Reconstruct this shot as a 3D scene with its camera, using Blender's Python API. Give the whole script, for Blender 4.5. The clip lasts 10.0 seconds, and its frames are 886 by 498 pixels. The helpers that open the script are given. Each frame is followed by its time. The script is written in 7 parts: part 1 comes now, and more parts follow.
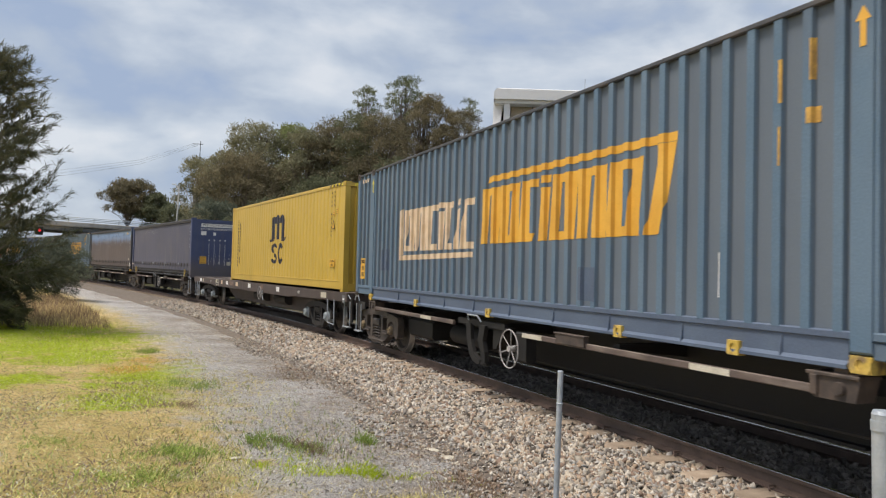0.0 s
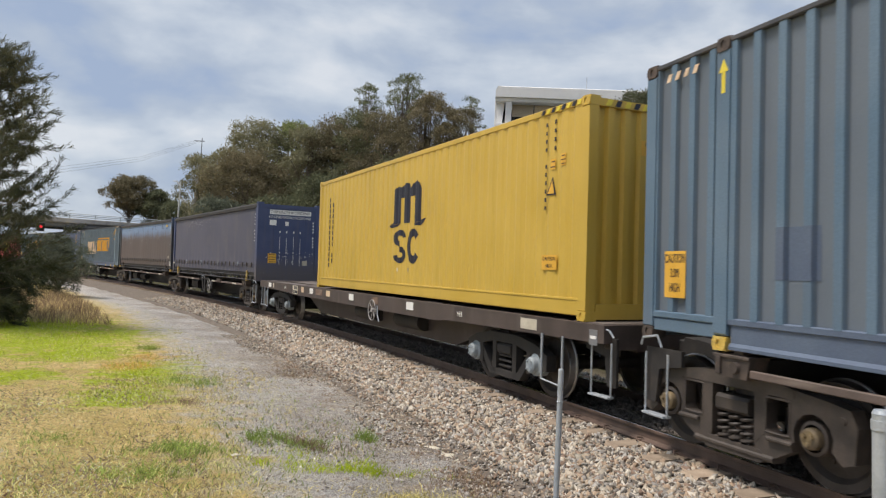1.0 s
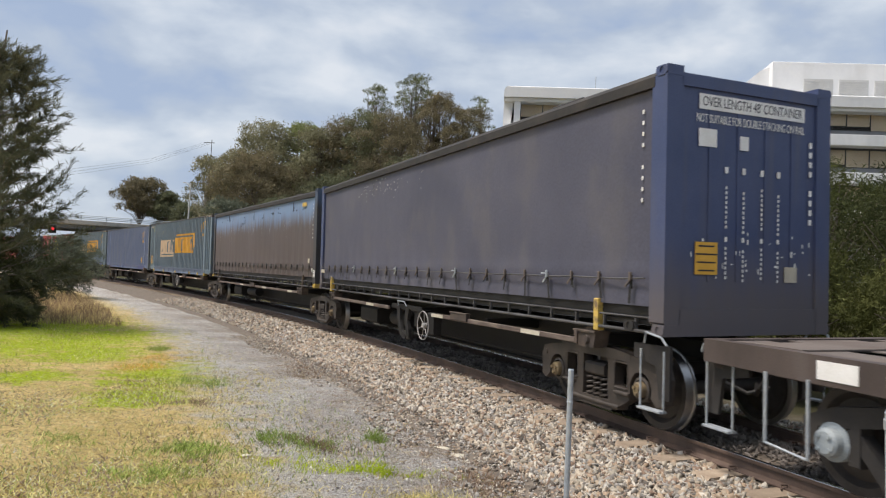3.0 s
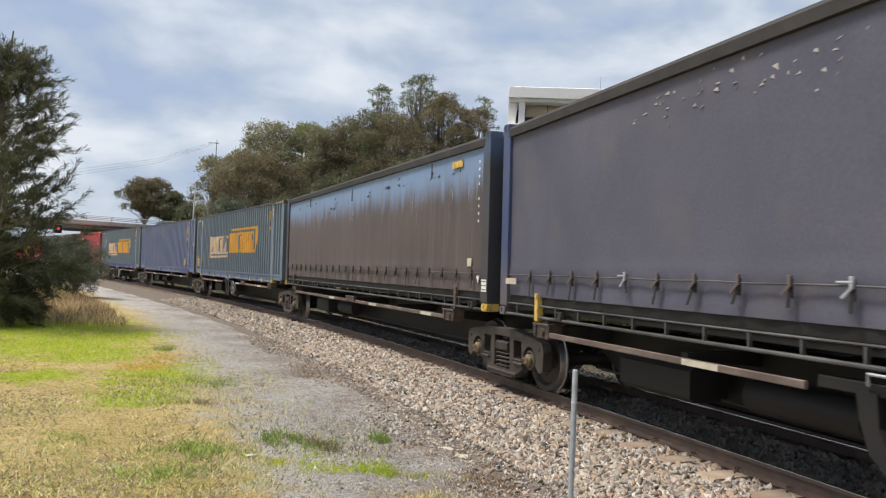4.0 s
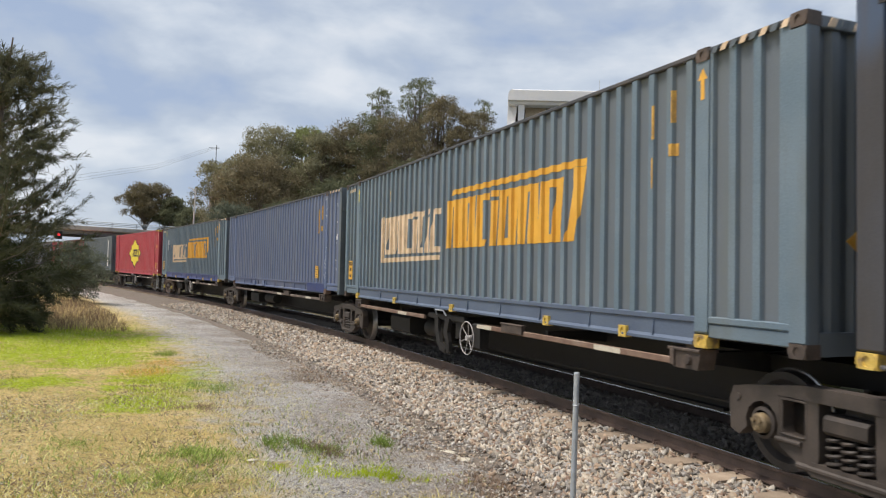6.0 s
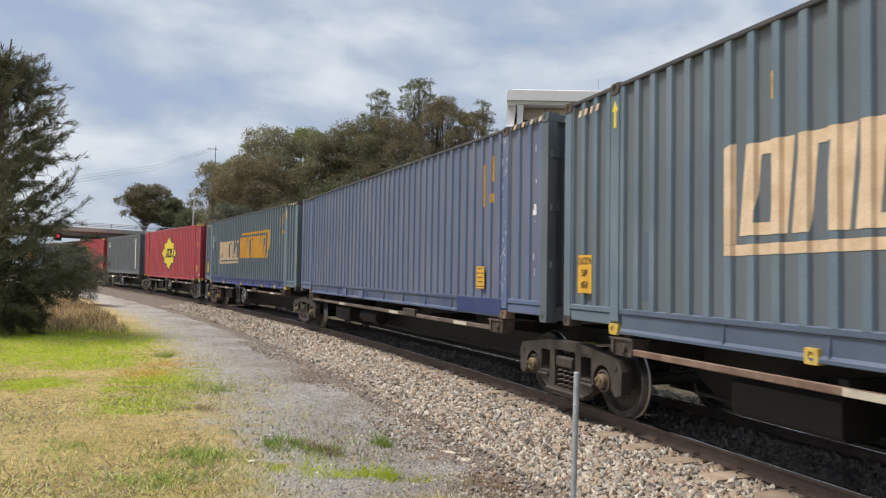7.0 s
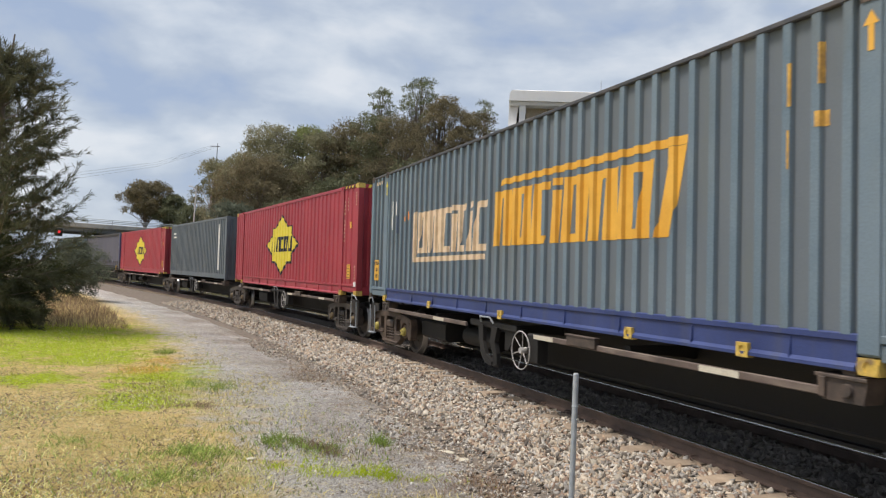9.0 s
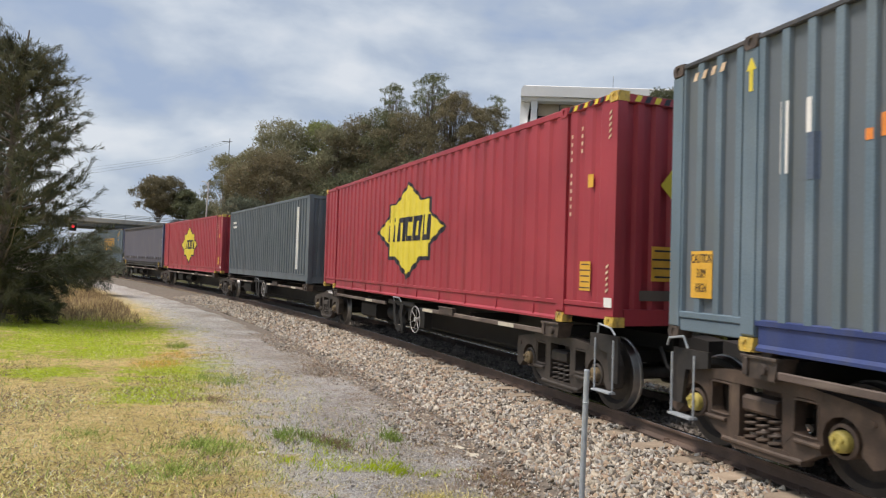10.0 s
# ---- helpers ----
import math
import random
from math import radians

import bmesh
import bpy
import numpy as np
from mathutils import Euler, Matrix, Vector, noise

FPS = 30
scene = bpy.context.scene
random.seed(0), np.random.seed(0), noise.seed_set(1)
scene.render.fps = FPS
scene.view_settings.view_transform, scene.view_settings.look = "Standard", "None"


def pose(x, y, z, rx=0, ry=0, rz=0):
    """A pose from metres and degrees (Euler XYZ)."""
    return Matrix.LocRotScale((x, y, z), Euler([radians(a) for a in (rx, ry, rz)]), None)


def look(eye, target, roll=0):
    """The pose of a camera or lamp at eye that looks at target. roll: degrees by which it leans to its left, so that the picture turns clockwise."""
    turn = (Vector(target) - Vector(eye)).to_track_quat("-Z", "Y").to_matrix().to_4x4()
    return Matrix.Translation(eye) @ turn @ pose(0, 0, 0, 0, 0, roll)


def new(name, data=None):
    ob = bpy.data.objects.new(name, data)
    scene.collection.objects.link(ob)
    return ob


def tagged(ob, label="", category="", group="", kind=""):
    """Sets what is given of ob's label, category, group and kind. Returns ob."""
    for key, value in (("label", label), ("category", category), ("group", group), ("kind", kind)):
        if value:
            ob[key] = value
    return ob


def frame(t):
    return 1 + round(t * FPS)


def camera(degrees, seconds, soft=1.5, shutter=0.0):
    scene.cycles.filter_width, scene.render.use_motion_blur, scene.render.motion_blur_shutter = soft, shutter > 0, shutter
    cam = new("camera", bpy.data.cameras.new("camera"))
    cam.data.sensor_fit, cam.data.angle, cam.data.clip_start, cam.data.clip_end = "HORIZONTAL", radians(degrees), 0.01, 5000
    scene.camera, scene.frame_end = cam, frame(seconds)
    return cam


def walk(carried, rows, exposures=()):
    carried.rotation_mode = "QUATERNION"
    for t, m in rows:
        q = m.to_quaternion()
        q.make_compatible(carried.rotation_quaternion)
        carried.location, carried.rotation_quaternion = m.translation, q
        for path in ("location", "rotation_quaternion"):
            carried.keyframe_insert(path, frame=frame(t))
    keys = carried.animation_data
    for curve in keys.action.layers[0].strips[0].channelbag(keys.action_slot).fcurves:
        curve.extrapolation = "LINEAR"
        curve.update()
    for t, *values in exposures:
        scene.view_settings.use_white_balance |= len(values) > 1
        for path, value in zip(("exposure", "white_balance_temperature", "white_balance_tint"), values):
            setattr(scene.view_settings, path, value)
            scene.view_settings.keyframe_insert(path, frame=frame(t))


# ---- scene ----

# ---------------------------------------------------------------- camera
EYE = 1.599
cam = camera(62.25, 10.0, 1.2, 0.08)
walk(cam, [
    (0.0, pose(0, 0, EYE, 92.347, -2.868, -0.117)),
    (0.5, pose(0, 0, EYE, 92.309, -3.080, -0.114)),
    (1.0, pose(0, 0, EYE, 92.179, -3.096, -0.045)),
    (1.5, pose(0, 0, EYE, 92.094, -3.100, 0.030)),
    (2.0, pose(0, 0, EYE, 92.040, -3.027, 0.177)),
    (2.5, pose(0, 0, EYE, 92.141, -2.912, 0.417)),
    (4.0, pose(0, 0, EYE, 92.185, -2.997, 1.020)),
    (4.5, pose(0, 0, EYE, 92.232, -2.949, 1.078)),
    (5.0, pose(0, 0, EYE, 92.288, -2.797, 1.109)),
    (5.5, pose(0, 0, EYE, 92.402, -2.717, 1.091)),
    (7.0, pose(0, 0, EYE, 92.455, -2.389, 1.035)),
    (7.5, pose(0, 0, EYE, 92.458, -2.468, 1.016)),
    (8.0, pose(0, 0, EYE, 92.483, -2.576, 1.062)),
    (8.5, pose(0, 0, EYE, 92.529, -2.776, 1.077)),
    (9.0, pose(0, 0, EYE, 92.436, -3.016, 1.060)),
    (9.5, pose(0, 0, EYE, 92.221, -3.104, 1.152)),
    (10.0, pose(0, 0, EYE, 92.049, -3.226, 1.917)),
], [(0.0, -0.03), (2.0, -0.07), (2.5, -0.02), (4.0, 0.11), (5.5, 0.08), (7.0, 0.0), (7.5, 0.03), (9.0, 0.02), (10.0, -0.03)])

# ---------------------------------------------------------------- sky and sun
SUN_ELEV, SUN_AZ = 64, 256      # degrees; azimuth clockwise from +y
world = bpy.data.worlds.new("sky")
scene.world = world
world.use_nodes = True
wn, wl = world.node_tree.nodes, world.node_tree.links
wn.clear()
w_out = wn.new("ShaderNodeOutputWorld")
w_bg = wn.new("ShaderNodeBackground")
w_sky = wn.new("ShaderNodeTexSky")
w_sky.sky_type, w_sky.sun_disc = "NISHITA", False
w_sky.sun_elevation, w_sky.sun_rotation = radians(SUN_ELEV), radians(SUN_AZ)
w_sky.air_density, w_sky.dust_density = 1.0, 2.0
w_tc = wn.new("ShaderNodeTexCoord")
w_map = wn.new("ShaderNodeMapping")
w_map.inputs["Scale"].default_value, w_map.inputs["Location"].default_value = (1.0, 1.0, 2.6), (1.45, 0.9, 0.1)
wl.new(w_tc.outputs["Generated"], w_map.inputs["Vector"])
w_n1 = wn.new("ShaderNodeTexNoise")
w_n1.inputs["Scale"].default_value, w_n1.inputs["Detail"].default_value, w_n1.inputs["Roughness"].default_value = 2.7, 8, 0.5
w_n1.inputs["Distortion"].default_value = 0.35
wl.new(w_map.outputs[0], w_n1.inputs["Vector"])
# billows on the large cloud banks
w_n2 = wn.new("ShaderNodeTexNoise")
w_n2.inputs["Scale"].default_value, w_n2.inputs["Detail"].default_value, w_n2.inputs["Roughness"].default_value = 6.5, 7, 0.5
w_n2.inputs["Distortion"].default_value = 0.15
w_map2 = wn.new("ShaderNodeMapping")
w_map2.inputs["Scale"].default_value, w_map2.inputs["Location"].default_value = (1.0, 1.0, 1.9), (0.7, 0.1, 0.4)
wl.new(w_tc.outputs["Generated"], w_map2.inputs["Vector"])
wl.new(w_map2.outputs[0], w_n2.inputs["Vector"])
w_sum = wn.new("ShaderNodeMath"); w_sum.operation = "MULTIPLY_ADD"
w_sum.inputs[1].default_value = 0.75
wl.new(w_n2.outputs["Fac"], w_sum.inputs[0])
w_off = wn.new("ShaderNodeMath"); w_off.operation = "SUBTRACT"; w_off.inputs[1].default_value = 0.375
wl.new(w_n1.outputs["Fac"], w_off.inputs[0]); wl.new(w_off.outputs[0], w_sum.inputs[2])
w_ramp = wn.new("ShaderNodeValToRGB")
el = w_ramp.color_ramp.elements
el[0].position, el[0].color = 0.34, (0.42, 0.52, 0.71, 1)
el[1].position, el[1].color = 0.68, (0.84, 0.88, 0.94, 1)
e = el.new(0.46); e.color = (0.53, 0.61, 0.74, 1)
e = el.new(0.56); e.color = (0.67, 0.74, 0.84, 1)
wl.new(w_sum.outputs[0], w_ramp.inputs[0])
w_sc = wn.new("ShaderNodeVectorMath"); w_sc.operation = "SCALE"; w_sc.inputs["Scale"].default_value = 0.10
wl.new(w_sky.outputs[0], w_sc.inputs[0])
w_mix = wn.new("ShaderNodeMix"); w_mix.data_type = "RGBA"; w_mix.inputs["Factor"].default_value = 0.86
wl.new(w_sc.outputs[0], w_mix.inputs["A"]); wl.new(w_ramp.outputs[0], w_mix.inputs["B"])
wl.new(w_mix.outputs["Result"], w_bg.inputs["Color"])
w_bg.inputs["Strength"].default_value = 0.95
wl.new(w_bg.outputs[0], w_out.inputs[0])

sun_data = bpy.data.lights.new("sun", "SUN")
sun_data.energy, sun_data.angle, sun_data.color = 4.3, radians(16), (1.0, 0.90, 0.81)
sun = new("sun", sun_data)
_a, _e = radians(SUN_AZ), radians(SUN_ELEV)
sun.matrix_world = look((0, 0, 0), (-math.sin(_a) * math.cos(_e), -math.cos(_a) * math.cos(_e), -math.sin(_e)))
sun.location = (0, 0, 60)
scene.view_settings.exposure = 0.0

# ---------------------------------------------------------------- materials
def mat(name, c1, c2, scale=2.0, rough=0.6, metal=0.0, fine=60.0, fine_amt=0.25, bump=0.15,
        dirt=None, dirt_amt=0.0, dirt_scale=(5, 5, 0.5), rand=0.0, island=0.0, leaf=0.0, spec=0.5, band=None, panel=None, hues=None):
    """Two colours by a large noise, a fine grain, streaks of dirt, and a little relief."""
    m = bpy.data.materials.new(name)
    m.use_nodes = True
    n, l = m.node_tree.nodes, m.node_tree.links
    n.clear()
    out = n.new("ShaderNodeOutputMaterial")
    b = n.new("ShaderNodeBsdfPrincipled")
    tc = n.new("ShaderNodeTexCoord")
    big = n.new("ShaderNodeTexNoise")
    big.inputs["Scale"].default_value, big.inputs["Detail"].default_value = scale, 5
    l.new(tc.outputs["Object"], big.inputs["Vector"])
    ramp = n.new("ShaderNodeValToRGB")
    ramp.color_ramp.elements[0].position, ramp.color_ramp.elements[0].color = 0.36, (*c1, 1)
    ramp.color_ramp.elements[1].position, ramp.color_ramp.elements[1].color = 0.64, (*c2, 1)
    l.new(big.outputs["Fac"], ramp.inputs[0])
    col = ramp.outputs[0]
    fn = n.new("ShaderNodeTexNoise")
    fn.inputs["Scale"].default_value, fn.inputs["Detail"].default_value = fine, 3
    l.new(tc.outputs["Object"], fn.inputs["Vector"])
    def scaled(col, src, lo, hi):
        mr = n.new("ShaderNodeMapRange")
        mr.inputs["To Min"].default_value, mr.inputs["To Max"].default_value = lo, hi
        l.new(src, mr.inputs["Value"])
        v = n.new("ShaderNodeVectorMath"); v.operation = "SCALE"
        l.new(col, v.inputs[0]); l.new(mr.outputs[0], v.inputs["Scale"])
        return v.outputs[0]
    if fine_amt:
        col = scaled(col, fn.outputs["Fac"], 1 - fine_amt, 1 + fine_amt)
    if hues:                                # each loose piece takes a colour of its own
        ge = n.new("ShaderNodeNewGeometry")
        hr = n.new("ShaderNodeValToRGB"); hr.color_ramp.interpolation = "CONSTANT"
        hr.color_ramp.elements[0].color = (*hues[0], 1)
        hr.color_ramp.elements[1].position, hr.color_ramp.elements[1].color = 1 / len(hues), (*hues[1], 1)
        for i in range(2, len(hues)):
            hr.color_ramp.elements.new(i / len(hues)).color = (*hues[i], 1)
        l.new(ge.outputs["Random Per Island"], hr.inputs[0])
        col = scaled(hr.outputs[0], fn.outputs["Fac"], 0.7, 1.3)
    if rand:
        oi = n.new("ShaderNodeObjectInfo")
        col = scaled(col, oi.outputs["Random"], 1 - rand, 1 + rand)
    if island:
        ge = n.new("ShaderNodeNewGeometry")
        col = scaled(col, ge.outputs["Random Per Island"], 1 - island, 1 + island)
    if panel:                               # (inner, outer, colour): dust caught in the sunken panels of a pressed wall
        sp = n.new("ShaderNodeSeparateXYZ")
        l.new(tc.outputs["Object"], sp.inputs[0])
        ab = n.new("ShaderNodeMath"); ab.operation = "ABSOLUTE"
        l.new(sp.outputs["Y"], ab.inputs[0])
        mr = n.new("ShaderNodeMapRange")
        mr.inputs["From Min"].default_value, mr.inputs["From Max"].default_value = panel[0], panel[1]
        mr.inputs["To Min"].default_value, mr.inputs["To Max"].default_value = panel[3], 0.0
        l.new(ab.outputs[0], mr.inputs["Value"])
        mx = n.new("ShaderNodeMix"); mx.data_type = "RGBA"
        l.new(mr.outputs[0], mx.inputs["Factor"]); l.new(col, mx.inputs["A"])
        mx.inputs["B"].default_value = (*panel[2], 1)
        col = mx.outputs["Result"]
    if band:                                # (z from, z to, colour): grime that thickens towards one end
        sp = n.new("ShaderNodeSeparateXYZ")
        l.new(tc.outputs["Object"], sp.inputs[0])
        mp = n.new("ShaderNodeMapping"); mp.inputs["Scale"].default_value = (4.2, 4.2, 0.35)
        l.new(tc.outputs["Object"], mp.inputs["Vector"])
        sn = n.new("ShaderNodeTexNoise"); sn.inputs["Scale"].default_value, sn.inputs["Detail"].default_value = 1.0, 6
        l.new(mp.outputs[0], sn.inputs["Vector"])
        wob = n.new("ShaderNodeMath"); wob.operation = "MULTIPLY_ADD"
        wob.inputs[1].default_value, wob.inputs[2].default_value = band[3], -0.5 * band[3]
        l.new(sn.outputs["Fac"], wob.inputs[0])
        ad = n.new("ShaderNodeMath"); ad.operation = "ADD"
        l.new(sp.outputs["Z"], ad.inputs[0]); l.new(wob.outputs[0], ad.inputs[1])
        mr = n.new("ShaderNodeMapRange"); mr.interpolation_type = "SMOOTHSTEP"
        mr.inputs["From Min"].default_value, mr.inputs["From Max"].default_value = band[0], band[1]
        l.new(ad.outputs[0], mr.inputs["Value"])
        mx = n.new("ShaderNodeMix"); mx.data_type = "RGBA"
        l.new(mr.outputs[0], mx.inputs["Factor"]); l.new(col, mx.inputs["A"])
        mx.inputs["B"].default_value = (*band[2], 1)
        col = mx.outputs["Result"]
    if dirt:
        mp = n.new("ShaderNodeMapping"); mp.inputs["Scale"].default_value = dirt_scale
        l.new(tc.outputs["Object"], mp.inputs["Vector"])
        dn = n.new("ShaderNodeTexNoise"); dn.inputs["Scale"].default_value, dn.inputs["Detail"].default_value = 1.0, 8
        l.new(mp.outputs[0], dn.inputs["Vector"])
        dr = n.new("ShaderNodeMapRange"); dr.interpolation_type = "SMOOTHSTEP"
        dr.inputs["From Min"].default_value, dr.inputs["From Max"].default_value = 0.48, 0.72
        dr.inputs["To Max"].default_value = dirt_amt
        l.new(dn.outputs["Fac"], dr.inputs["Value"])
        mx = n.new("ShaderNodeMix"); mx.data_type = "RGBA"
        l.new(dr.outputs[0], mx.inputs["Factor"]); l.new(col, mx.inputs["A"])
        mx.inputs["B"].default_value = (*dirt, 1)
        col = mx.outputs["Result"]
    l.new(col, b.inputs["Base Color"])
    b.inputs["Metallic"].default_value = metal
    b.inputs["Specular IOR Level"].default_value = spec
    rr = n.new("ShaderNodeMapRange")
    rr.inputs["To Min"].default_value, rr.inputs["To Max"].default_value = max(0.02, rough - 0.12), min(1, rough + 0.12)
    l.new(big.outputs["Fac"], rr.inputs["Value"]); l.new(rr.outputs[0], b.inputs["Roughness"])
    if bump:
        bp = n.new("ShaderNodeBump"); bp.inputs["Strength"].default_value, bp.inputs["Distance"].default_value = bump, 0.01
        l.new(fn.outputs["Fac"], bp.inputs["Height"]); l.new(bp.outputs[0], b.inputs["Normal"])
    if leaf:
        tr = n.new("ShaderNodeBsdfTranslucent"); l.new(col, tr.inputs["Color"])
        ms = n.new("ShaderNodeMixShader"); ms.inputs[0].default_value = leaf
        l.new(b.outputs[0], ms.inputs[1]); l.new(tr.outputs[0], ms.inputs[2]); l.new(ms.outputs[0], out.inputs[0])
    else:
        l.new(b.outputs[0], out.inputs[0])
    return m

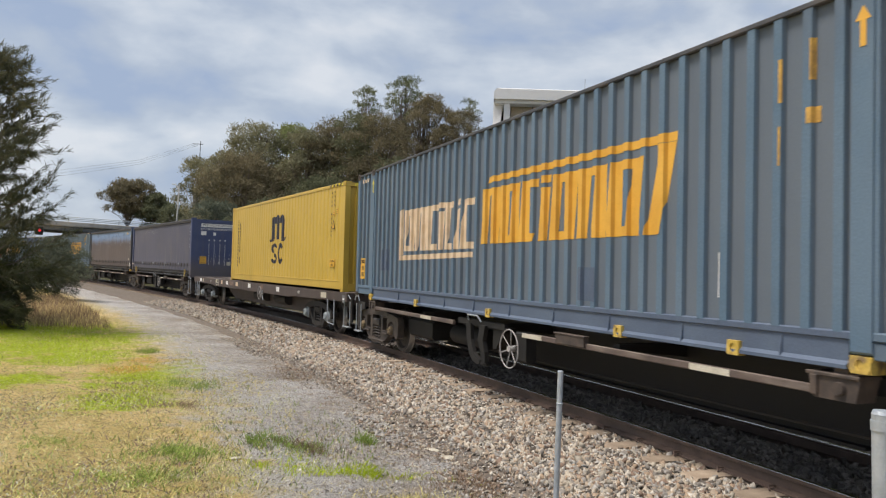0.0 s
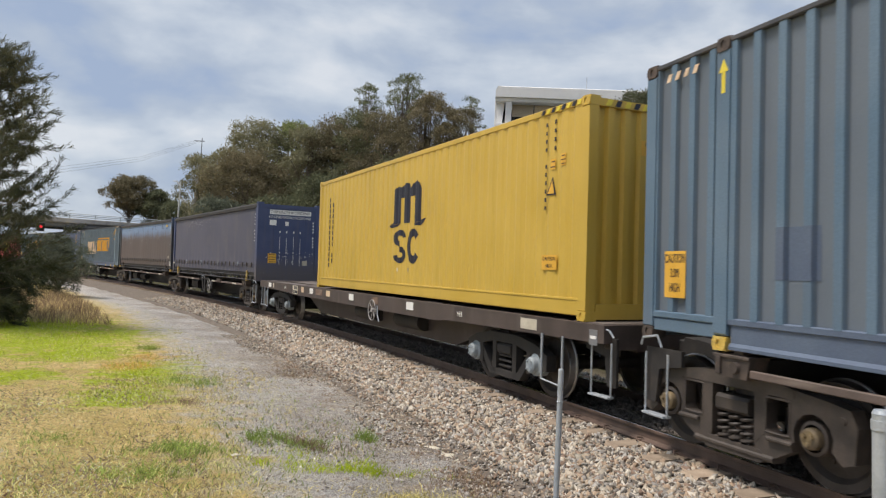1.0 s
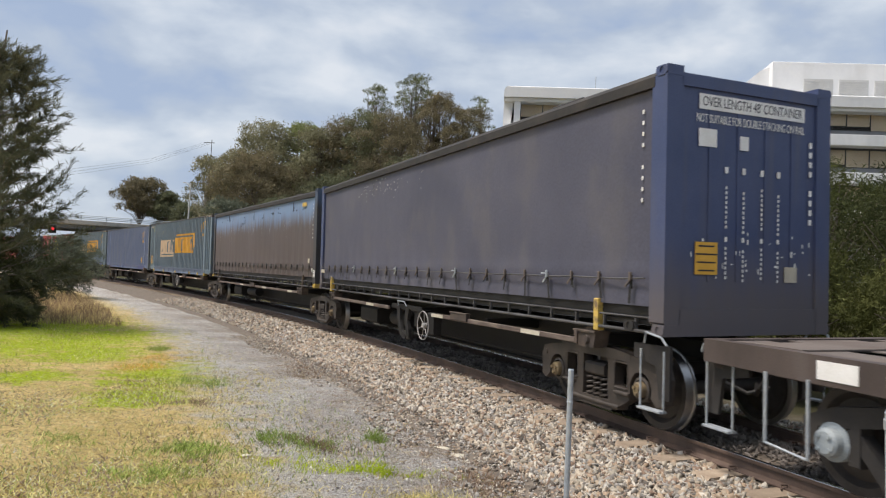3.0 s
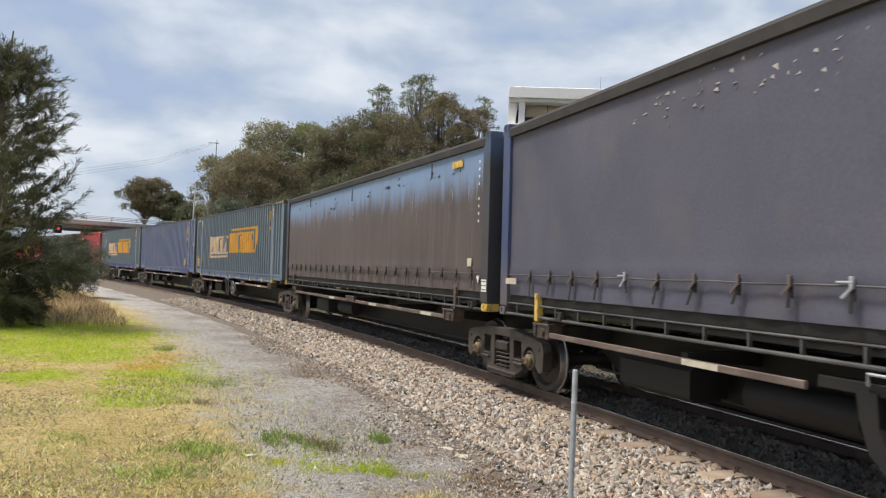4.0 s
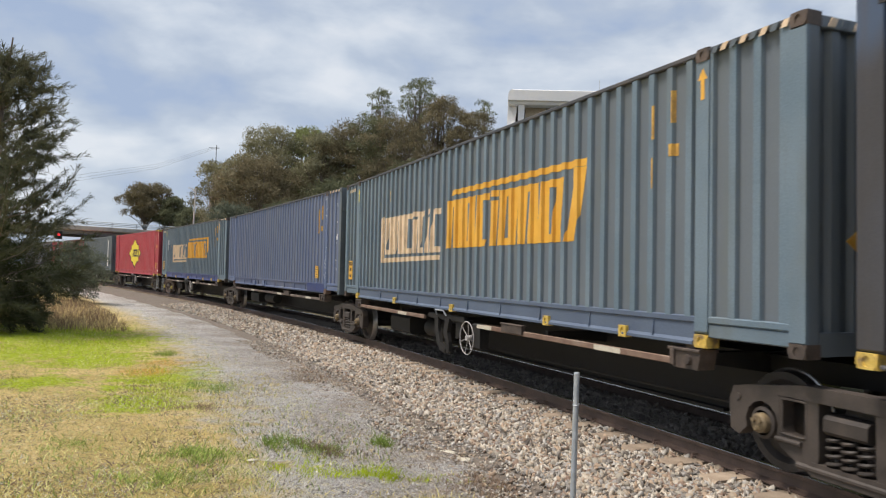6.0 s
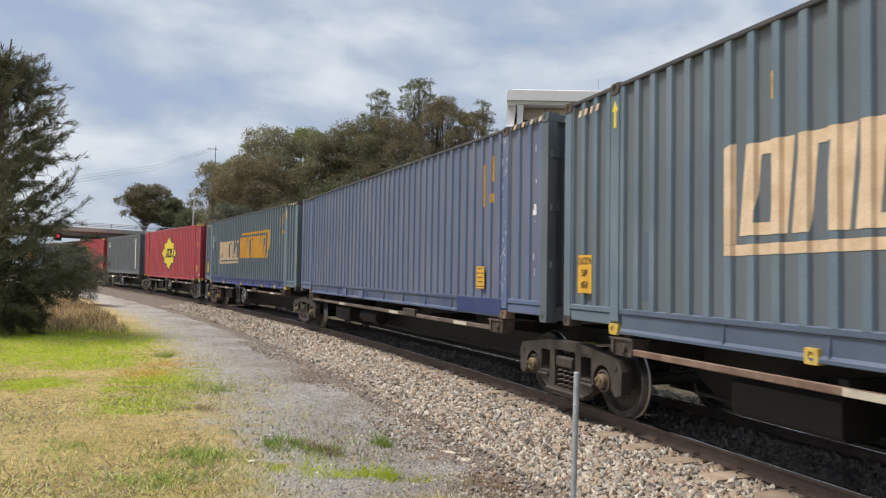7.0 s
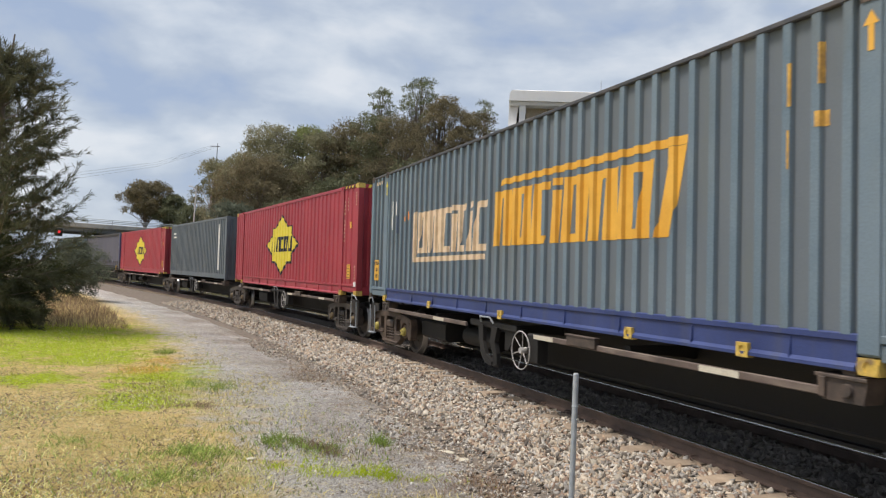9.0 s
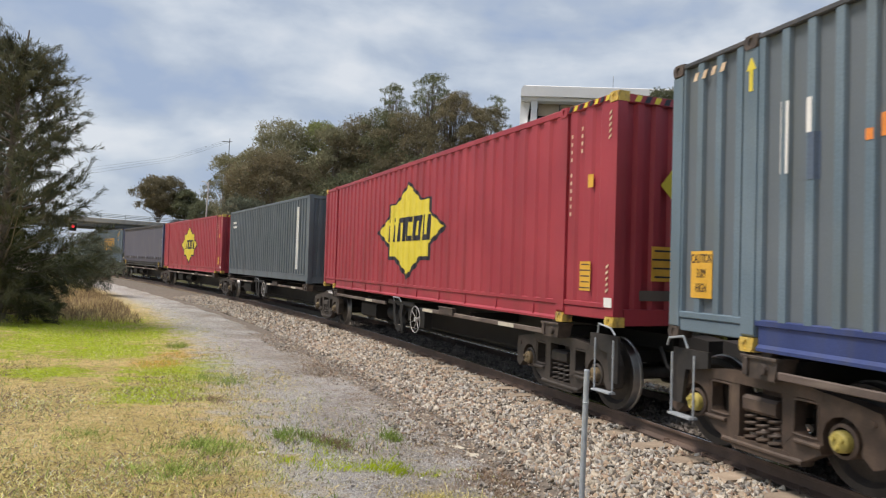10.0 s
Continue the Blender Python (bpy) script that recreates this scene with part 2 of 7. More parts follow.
GRIME = (0.10, 0.085, 0.07)
M = dict(
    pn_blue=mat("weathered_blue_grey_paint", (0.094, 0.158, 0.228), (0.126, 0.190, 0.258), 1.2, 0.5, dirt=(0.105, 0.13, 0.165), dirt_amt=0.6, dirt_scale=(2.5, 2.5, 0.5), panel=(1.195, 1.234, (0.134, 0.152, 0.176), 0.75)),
    pn_patch=mat("patched_deep_blue_paint", (0.085, 0.115, 0.175), (0.10, 0.135, 0.195), 2.0, 0.55),
    pn_grey=mat("weathered_green_grey_paint", (0.120, 0.176, 0.224), (0.160, 0.218, 0.266), 1.2, 0.55, dirt=(0.13, 0.15, 0.15), dirt_amt=0.6, dirt_scale=(2.5, 2.5, 0.5), panel=(1.195, 1.234, (0.126, 0.142, 0.160), 0.75)),
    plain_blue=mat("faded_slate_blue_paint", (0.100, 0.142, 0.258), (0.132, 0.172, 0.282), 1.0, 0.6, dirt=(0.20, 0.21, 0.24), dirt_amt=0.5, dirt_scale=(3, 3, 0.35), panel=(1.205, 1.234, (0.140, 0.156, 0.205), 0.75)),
    # top rail coloured dark for the thin line of recess shade, with brown dirt
    shaded_rail=mat("shade_darkened_top_rail_paint", (0.045, 0.050, 0.058), (0.075, 0.078, 0.085), 3, 0.65, dirt=(0.10, 0.085, 0.075), dirt_amt=0.5, dirt_scale=(3, 3, 3)),
    rail_mid=mat("dusty_blue_rail_paint", (0.058, 0.084, 0.165), (0.092, 0.118, 0.20), 1.6, 0.55, dirt=(0.13, 0.14, 0.17), dirt_amt=0.6, dirt_scale=(2, 2, 2)),
    rail_blue=mat("deep_blue_paint", (0.026, 0.044, 0.15), (0.038, 0.060, 0.185), 2, 0.5, dirt=(0.06, 0.07, 0.12), dirt_amt=0.5),
    yellow=mat("yellow_paint", (0.53, 0.36, 0.055), (0.58, 0.40, 0.072), 0.8, 0.45, dirt=(0.42, 0.30, 0.05), dirt_amt=0.35, dirt_scale=(3, 3, 0.4), fine_amt=0.08),
    red=mat("faded_red_paint", (0.31, 0.034, 0.052), (0.37, 0.046, 0.064), 1.0, 0.5, dirt=(0.20, 0.03, 0.035), dirt_amt=0.5, dirt_scale=(3, 3, 0.4), fine_amt=0.1),
    slate=mat("slate_grey_paint", (0.10, 0.125, 0.145), (0.135, 0.16, 0.18), 1.0, 0.55, dirt=(0.07, 0.08, 0.09), dirt_amt=0.6, dirt_scale=(3, 3, 0.4)),
    curtain=mat("dusty_dark_grey_curtain", (0.068, 0.070, 0.102), (0.094, 0.095, 0.130), 0.6, 0.6, fine=30, dirt=(0.14, 0.13, 0.13), dirt_amt=0.35, dirt_scale=(1.5, 1.5, 1.0), bump=0.1),
    curtain_brown=mat("blue_curtain_under_brown_dust", (0.080, 0.064, 0.062), (0.102, 0.080, 0.076), 0.7, 0.5, fine=30, dirt=(0.17, 0.15, 0.15), dirt_amt=0.30,
                      dirt_scale=(11, 11, 0.22), bump=0.1, band=(1.84, 2.44, (0.17, 0.26, 0.42), 0.95)),
    end_blue=mat("scuffed_blue_end_paint", (0.045, 0.065, 0.15), (0.065, 0.085, 0.175), 1.3, 0.5, band=(1.2, 0.2, (0.11, 0.10, 0.11), 0.7), dirt=(0.10, 0.10, 0.13), dirt_amt=0.35),
    end_dusty=mat("brown_dust_on_blue_end_paint", (0.050, 0.048, 0.050), (0.060, 0.064, 0.078), 1.0, 0.5, band=(2.3, 2.7, (0.06, 0.09, 0.15), 0.6), dirt=(0.09, 0.08, 0.075), dirt_amt=0.4),
    dark=mat("dark_grimy_steel", (0.020, 0.019, 0.019), (0.034, 0.031, 0.029), 3, 0.7, fine=40, dirt=(0.055, 0.046, 0.038), dirt_amt=0.5, dirt_scale=(4, 4, 4)),
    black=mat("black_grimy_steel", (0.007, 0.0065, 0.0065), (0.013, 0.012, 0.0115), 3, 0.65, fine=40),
    bogie=mat("oily_dark_cast_steel", (0.038, 0.032, 0.028), (0.066, 0.054, 0.046), 4, 0.6, fine=50, dirt=(0.095, 0.075, 0.060), dirt_amt=0.4, dirt_scale=(6, 6, 3), rand=0.3),
    rust=mat("worn_rusty_steel", (0.15, 0.09, 0.065), (0.22, 0.15, 0.11), 5, 0.75, dirt=(0.30, 0.24, 0.19), dirt_amt=0.6, dirt_scale=(2, 8, 8)),
    support=mat("oily_rusty_support_steel", (0.050, 0.040, 0.035), (0.10, 0.075, 0.06), 6, 0.65, dirt=(0.17, 0.13, 0.10), dirt_amt=0.5, dirt_scale=(5, 5, 5)),
    bar=mat("worn_brown_bar_paint", (0.085, 0.066, 0.057), (0.14, 0.105, 0.09), 2, 0.6, dirt=(0.26, 0.22, 0.18), dirt_amt=0.6, dirt_scale=(1.5, 8, 8)),
    flat=mat("brown_wagon_paint", (0.055, 0.042, 0.038), (0.085, 0.065, 0.058), 2, 0.6, dirt=(0.13, 0.11, 0.10), dirt_amt=0.4, dirt_scale=(3, 3, 1)),
    deck_pale=mat("chalky_scuffed_fabric", (0.30, 0.29, 0.29), (0.46, 0.45, 0.44), 20, 0.8),
    bogie_brown=mat("rusty_brown_cast_steel", (0.060, 0.043, 0.034), (0.105, 0.072, 0.053), 4, 0.65, fine=50, dirt=(0.16, 0.115, 0.08), dirt_amt=0.5, dirt_scale=(6, 6, 3), rand=0.2),
    deck=mat("dusty_steel_deck", (0.11, 0.092, 0.082), (0.155, 0.13, 0.115), 1.5, 0.8, dirt=(0.10, 0.07, 0.055), dirt_amt=0.6, dirt_scale=(2, 2, 2)),
    wheel=mat("brake_dust_wheel_steel", (0.045, 0.04, 0.037), (0.075, 0.066, 0.06), 6, 0.6, metal=0.3),
    tread=mat("polished_wheel_tread", (0.34, 0.335, 0.33), (0.46, 0.455, 0.45), 6, 0.38, metal=1.0, fine_amt=0.1, bump=0.02),
    cap_brown=mat("greasy_ochre_axle_cap", (0.13, 0.10, 0.065), (0.22, 0.165, 0.085), 8, 0.6),
    cap_yellow=mat("dirty_yellow_axle_cap", (0.35, 0.29, 0.07), (0.48, 0.40, 0.11), 8, 0.6),
    cap_blue=mat("dusty_pale_blue_axle_box", (0.22, 0.26, 0.29), (0.32, 0.36, 0.38), 8, 0.6),
    cast_yellow=mat("chipped_yellow_casting_paint", (0.55, 0.38, 0.07), (0.65, 0.47, 0.12), 10, 0.6, dirt=(0.16, 0.11, 0.08), dirt_amt=0.9, dirt_scale=(9, 9, 9)),
    drip=mat("rain_washed_curtain_streak", (0.30, 0.285, 0.29), (0.40, 0.40, 0.42), 3, 0.6, fine=30),
    rave=mat("worn_grey_rave_steel", (0.060, 0.060, 0.062), (0.12, 0.12, 0.125), 2, 0.5, metal=0.2, dirt=(0.05, 0.043, 0.038), dirt_amt=0.7, dirt_scale=(2, 8, 8)),
    white=mat("grubby_white_paint", (0.74, 0.74, 0.72), (0.84, 0.84, 0.82), 4, 0.6, fine_amt=0.12),
    cream=mat("faded_cream_paint", (0.62, 0.47, 0.31), (0.74, 0.59, 0.42), 5, 0.6, fine_amt=0.2),
    board=mat("dirty_cream_board", (0.46, 0.42, 0.33), (0.58, 0.54, 0.44), 5, 0.7, fine_amt=0.2),
    logo_yellow=mat("amber_logo_paint", (0.68, 0.36, 0.045), (0.76, 0.43, 0.065), 3, 0.55, fine_amt=0.12),
    faded_amber=mat("faded_amber_paint", (0.40, 0.24, 0.07), (0.62, 0.37, 0.08), 14, 0.6, fine_amt=0.3),
    logo_black=mat("blue_black_logo_paint", (0.012, 0.013, 0.025), (0.020, 0.021, 0.036), 3, 0.5),
    star_yellow=mat("lemon_logo_paint", (0.68, 0.56, 0.05), (0.76, 0.64, 0.07), 3, 0.55, fine_amt=0.1),
    sticker=mat("orange_yellow_sticker", (0.66, 0.37, 0.04), (0.74, 0.43, 0.06), 6, 0.5, fine_amt=0.15),
    orange=mat("orange_marking_paint", (0.75, 0.22, 0.05), (0.8, 0.3, 0.06), 6, 0.6),
    galv=mat("galvanised_pipe_steel", (0.36, 0.40, 0.44), (0.46, 0.50, 0.54), 14, 0.45, metal=0.35, fine=120, fine_amt=0.1),
    rail=mat("rusty_brown_rail_steel", (0.085, 0.058, 0.046), (0.14, 0.095, 0.074), 6, 0.65, dirt=(0.05, 0.04, 0.035), dirt_amt=0.6, dirt_scale=(3, 3, 3)),
    shine=mat("polished_rail_head", (0.60, 0.60, 0.61), (0.72, 0.72, 0.73), 3, 0.22, metal=1.0, fine_amt=0.05, bump=0.02),
    sleeper=mat("sandy_concrete_sleeper", (0.26, 0.20, 0.145), (0.36, 0.29, 0.215), 5, 0.9, fine=80, rand=0.18, bump=0.3),
    stones=mat("mixed_ballast_stone", (0.34, 0.29, 0.235), (0.42, 0.385, 0.335), 2.5, 0.9, fine=60, bump=0.2, hues=((0.34, 0.28, 0.21), (0.22, 0.20, 0.175), (0.45, 0.39, 0.31), (0.36, 0.27, 0.19), (0.28, 0.265, 0.245), (0.10, 0.085, 0.07), (0.52, 0.48, 0.41), (0.33, 0.30, 0.245), (0.22, 0.155, 0.115), (0.40, 0.38, 0.345))),
    dark_stones=mat("darker_ballast_stone", (0.12, 0.108, 0.098), (0.20, 0.175, 0.155), 2.5, 0.9, fine=60, island=0.4, bump=0.2),
    gravel_bits=mat("loose_path_gravel", (0.3, 0.3, 0.3), (0.4, 0.4, 0.4), 2.5, 0.9, fine=60, bump=0, hues=((0.34, 0.32, 0.30), (0.55, 0.53, 0.50), (0.22, 0.20, 0.185), (0.46, 0.42, 0.37), (0.66, 0.63, 0.58), (0.28, 0.235, 0.19))),
    red_stone=mat("red_brick_fragment", (0.42, 0.10, 0.06), (0.48, 0.14, 0.08), 20, 0.9),
    concrete=mat("stained_bridge_concrete", (0.30, 0.29, 0.27), (0.40, 0.385, 0.36), 0.5, 0.85, fine=8, dirt=(0.16, 0.15, 0.14), dirt_amt=0.6, dirt_scale=(1, 1, 0.3)),
    soffit=mat("dark_bridge_girder_paint", (0.15, 0.16, 0.165), (0.20, 0.21, 0.215), 0.8, 0.8, fine=8),
    wall_white=mat("white_rendered_wall", (0.74, 0.745, 0.75), (0.80, 0.80, 0.80), 0.2, 0.8, fine=3, fine_amt=0.04, dirt=(0.55, 0.55, 0.54), dirt_amt=0.4, dirt_scale=(0.4, 0.4, 0.15)),
    spandrel=mat("dark_grey_spandrel_panel", (0.15, 0.155, 0.165), (0.19, 0.195, 0.205), 0.5, 0.5),
    # dark window frames; on the core and slabs it paints the rooms' dimness
    recess=mat("dark_frames_and_dim_rooms", (0.05, 0.048, 0.047), (0.08, 0.077, 0.073), 0.4, 0.8),
    blind=mat("tan_window_blind", (0.58, 0.47, 0.33), (0.70, 0.58, 0.43), 0.3, 0.8),
    louvre=mat("pale_grey_louvre", (0.50, 0.50, 0.49), (0.58, 0.58, 0.57), 0.5, 0.6),
    bark=mat("grey_brown_bark", (0.11, 0.085, 0.065), (0.19, 0.16, 0.13), 4, 0.9, fine=25, bump=0.5),
    pale_bark=mat("pale_gum_bark", (0.42, 0.38, 0.33), (0.58, 0.54, 0.49), 2, 0.85, fine=20),
    pole_wood=mat("pale_pole_steel", (0.45, 0.45, 0.43), (0.55, 0.55, 0.53), 2, 0.7),
)
def leafmat(name, c1, c2, var=0.2):
    c1, c2 = [min(0.6, v * 1.6) for v in c1], [min(0.62, v * 1.6) for v in c2]
    return mat(name, c1, c2, 0.35, 0.8, fine=1.1, fine_amt=0.3, bump=0, island=var, leaf=0.3, spec=0.12)
LEAF = dict(
    gum=leafmat("olive_gum_leaves", (0.108, 0.106, 0.064), (0.185, 0.178, 0.112)),
    gum_light=leafmat("fresh_green_leaves", (0.105, 0.125, 0.050), (0.170, 0.188, 0.082)),
    gum_dark=leafmat("dark_green_leaves", (0.066, 0.072, 0.042), (0.110, 0.116, 0.068)),
    brown=leafmat("brownish_green_foliage", (0.088, 0.078, 0.048), (0.146, 0.126, 0.078)),
    wispy=leafmat("grey_green_needles", (0.080, 0.092, 0.050), (0.120, 0.130, 0.070)),
    casu=leafmat("dark_casuarina_needles", (0.048, 0.054, 0.034), (0.100, 0.100, 0.060)),
    bush=leafmat("dark_grey_green_bush_leaves", (0.060, 0.070, 0.052), (0.102, 0.112, 0.080)),
    hedge=leafmat("mid_green_hedge_leaves", (0.028, 0.034, 0.014), (0.050, 0.056, 0.022)),
    hedge_light=leafmat("lighter_hedge_leaves", (0.046, 0.053, 0.017), (0.078, 0.083, 0.028)),
    greybush=leafmat("grey_olive_bush_leaves", (0.075, 0.075, 0.050), (0.115, 0.112, 0.075)),
    dry=leafmat("dry_straw_blades", (0.36, 0.285, 0.105), (0.50, 0.41, 0.19), 0.6),
    green=leafmat("bright_green_blades", (0.20, 0.26, 0.014), (0.30, 0.35, 0.028)),
    tuft=leafmat("dark_green_blades", (0.13, 0.185, 0.045), (0.22, 0.27, 0.07), 0.5),
    chip=leafmat("bleached_chips", (0.42, 0.36, 0.24), (0.52, 0.47, 0.36), 0.4),
    hay=leafmat("bleached_tan_hay", (0.25, 0.20, 0.11), (0.36, 0.29, 0.17), 0.4),
    weed=leafmat("dry_brown_weed_stalks", (0.12, 0.085, 0.06), (0.19, 0.14, 0.10)),
)

# ---------------------------------------------------------------- mesh helpers
class MB:
    """Collects vertices and faces of one mesh."""
    def __init__(self):
        self.v, self.f = [], []
    def add(self, vs, fs):
        o = len(self.v)
        self.v += [tuple(p) for p in vs]
        self.f += [tuple(i + o for i in f) for f in fs]
        return self
    def box(self, x0, x1, y0, y1, z0, z1, m=None):
        vs = [Vector((x, y, z)) for x in (x0, x1) for y in (y0, y1) for z in (z0, z1)]
        if m is not None:
            vs = [m @ p for p in vs]
        return self.add(vs, [(0, 1, 3, 2), (4, 6, 7, 5), (0, 4, 5, 1), (2, 3, 7, 6), (0, 2, 6, 4), (1, 5, 7, 3)])
    def cbox(self, x0, x1, y0, y1, z0, z1, c=0.01):
        """A box with its upright and long edges cut off at c."""
        pts = [(y0 + c, z0), (y1 - c, z0), (y1, z0 + c), (y1, z1 - c), (y1 - c, z1), (y0 + c, z1), (y0, z1 - c), (y0, z0 + c)]
        n = len(pts)
        vs = [(x0, y, z) for y, z in pts] + [(x1, y, z) for y, z in pts]
        return self.add(vs, [tuple(range(n))[::-1], tuple(range(n, 2 * n))] + [(i, (i + 1) % n, n + (i + 1) % n, n + i) for i in range(n)])
    def prism(self, pts, y0, y1):
        """A polygon of (x, z) drawn out from y0 to y1."""
        n = len(pts)
        vs = [(x, y0, z) for x, z in pts] + [(x, y1, z) for x, z in pts]
        return self.add(vs, [tuple(range(n)), tuple(range(n, 2 * n))[::-1]] + [(i, n + i, n + (i + 1) % n, (i + 1) % n) for i in range(n)])
    def prism_x(self, pts, x0, x1):
        n = len(pts)
        vs = [(x0, y, z) for y, z in pts] + [(x1, y, z) for y, z in pts]
        return self.add(vs, [tuple(range(n))[::-1], tuple(range(n, 2 * n))] + [(i, (i + 1) % n, n + (i + 1) % n, n + i) for i in range(n)])
    def tube(self, path, r, n=8, r1=None):
        path = [Vector(p) for p in path]
        rings = []
        for i, p in enumerate(path):
            d = (path[min(i + 1, len(path) - 1)] - path[max(i - 1, 0)]).normalized()
            a = d.orthogonal().normalized() if i == 0 else (a - d * a.dot(d)).normalized()
            b = d.cross(a)
            k = r if r1 is None else r + (r1 - r) * i / (len(path) - 1)
            rings.append([p + (a * math.cos(6.2832 * j / n) + b * math.sin(6.2832 * j / n)) * k for j in range(n)])
        vs = [q for ring in rings for q in ring]
        fs = [(i * n + j, i * n + (j + 1) % n, (i + 1) * n + (j + 1) % n, (i + 1) * n + j) for i in range(len(path) - 1) for j in range(n)]
        fs += [tuple(range(n))[::-1], tuple(range((len(path) - 1) * n, len(path) * n))]
        return self.add(vs, fs)
    def lathe_y(self, prof, n=32, cx=0, cz=0):
        """Profile of (radius, y) turned about the y axis."""
        k = len(prof)
        vs = [(cx + r * math.cos(6.2832 * j / n), y, cz + r * math.sin(6.2832 * j / n)) for j in range(n) for r, y in prof]
        fs = [(j * k + i, j * k + i + 1, ((j + 1) % n) * k + i + 1, ((j + 1) % n) * k + i) for j in range(n) for i in range(k - 1)]
        return self.add(vs, fs)
    def mesh(self, name, smooth=False):
        me = bpy.data.meshes.new(name)
        me.from_pydata(self.v, [], self.f)
        bm = bmesh.new(); bm.from_mesh(me)
        bmesh.ops.recalc_face_normals(bm, faces=bm.faces)
        bm.to_mesh(me); bm.free()
        if smooth:
            me.shade_smooth()
            me.set_sharp_from_angle(angle=radians(35))
        return me

def part(name, mb, material, parent, label="", smooth=False):
    me = mb.mesh(name, smooth) if isinstance(mb, MB) else mb
    if not me.materials:
        me.materials.append(M[material] if isinstance(material, str) else material)
    ob = new(name, me)
    ob.parent = parent
    if label:
        ob["label"] = label
    if name in ("marking", "hazard_stripe", "scratch", "scuff", "print"):
        ob["kind"] = "stuff"
    return ob

def thing(name, label, category, group="", kind=""):
    ob = new(name)
    ob.empty_display_size = 0.3
    return tagged(ob, label, category, group, kind)

def fast_mesh(name, verts, faces, material, smooth=False):
    """A mesh from numpy arrays: verts (n, 3), faces (m, 3) or (m, 4)."""
    me = bpy.data.meshes.new(name)
    verts, faces = np.asarray(verts, np.float32), np.asarray(faces, np.int32)
    k = faces.shape[1]
    me.vertices.add(len(verts)); me.vertices.foreach_set("co", verts.ravel())
    me.loops.add(faces.size); me.loops.foreach_set("vertex_index", faces.ravel())
    me.polygons.add(len(faces))
    me.polygons.foreach_set("loop_start", np.arange(0, faces.size, k, dtype=np.int32))
    me.polygons.foreach_set("loop_total", np.full(len(faces), k, np.int32))
    me.update(calc_edges=True)
    me.validate()
    me.materials.append(material)
    if smooth:
        me.shade_smooth()
    return me

def lettering(text, size, m, material, parent, squeeze=1.0):
    cu = bpy.data.curves.new("lettering", "FONT")
    cu.body, cu.size, cu.align_x, cu.align_y, cu.extrude = text, size, "CENTER", "CENTER", 0.001
    cu.materials.append(M[material])
    ob = new("lettering", cu)
    ob.parent = parent
    ob.matrix_basis = m @ Matrix.Diagonal((squeeze, 1, 1, 1))
    return ob

# ---------------------------------------------------------------- the line of the track
X0, Y0, TH, K1, K2, U0 = 4.1264, 6.5387, radians(21.1143), 0.005951, 0.0022397, 32.0
CANT = radians(1.5876)

def arc(x, y, th, k, u):
    return x + (math.cos(th + k * u) - math.cos(th)) / k, y + (math.sin(th + k * u) - math.sin(th)) / k, th + k * u
JX, JY, JH = arc(X0, Y0, TH, K1, U0)

def centre(u):
    """The track's centre line, u metres away up the line, and its heading there."""
    return arc(X0, Y0, TH, K1, u) if u < U0 else arc(JX, JY, JH, K2, u - U0)

C1 = (X0 - math.cos(TH) / K1, Y0 - math.sin(TH) / K1)
C2 = (JX - math.cos(JH) / K2, JY - math.sin(JH) / K2)

def track_uv(x, y):
    """Distance up the line and distance to the camera's side of the centre line (arrays)."""
    x, y = np.asarray(x, float), np.asarray(y, float)
    l1, l2 = 1 / K1 - np.hypot(x - C1[0], y - C1[1]), 1 / K2 - np.hypot(x - C2[0], y - C2[1])
    u1 = (np.arctan2(y - C1[1], x - C1[0]) - TH) / K1
    u2 = (np.arctan2(y - C2[1], x - C2[0]) - JH) / K2 + U0
    first = u1 < U0
    return np.where(first, u1, u2), np.where(first, l1, l2)

def on_track(u, lat, z=0.0):
    x, y, h = centre(u)
    c, s = math.cos(CANT), math.sin(CANT)
    k = lat * c + z * s
    return Vector((x - math.cos(h) * k, y - math.sin(h) * k, z * c - lat * s))

GROUND = -0.42
def ground_z(x, y):
    u, lat = track_uv(x, y)
    a = np.abs(lat)
    z = np.interp(a, [0, 2.5, 3.1], [-0.56, -0.56, GROUND])
    far = np.clip((-lat - 9) / 30, 0, 1)
    z = z + far * far * (3 - 2 * far) * 3.0 * np.clip((150 - np.hypot(x, y)) / 60, 0, 1)
    return z

# ---------------------------------------------------------------- containers
# local space: x towards the train's head with 0 at the front end, near side at -y, z from the underside
def rib_profile(x0, x1, pitch, depth, flat=0.62, slope=0.07, plain=0.0):
    """Outline (x, depth) of a pressed steel wall: sunken panels between narrow proud ribs, plain sheets at both ends."""
    xa, xb = x0 + plain, x1 - plain
    n = max(1, round((xb - xa) / pitch)); p = (xb - xa) / n
    pts = [(x0, 0.0), (xa, 0.0)] if plain else []
    for i in range(n):
        a = xa + i * p
        pts += [(a + p * slope, depth), (a + p * flat, depth), (a + p * (flat + slope), 0.0), (a + p * (1 - 0.001), 0.0)]
    if plain:
        pts += [(x1, 0.0)]
    return pts

def depth_at(prof, x):
    return float(np.interp(x, [p[0] for p in prof], [p[1] for p in prof]))

def ribbed_wall(prof, y, sign, z0, z1):
    """A pressed wall standing at y, its ribs sunk inwards; sign -1 on the near side."""
    mb = MB()
    n = len(prof)
    vs = [(x, y - sign * d, z0) for x, d in prof] + [(x, y - sign * d, z1) for x, d in prof]
    return mb.add(vs, [(i, i + 1, n + i + 1, n + i) for i in range(n - 1)])

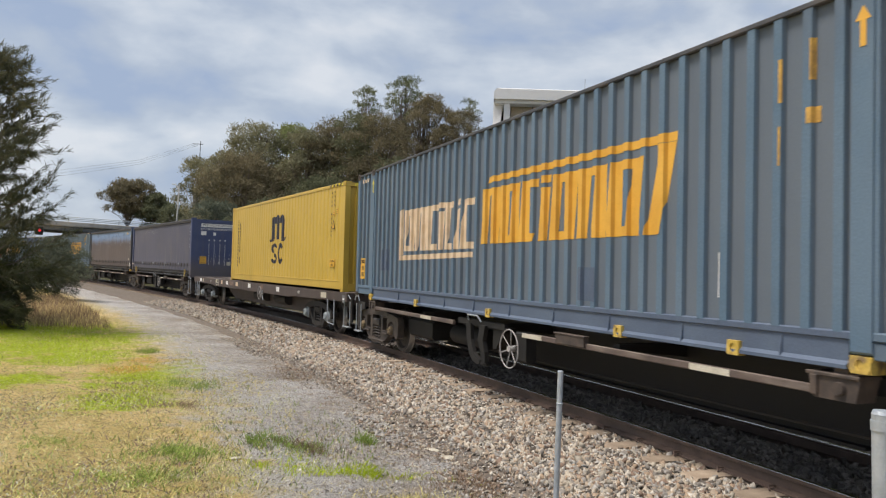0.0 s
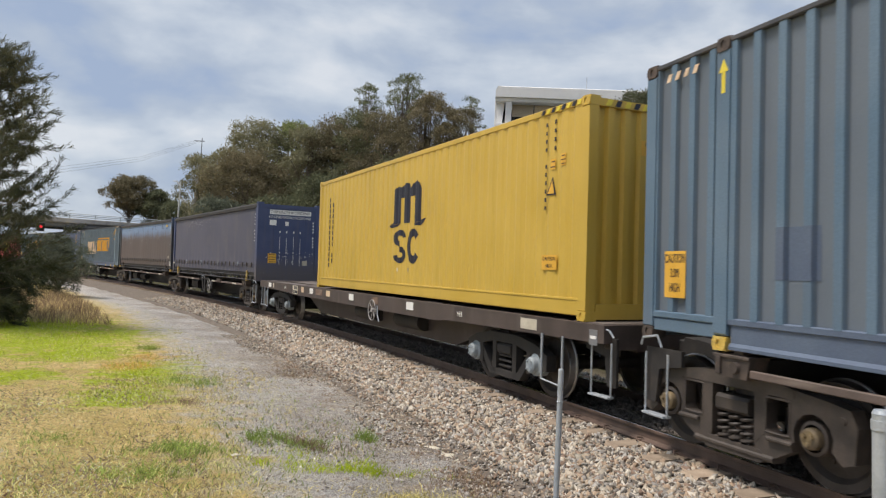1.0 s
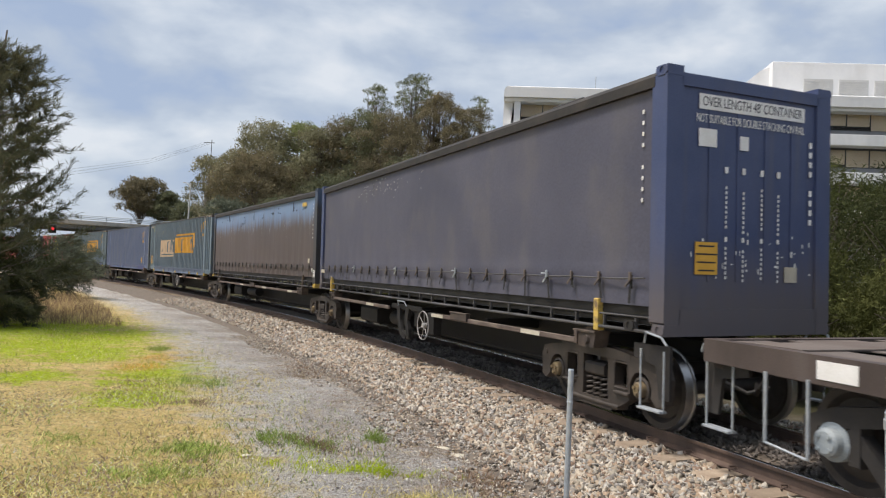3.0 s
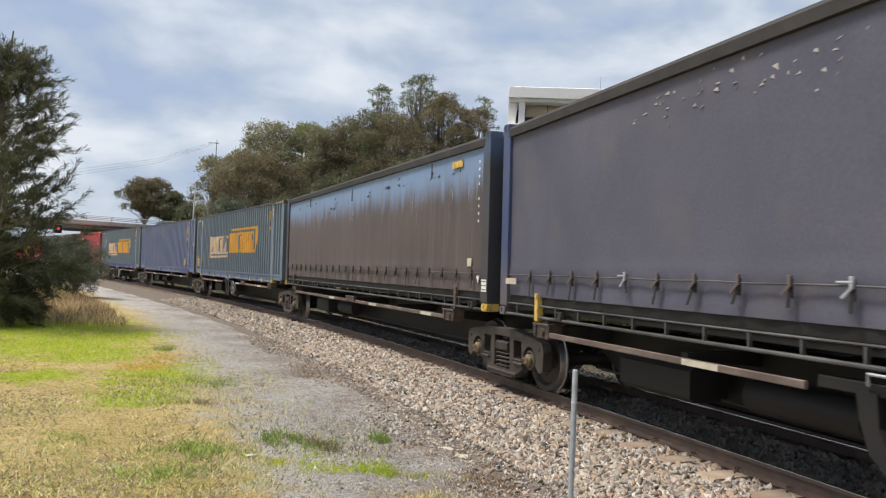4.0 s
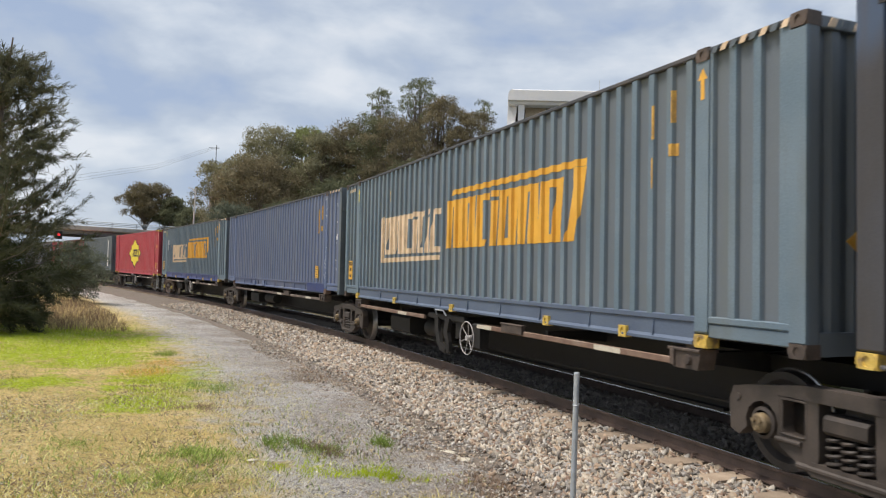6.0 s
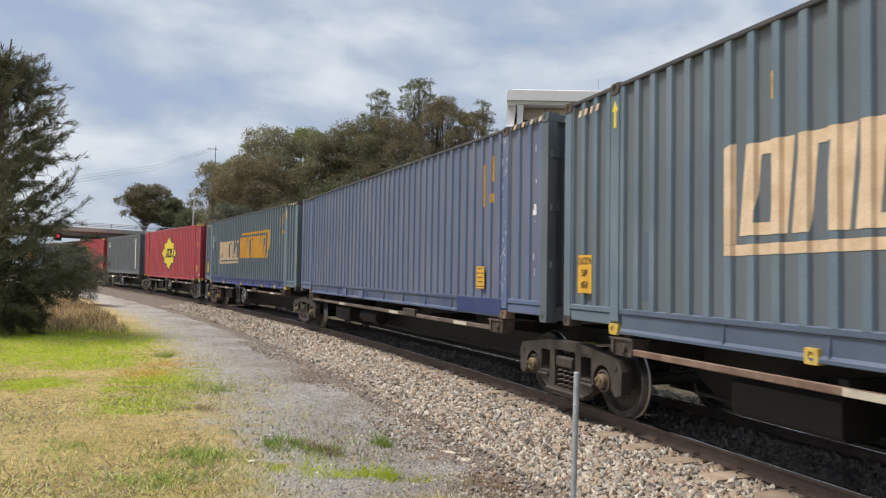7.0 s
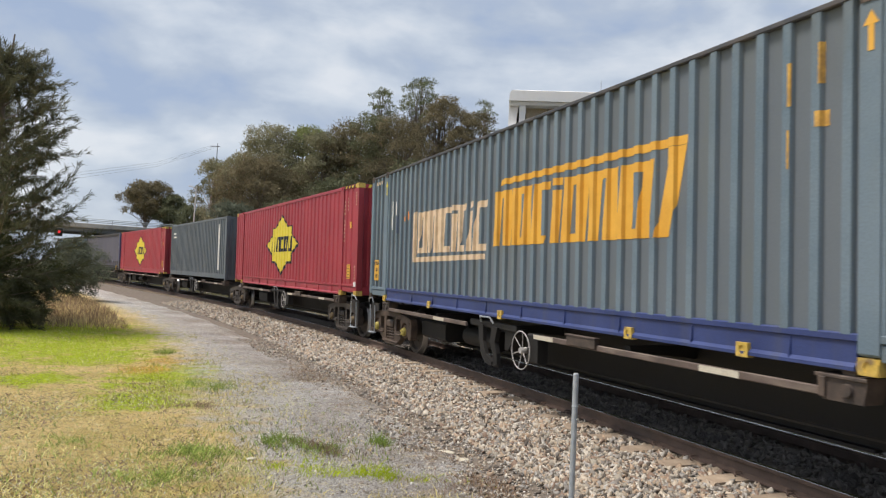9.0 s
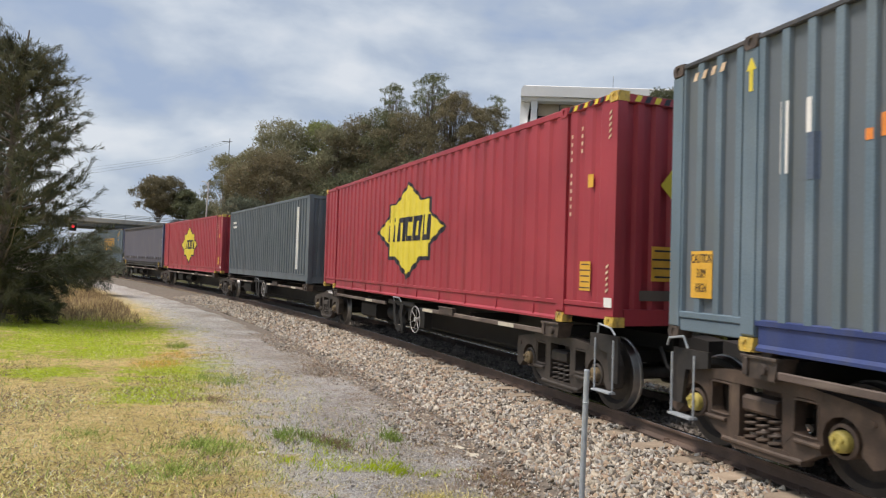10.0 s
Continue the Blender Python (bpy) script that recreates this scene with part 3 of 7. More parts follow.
def painted(polys, prof, y, sign=-1, lift=0.004):
    """Paint that follows a pressed wall: convex polygons of (x, z)."""
    mb = MB()
    bx = np.array([p[0] for p in prof])
    for poly in polys:
        px = [p[0] for p in poly]
        xs = sorted(set([round(v, 5) for v in px] + [round(float(b), 5) for b in bx if min(px) < b < max(px)]))
        spans = []
        for x in xs:
            zs = []
            for (xa, za), (xb, zb) in zip(poly, poly[1:] + poly[:1]):
                if abs(xa - xb) < 1e-6:
                    if abs(x - xa) < 1e-4:
                        zs += [za, zb]
                elif min(xa, xb) - 1e-5 <= x <= max(xa, xb) + 1e-5:
                    zs.append(za + (zb - za) * (x - xa) / (xb - xa))
            d = y + sign * lift - sign * depth_at(prof, x)
            spans.append(((x, d, min(zs)), (x, d, max(zs))))
        for (a, b), (c, e) in zip(spans, spans[1:]):
            mb.add([a, c, e, b], [(0, 1, 2, 3)])
    return mb

def casting(mb, x0, x1, y0, y1, z0, z1):
    """A corner casting with an oval hole in its outer side and in its end."""
    mb.box(x0, x1, y0 + 0.012 if y0 < 0 else y0, y1 if y0 < 0 else y1 - 0.012, z0, z1)
    s = -1 if y0 < 0 else 1
    yo = y0 if y0 < 0 else y1
    cx, cz, n = (x0 + x1) / 2, (z0 + z1) / 2, 12
    outer, inner = [], []
    for j in range(n):
        a = 6.2832 * j / n + 0.2618
        ca, sa = math.cos(a), math.sin(a)
        k = min((x1 - x0) / 2 / max(abs(ca), 1e-6), (z1 - z0) / 2 / max(abs(sa), 1e-6))
        outer.append((cx + ca * k, yo, cz + sa * k)); inner.append((cx + 0.034 * ca, yo, cz + 0.042 * sa))
    deep = [(p[0], yo - s * 0.10, p[2]) for p in inner]
    back = [(p[0], yo - s * 0.012, p[2]) for p in outer]
    fs = []
    for j in range(n):
        k = (j + 1) % n
        fs += [(j, k, n + k, n + j), (n + j, n + k, 2 * n + k, 2 * n + j), (j, 3 * n + j, 3 * n + k, k)]
    fs.append(tuple(range(2 * n, 3 * n)))
    mb.add(outer + inner + deep + back, fs)
    return mb

def slant(x0, x1, z0, z1, lean=0.10):
    k = lean
    return [(x0 + k * (z0 - 1.4), z0), (x1 + k * (z0 - 1.4), z0), (x1 + k * (z1 - 1.4), z1), (x0 + k * (z1 - 1.4), z1)]

def glyph(x, w, z0, z1, form, t=0.13):
    """One abstract block of a word mark, made of leaning bars."""
    out = []
    if form == "bar":
        return [slant(x + 0.03, x + t + 0.03, z0, z1 - 0.14), slant(x + 0.03, x + t + 0.03, z1 - 0.08, z1 + 0.02)]
    out.append(slant(x, x + t, z0, z1))
    if form in ("arch", "ring", "hook"):
        out.append(slant(x + t, x + w - (t if form != "hook" else 0), z1 - 0.11, z1))
    if form in ("ring", "hook", "cup"):
        out.append(slant(x + t, x + w - (t if form != "hook" else 0), z0, z0 + 0.11))
    if form in ("arch", "ring", "cup"):
        out.append(slant(x + w - t, x + w, z0, z1))
    return out

def freight_logo(prof, y, root):
    """Cream and amber word mark with an underline and a corner frame."""
    cream, amber = [], []
    x = -11.36
    for form, w in (("ring", 0.57), ("arch", 0.57), ("hook", 0.50), ("bar", 0.25), ("hook", 0.41), ("bar", 0.25), ("hook", 0.50)):
        cream += glyph(x, w, 1.04, 1.86, form, 0.205); x += w + 0.05
    cream += [[(-11.55, 0.86), (-8.12, 0.90), (-8.12, 0.99), (-11.55, 0.96)], [(-11.56, 0.965), (-11.44, 0.965), (-11.44, 1.90), (-11.56, 1.86)]]
    x = -7.80
    for form, w in (("arch", 0.61), ("ring", 0.60), ("hook", 0.39), ("bar", 0.26), ("ring", 0.60), ("arch", 0.61), ("ring", 0.60)):
        amber += glyph(x, w, 1.10, 1.95, form, 0.235); x += w + 0.05
    amber += [[(-3.78, 1.10), (-3.52, 1.10), (-3.31, 2.04), (-3.56, 2.04)], [(-7.60, 2.04), (-3.31, 2.045), (-3.29, 2.14), (-7.56, 2.13)]]
    part("logo", painted(cream, prof, y), "cream", root, "cream blocks of a painted word mark")
    part("logo", painted(amber, prof, y), "logo_yellow", root, "amber blocks of a painted word mark with a frame")

def rect(x0, x1, z0, z1):
    return [(x0, z0), (x1, z0), (x1, z1), (x0, z1)]

def plaque(root, x, z, w, h, material, name, label, lines=0, y=-1.2395, ink="logo_black", end=False, lead=0.0):
    """A flat sticker or plate, with bars for writing too small to read; on the near side, or on the front end."""
    mb, bars = MB(), MB()
    def slab(m, a0, a1, z0, z1, d0, d1):
        if end:
            m.box(d0, d1, a0, a1, z0, z1)
        else:
            m.box(a0, a1, -d1, -d0, z0, z1)
    d = lead if end else -y
    slab(mb, x - w / 2, x + w / 2, z - h / 2, z + h / 2, d, d + 0.004)
    ob = part(name, mb, material, root, label)
    if lines:
        for i in range(lines):
            zc = z + h / 2 - h * (i + 0.5) / lines
            bw = w * (0.36 + 0.06 * ((i * 5) % 3))
            slab(bars, x - bw, x + bw, zc - h / lines * 0.10, zc + h / lines * 0.10, d + 0.004, d + 0.006)
        part("print", bars, ink, ob)
    return ob

def column_marks(root, x, z1, count, step, size, material, y=-1.2395, end=False, lead=0.0, skip=()):
    """A column of small painted characters, too small to read: plain bars."""
    mb = MB()
    for i in range(count):
        if i in skip:
            continue
        z = z1 - i * step
        if end:
            mb.box(lead, lead + 0.004, x - size * 0.3, x + size * 0.3, z - size * 0.45, z + size * 0.45)
        else:
            mb.box(x - size * 0.3, x + size * 0.3, y - 0.004, y, z - size * 0.45, z + size * 0.45)
    return part("marking", mb, material, root)

def steel_container(label, body, L=14.63, H=2.93, W=2.5, pitch=0.297, depth=0.034, rail="same", end="same",
                    group="freight train containers", post40=True, casts="rust", flat=0.62, gussets=True, cornercast=None, top="same", slope=0.05, pockets=True):
    root = thing("shipping_container", label, "container", group)
    rail = body if rail == "same" else rail
    end = body if end == "same" else end
    hw, zb, zt = W / 2, 0.27, H - (0.09 if top == "same" else 0.055)
    p40 = (L - 12.19) / 2 if post40 else 0.0
    prof = rib_profile(-L + 0.16, -0.16, pitch, depth, flat, slope, plain=0.04)
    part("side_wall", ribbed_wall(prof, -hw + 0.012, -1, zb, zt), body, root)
    part("side_wall", ribbed_wall(prof, hw - 0.012, 1, zb, zt), body, root)
    eprof = rib_profile(-hw + 0.14, hw - 0.14, 0.26, 0.05, 0.5, 0.12, 0.02)
    for sx, x in ((1, -0.03), (-1, -L + 0.03)):
        w = MB(); n = len(eprof)
        w.add([(x - sx * d, y, zb - 0.06) for y, d in eprof] + [(x - sx * d, y, zt) for y, d in eprof], [(i, i + 1, n + i + 1, n + i) for i in range(n - 1)])
        part("end_wall", w, end, root)
        part("end_sill", MB().cbox(x - 0.08, x + 0.08 - (0.05 if sx > 0 else 0), -hw + 0.16, hw - 0.16, 0.02, 0.22), end, root)
        part("end_header", MB().cbox(x - 0.07, x + 0.025, -hw + 0.16, hw - 0.16, H - 0.12, H - 0.02), end, root)
    for s in (-1, 1):
        y0, y1 = sorted((s * hw, s * (hw - 0.10)))
        part("top_rail", MB().cbox(-L + 0.17, -0.17, y0 + 0.004, y1 - 0.004, H - (0.10 if top == "same" else 0.062), H - 0.01), body if top == "same" else top, root)
        b = MB()
        if gussets and post40:
            b.cbox(-L + p40 + 0.085, -p40 - 0.085, y0 + 0.012, y1 - 0.012, 0.22, 0.285)
            b.prism_x([(s * hw, 0.0), (s * hw, 0.03), (s * (hw - 0.03), 0.06), (s * (hw - 0.03), 0.225), (s * (hw - 0.10), 0.225), (s * (hw - 0.10), 0.0)], -L + p40 + 0.12, -p40 - 0.12)
            for xa, xb in ((-L + 0.165, -L + p40 - 0.085), (-p40 + 0.085, -0.165)):
                part("rail_end", MB().cbox(xa, xb, y0 + 0.02, y1 - 0.02, 0.085, 0.22).cbox(xa, xb, y0 + 0.006, y1 - 0.006, 0.222, 0.292), body, root)
            k = int((12.19 - 0.6) / 1.22)
            for i in range(k):
                x = -p40 - 0.75 - i * 1.2
                b.prism_x([(s * (hw - 0.002), 0.028), (s * (hw - 0.022), 0.225), (s * (hw - 0.04), 0.225), (s * (hw - 0.04), 0.028)], x, x + 0.014)
        else:
            b.cbox(-L + 0.17, -0.17, y0 + 0.01, y1 - 0.01, 0.06, 0.285)
            b.cbox(-L + 0.17, -0.17, y0 + 0.002, y1 - 0.002, 0.255, 0.287, 0.004)
        part("bottom_rail", b, rail, root)
        for x0, x1 in ((-0.17, 0.0), (-L, -L + 0.17)):
            part("corner_post", MB().cbox(x0, x1, y0 - (0.05 if s > 0 else 0), y1 + (0.05 if s < 0 else 0), 0.12, H - 0.12, 0.015), body if x0 < -1 else end, root)
            for z0 in (0.0, H - 0.12):
                part("corner_casting", casting(MB(), x0 - 0.006, x1 + 0.006, y0 - (0.07 if s > 0 else 0.006), y1 + (0.07 if s < 0 else 0.006), z0, z0 + 0.125), cornercast or end, root)
        if post40:
            for xc in (-p40, -L + p40):
                part("intermediate_post", MB().cbox(xc - 0.09, xc + 0.09, y0 - (0.002 if s < 0 else 0.0), y1 + (0.0 if s < 0 else 0.002), 0.12, H - 0.11, 0.02), body, root)
                for z0 in (-0.02, H - 0.13):
                    part("corner_casting", casting(MB(), xc - 0.09, xc + 0.09, y0 - (0.012 if s < 0 else 0.05), y1 + (0.05 if s < 0 else 0.012), z0, z0 + 0.13), casts if z0 < 1 else (body if top == "same" else "support"), root)
            for xc in (-p40 - 1.25, -p40 - 2.95, -p40 - 6.2, -p40 - 9.3) if pockets else ():
                part("lashing_pocket", casting(MB(), xc - 0.07, xc + 0.07, y0 - (0.010 if s < 0 else -0.03), y1 + (0.010 if s > 0 else -0.03), -0.02, 0.11), casts, root)
    part("roof", MB().box(-L + 0.1, -0.1, -hw + 0.08, hw - 0.08, H - 0.06, H - 0.035), body, root)
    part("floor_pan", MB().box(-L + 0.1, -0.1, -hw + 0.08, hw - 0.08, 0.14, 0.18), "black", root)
    return root, prof, hw - 0.012

def hazard_edge(root, L, H, hw, dark="logo_black", light="star_yellow"):
    """Slanting black and yellow dashes along the front top edges."""
    a, b = MB(), MB()
    for i in range(8):
        x = -0.2 - i * 0.12
        (a if i % 2 else b).prism([(x, H - 0.085), (x - 0.07, H - 0.085), (x - 0.03, H - 0.02), (x + 0.04, H - 0.02)], -hw - 0.006, -hw)
    for i in range(14):
        y = -hw + 0.25 + i * 0.15
        (a if i % 2 else b).prism_x([(y, H - 0.11), (y + 0.08, H - 0.11), (y + 0.12, H - 0.03), (y + 0.04, H - 0.03)], 0.0, 0.006)
    part("hazard_stripe", b, light, root)
    part("hazard_stripe", a, dark, root)

def caution_board(root, x, z, words, y=-1.2395, w=0.36, h=0.62):
    ob = plaque(root, x, z, w, h, "sticker", "caution_sticker", "orange-yellow height warning sticker", 0, y=y)
    for i, t in enumerate(words):
        lettering(t, 0.13, pose(x, y - 0.007, z + h * (0.33 - 0.31 * i), 90), "logo_black", ob, 0.56)
    return ob

def pn_container(label, body, rail="pn_patch", patches=()):
    root, prof, y = steel_container(label, body, rail=rail, casts="cast_yellow", top="shaded_rail", cornercast="support", flat=0.66, depth=0.046)
    freight_logo(prof, -y, root)
    caution_board(root, -14.10, 0.68, ("CAUTION", "3.0M", "HIGH"), h=0.48, w=0.34)
    mb = MB().prism([(-1.24, 2.42), (-1.19, 2.42), (-1.19, 2.62), (-1.15, 2.62), (-1.215, 2.73), (-1.28, 2.62), (-1.24, 2.62)], -1.256, -1.250)
    part("arrow_mark", mb, "logo_yellow", root)
    part("arrow_mark", MB().prism([(-13.43, 2.40), (-13.38, 2.40), (-13.38, 2.60), (-13.34, 2.60), (-13.405, 2.72), (-13.47, 2.60), (-13.43, 2.60)], -1.256, -1.250), "star_yellow", root)
    for mark in (rect(-2.01, -1.985, 1.62, 1.95), rect(-2.01, -1.975, 2.15, 2.52), rect(-1.70, -1.665, 2.28, 2.62), rect(-1.73, -1.62, 1.93, 2.06),):
        part("paint_mark", painted([mark], prof, -y), "faded_amber", root)
    dash = MB()
    for i in range(4):
        x = -14.3 + i * 0.14
        dash.prism([(x, 2.70), (x + 0.06, 2.70), (x + 0.10, 2.78), (x + 0.04, 2.78)], -1.2435, -1.236)
    part("hazard_stripe", dash, "cream", root)
    hazard_edge(root, 14.63, 2.93, 1.25, "slate", "cream")
    part("arrow_mark", MB().prism_x([(-0.75, 1.0), (-0.58, 1.12), (-0.58, 1.03), (0.6, 1.03), (0.6, 0.97), (-0.58, 0.97), (-0.58, 0.88)], -0.024, -0.018), "logo_yellow", root)
    plaque(root, -0.1, 0.55, 0.5, 0.45, "sticker", "caution_sticker", "orange-yellow caution sticker on the end", 3, end=True, lead=-0.022)
    for x, z, w, h, m in patches:
        part("paint_mark", painted([rect(x, x + w, z, z + h)], prof, -y), m, root)
    return root

def yellow_container():
    root, prof, y = steel_container("yellow corrugated steel container with blue-black logo on a flat wagon", "yellow", L=12.16, H=2.88, W=2.438,
                                    pitch=0.285, depth=0.016, post40=False, flat=0.40, slope=0.20, cornercast="yellow")
    y = -y
    # three stems under two arches with curled feet, then two rounded hooks below
    blocks = [[(-6.62, 1.5), (-6.25, 1.5), (-6.25, 2.24), (-6.42, 2.27), (-6.62, 2.22)],
              [(-6.25, 2.02), (-6.11, 2.02), (-6.11, 2.29), (-6.25, 2.23)],
              [(-6.11, 1.5), (-5.76, 1.5), (-5.76, 2.18), (-5.86, 2.29), (-6.0, 2.31), (-6.11, 2.29)],
              [(-5.76, 2.02), (-5.57, 2.02), (-5.57, 2.29), (-5.66, 2.26), (-5.76, 2.18)],
              [(-5.57, 1.5), (-5.27, 1.5), (-5.27, 2.14), (-5.35, 2.26), (-5.46, 2.31), (-5.57, 2.29)],
              [(-6.86, 1.47), (-6.78, 1.43), (-6.62, 1.43), (-6.62, 1.56)], [(-6.62, 1.43), (-6.40, 1.46), (-6.25, 1.495), (-6.62, 1.495)],
              [(-5.57, 1.44), (-5.27, 1.43), (-5.27, 1.495), (-5.57, 1.495)], [(-5.27, 1.43), (-5.12, 1.46), (-5.02, 1.56), (-5.27, 1.53)]]
    def hook(cx, cz, ro, ri, a0, a1, n=14):
        ring = [(math.cos(radians(a0 + (a1 - a0) * i / n)), math.sin(radians(a0 + (a1 - a0) * i / n))) for i in range(n + 1)]
        for (c0, s0), (c1, s1) in zip(ring, ring[1:]):
            blocks.append([(cx + ri[0] * c0, cz + ri[1] * s0), (cx + ro[0] * c0, cz + ro[1] * s0), (cx + ro[0] * c1, cz + ro[1] * s1), (cx + ri[0] * c1, cz + ri[1] * s1)])
    hook(-6.275, 1.205, (0.335, 0.17), (0.14, 0.055), 5, 270)
    hook(-6.275, 0.865, (0.335, 0.17), (0.14, 0.055), 90, -175)
    hook(-5.58, 1.035, (0.315, 0.345), (0.125, 0.19), 38, 322, 22)
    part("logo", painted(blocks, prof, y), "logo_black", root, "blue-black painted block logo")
    column_marks(root, -11.17, 2.32, 13, 0.142, 0.12, "logo_black", -1.212)
    column_marks(root, -10.90, 2.18, 11, 0.145, 0.12, "logo_black", -1.212, skip=(8,))
    column_marks(root, -0.97, 2.64, 11, 0.115, 0.06, "logo_black", -1.212, skip=(4,))
    column_marks(root, -0.76, 2.66, 4, 0.12, 0.06, "logo_black", -1.212)
    plaque(root, -0.80, 2.08, 0.11, 0.14, "sticker", "sticker", "small orange sticker", 2, -1.212)
    plaque(root, -0.56, 2.12, 0.11, 0.16, "sticker", "sticker", "small orange sticker", 3, -1.212)
    tri = part("warning_triangle", MB().prism([(-0.95, 1.66), (-0.72, 1.66), (-0.80, 1.90)], -1.218, -1.212), "logo_black", root)
    part("triangle_face", MB().prism([(-0.915, 1.68), (-0.755, 1.68), (-0.805, 1.86)], -1.221, -1.217), "sticker", tri)
    cs = plaque(root, -0.84, 0.74, 0.36, 0.20, "sticker", "caution_sticker", "orange caution sticker", 0, -1.214)
    lettering("CAUTION", 0.075, pose(-0.84, -1.2205, 0.79, 90), "logo_black", cs, 0.9)
    lettering("HIGH", 0.075, pose(-0.84, -1.2205, 0.69, 90), "logo_black", cs, 0.9)
    ce = plaque(root, -0.10, 2.28, 0.5, 0.20, "sticker", "caution_sticker", "orange caution sticker", 0, end=True, lead=-0.028)
    lettering("CAUTION", 0.085, pose(-0.022, -0.10, 2.33, 90, 0, 90), "logo_black", ce, 1.0)
    lettering("HIGH", 0.085, pose(-0.022, -0.10, 2.23, 90, 0, 90), "logo_black", ce, 1.0)
    hazard_edge(root, 12.1, 2.88, 1.219)
    part("paint_mark", painted([rect(-6.42, -6.34, 0.53, 0.60)], prof, y), "white", root)
    part("paint_mark", painted([rect(-5.85, -5.77, 0.53, 0.61)], prof, y), "tread", root)
    return root

def red_container(front_star=True):
    root, prof, y = steel_container("faded red corrugated container with yellow star logo", "red", pitch=0.36, depth=0.028, flat=0.45, slope=0.12, pockets=False, casts="cast_yellow", cornercast="cast_yellow")
    y = -y
    cx, cz = -7.4, 1.47
    def star(k, dx=0.0, dz=0.0):
        w, h, q, r = 2.0 * k, 1.0 * k, 1.22 * k, 0.60 * k
        c = lambda x, z: (cx + x + dx, cz + z + dz)
        mid = [[c(-q, -r), c(q, -r), c(q, r), c(-q, r)]]
        for sgn in (-1, 1):
            mid.append([c(sgn * q, -r * 0.55), c(sgn * w, 0), c(sgn * q, r * 0.55)])
            mid.append([c(-q * 0.62, sgn * r), c(0, sgn * h), c(q * 0.62, sgn * r)])
        return mid
    part("logo_border", painted(star(1.07, 0.0, -0.02), prof, y, lift=0.003), "logo_black", root)
    part("logo", painted(star(0.97), prof, y, lift=0.007), "star_yellow", root, "yellow eight-pointed star logo with dark bars")
    bars, x = [], cx - 1.32
    for form, w in (("bar", 0.3), ("bar", 0.3), ("arch", 0.46), ("hook", 0.40), ("ring", 0.46), ("cup", 0.42)):
        bars += [[(a, cz + (b - 1.47)) for a, b in poly] for poly in glyph(x, w, 1.22, 1.74, form, 0.13)]; x += w + 0.05
    part("logo_bars", painted(bars, prof, y, lift=0.011), "logo_black", root)
    column_marks(root, -0.78, 2.58, 4, 0.10, 0.055, "cream")
    column_marks(root, -1.02, 2.50, 12, 0.105, 0.055, "cream", skip=(4, 11))
    plaque(root, -0.56, 1.86, 0.12, 0.17, "sticker", "sticker", "small orange sticker")
    plaque(root, -0.64, 0.62, 0.24, 0.38, "sticker", "caution_sticker", "orange-yellow caution sticker", 5, ink="support")
    plaque(root, -0.10, 0.30, 0.16, 0.12, "white", "plate", "small white plate", 0, -1.262)
    for z in (2.35, 0.42):
        st = MB()
        for i in range(5):
            st.prism([(-0.16, z + i * 0.075), (-0.11, z + 0.03 + i * 0.075), (-0.11, z + 0.06 + i * 0.075), (-0.16, z + 0.03 + i * 0.075)], -1.262, -1.256)
        part("hazard_stripe", st, "cream", root)
    if front_star:
        f = MB().prism_x([(-0.55, 1.80), (-0.28, 1.55), (0.75, 1.55), (0.75, 2.12), (-0.28, 2.12)], -0.024, -0.018)
        part("logo", f, "star_yellow", root)
        plaque(root, -0.50, 0.80, 0.34, 0.44, "sticker", "caution_sticker", "orange-yellow caution sticker", 4, end=True, lead=-0.022)
        part("paint_mark", MB().box(-0.022, -0.018, -0.85, 0.9, 0.33, 0.46), "deck", root)
    hazard_edge(root, 14.63, 2.93, 1.25, "logo_black", "star_yellow")
    return root

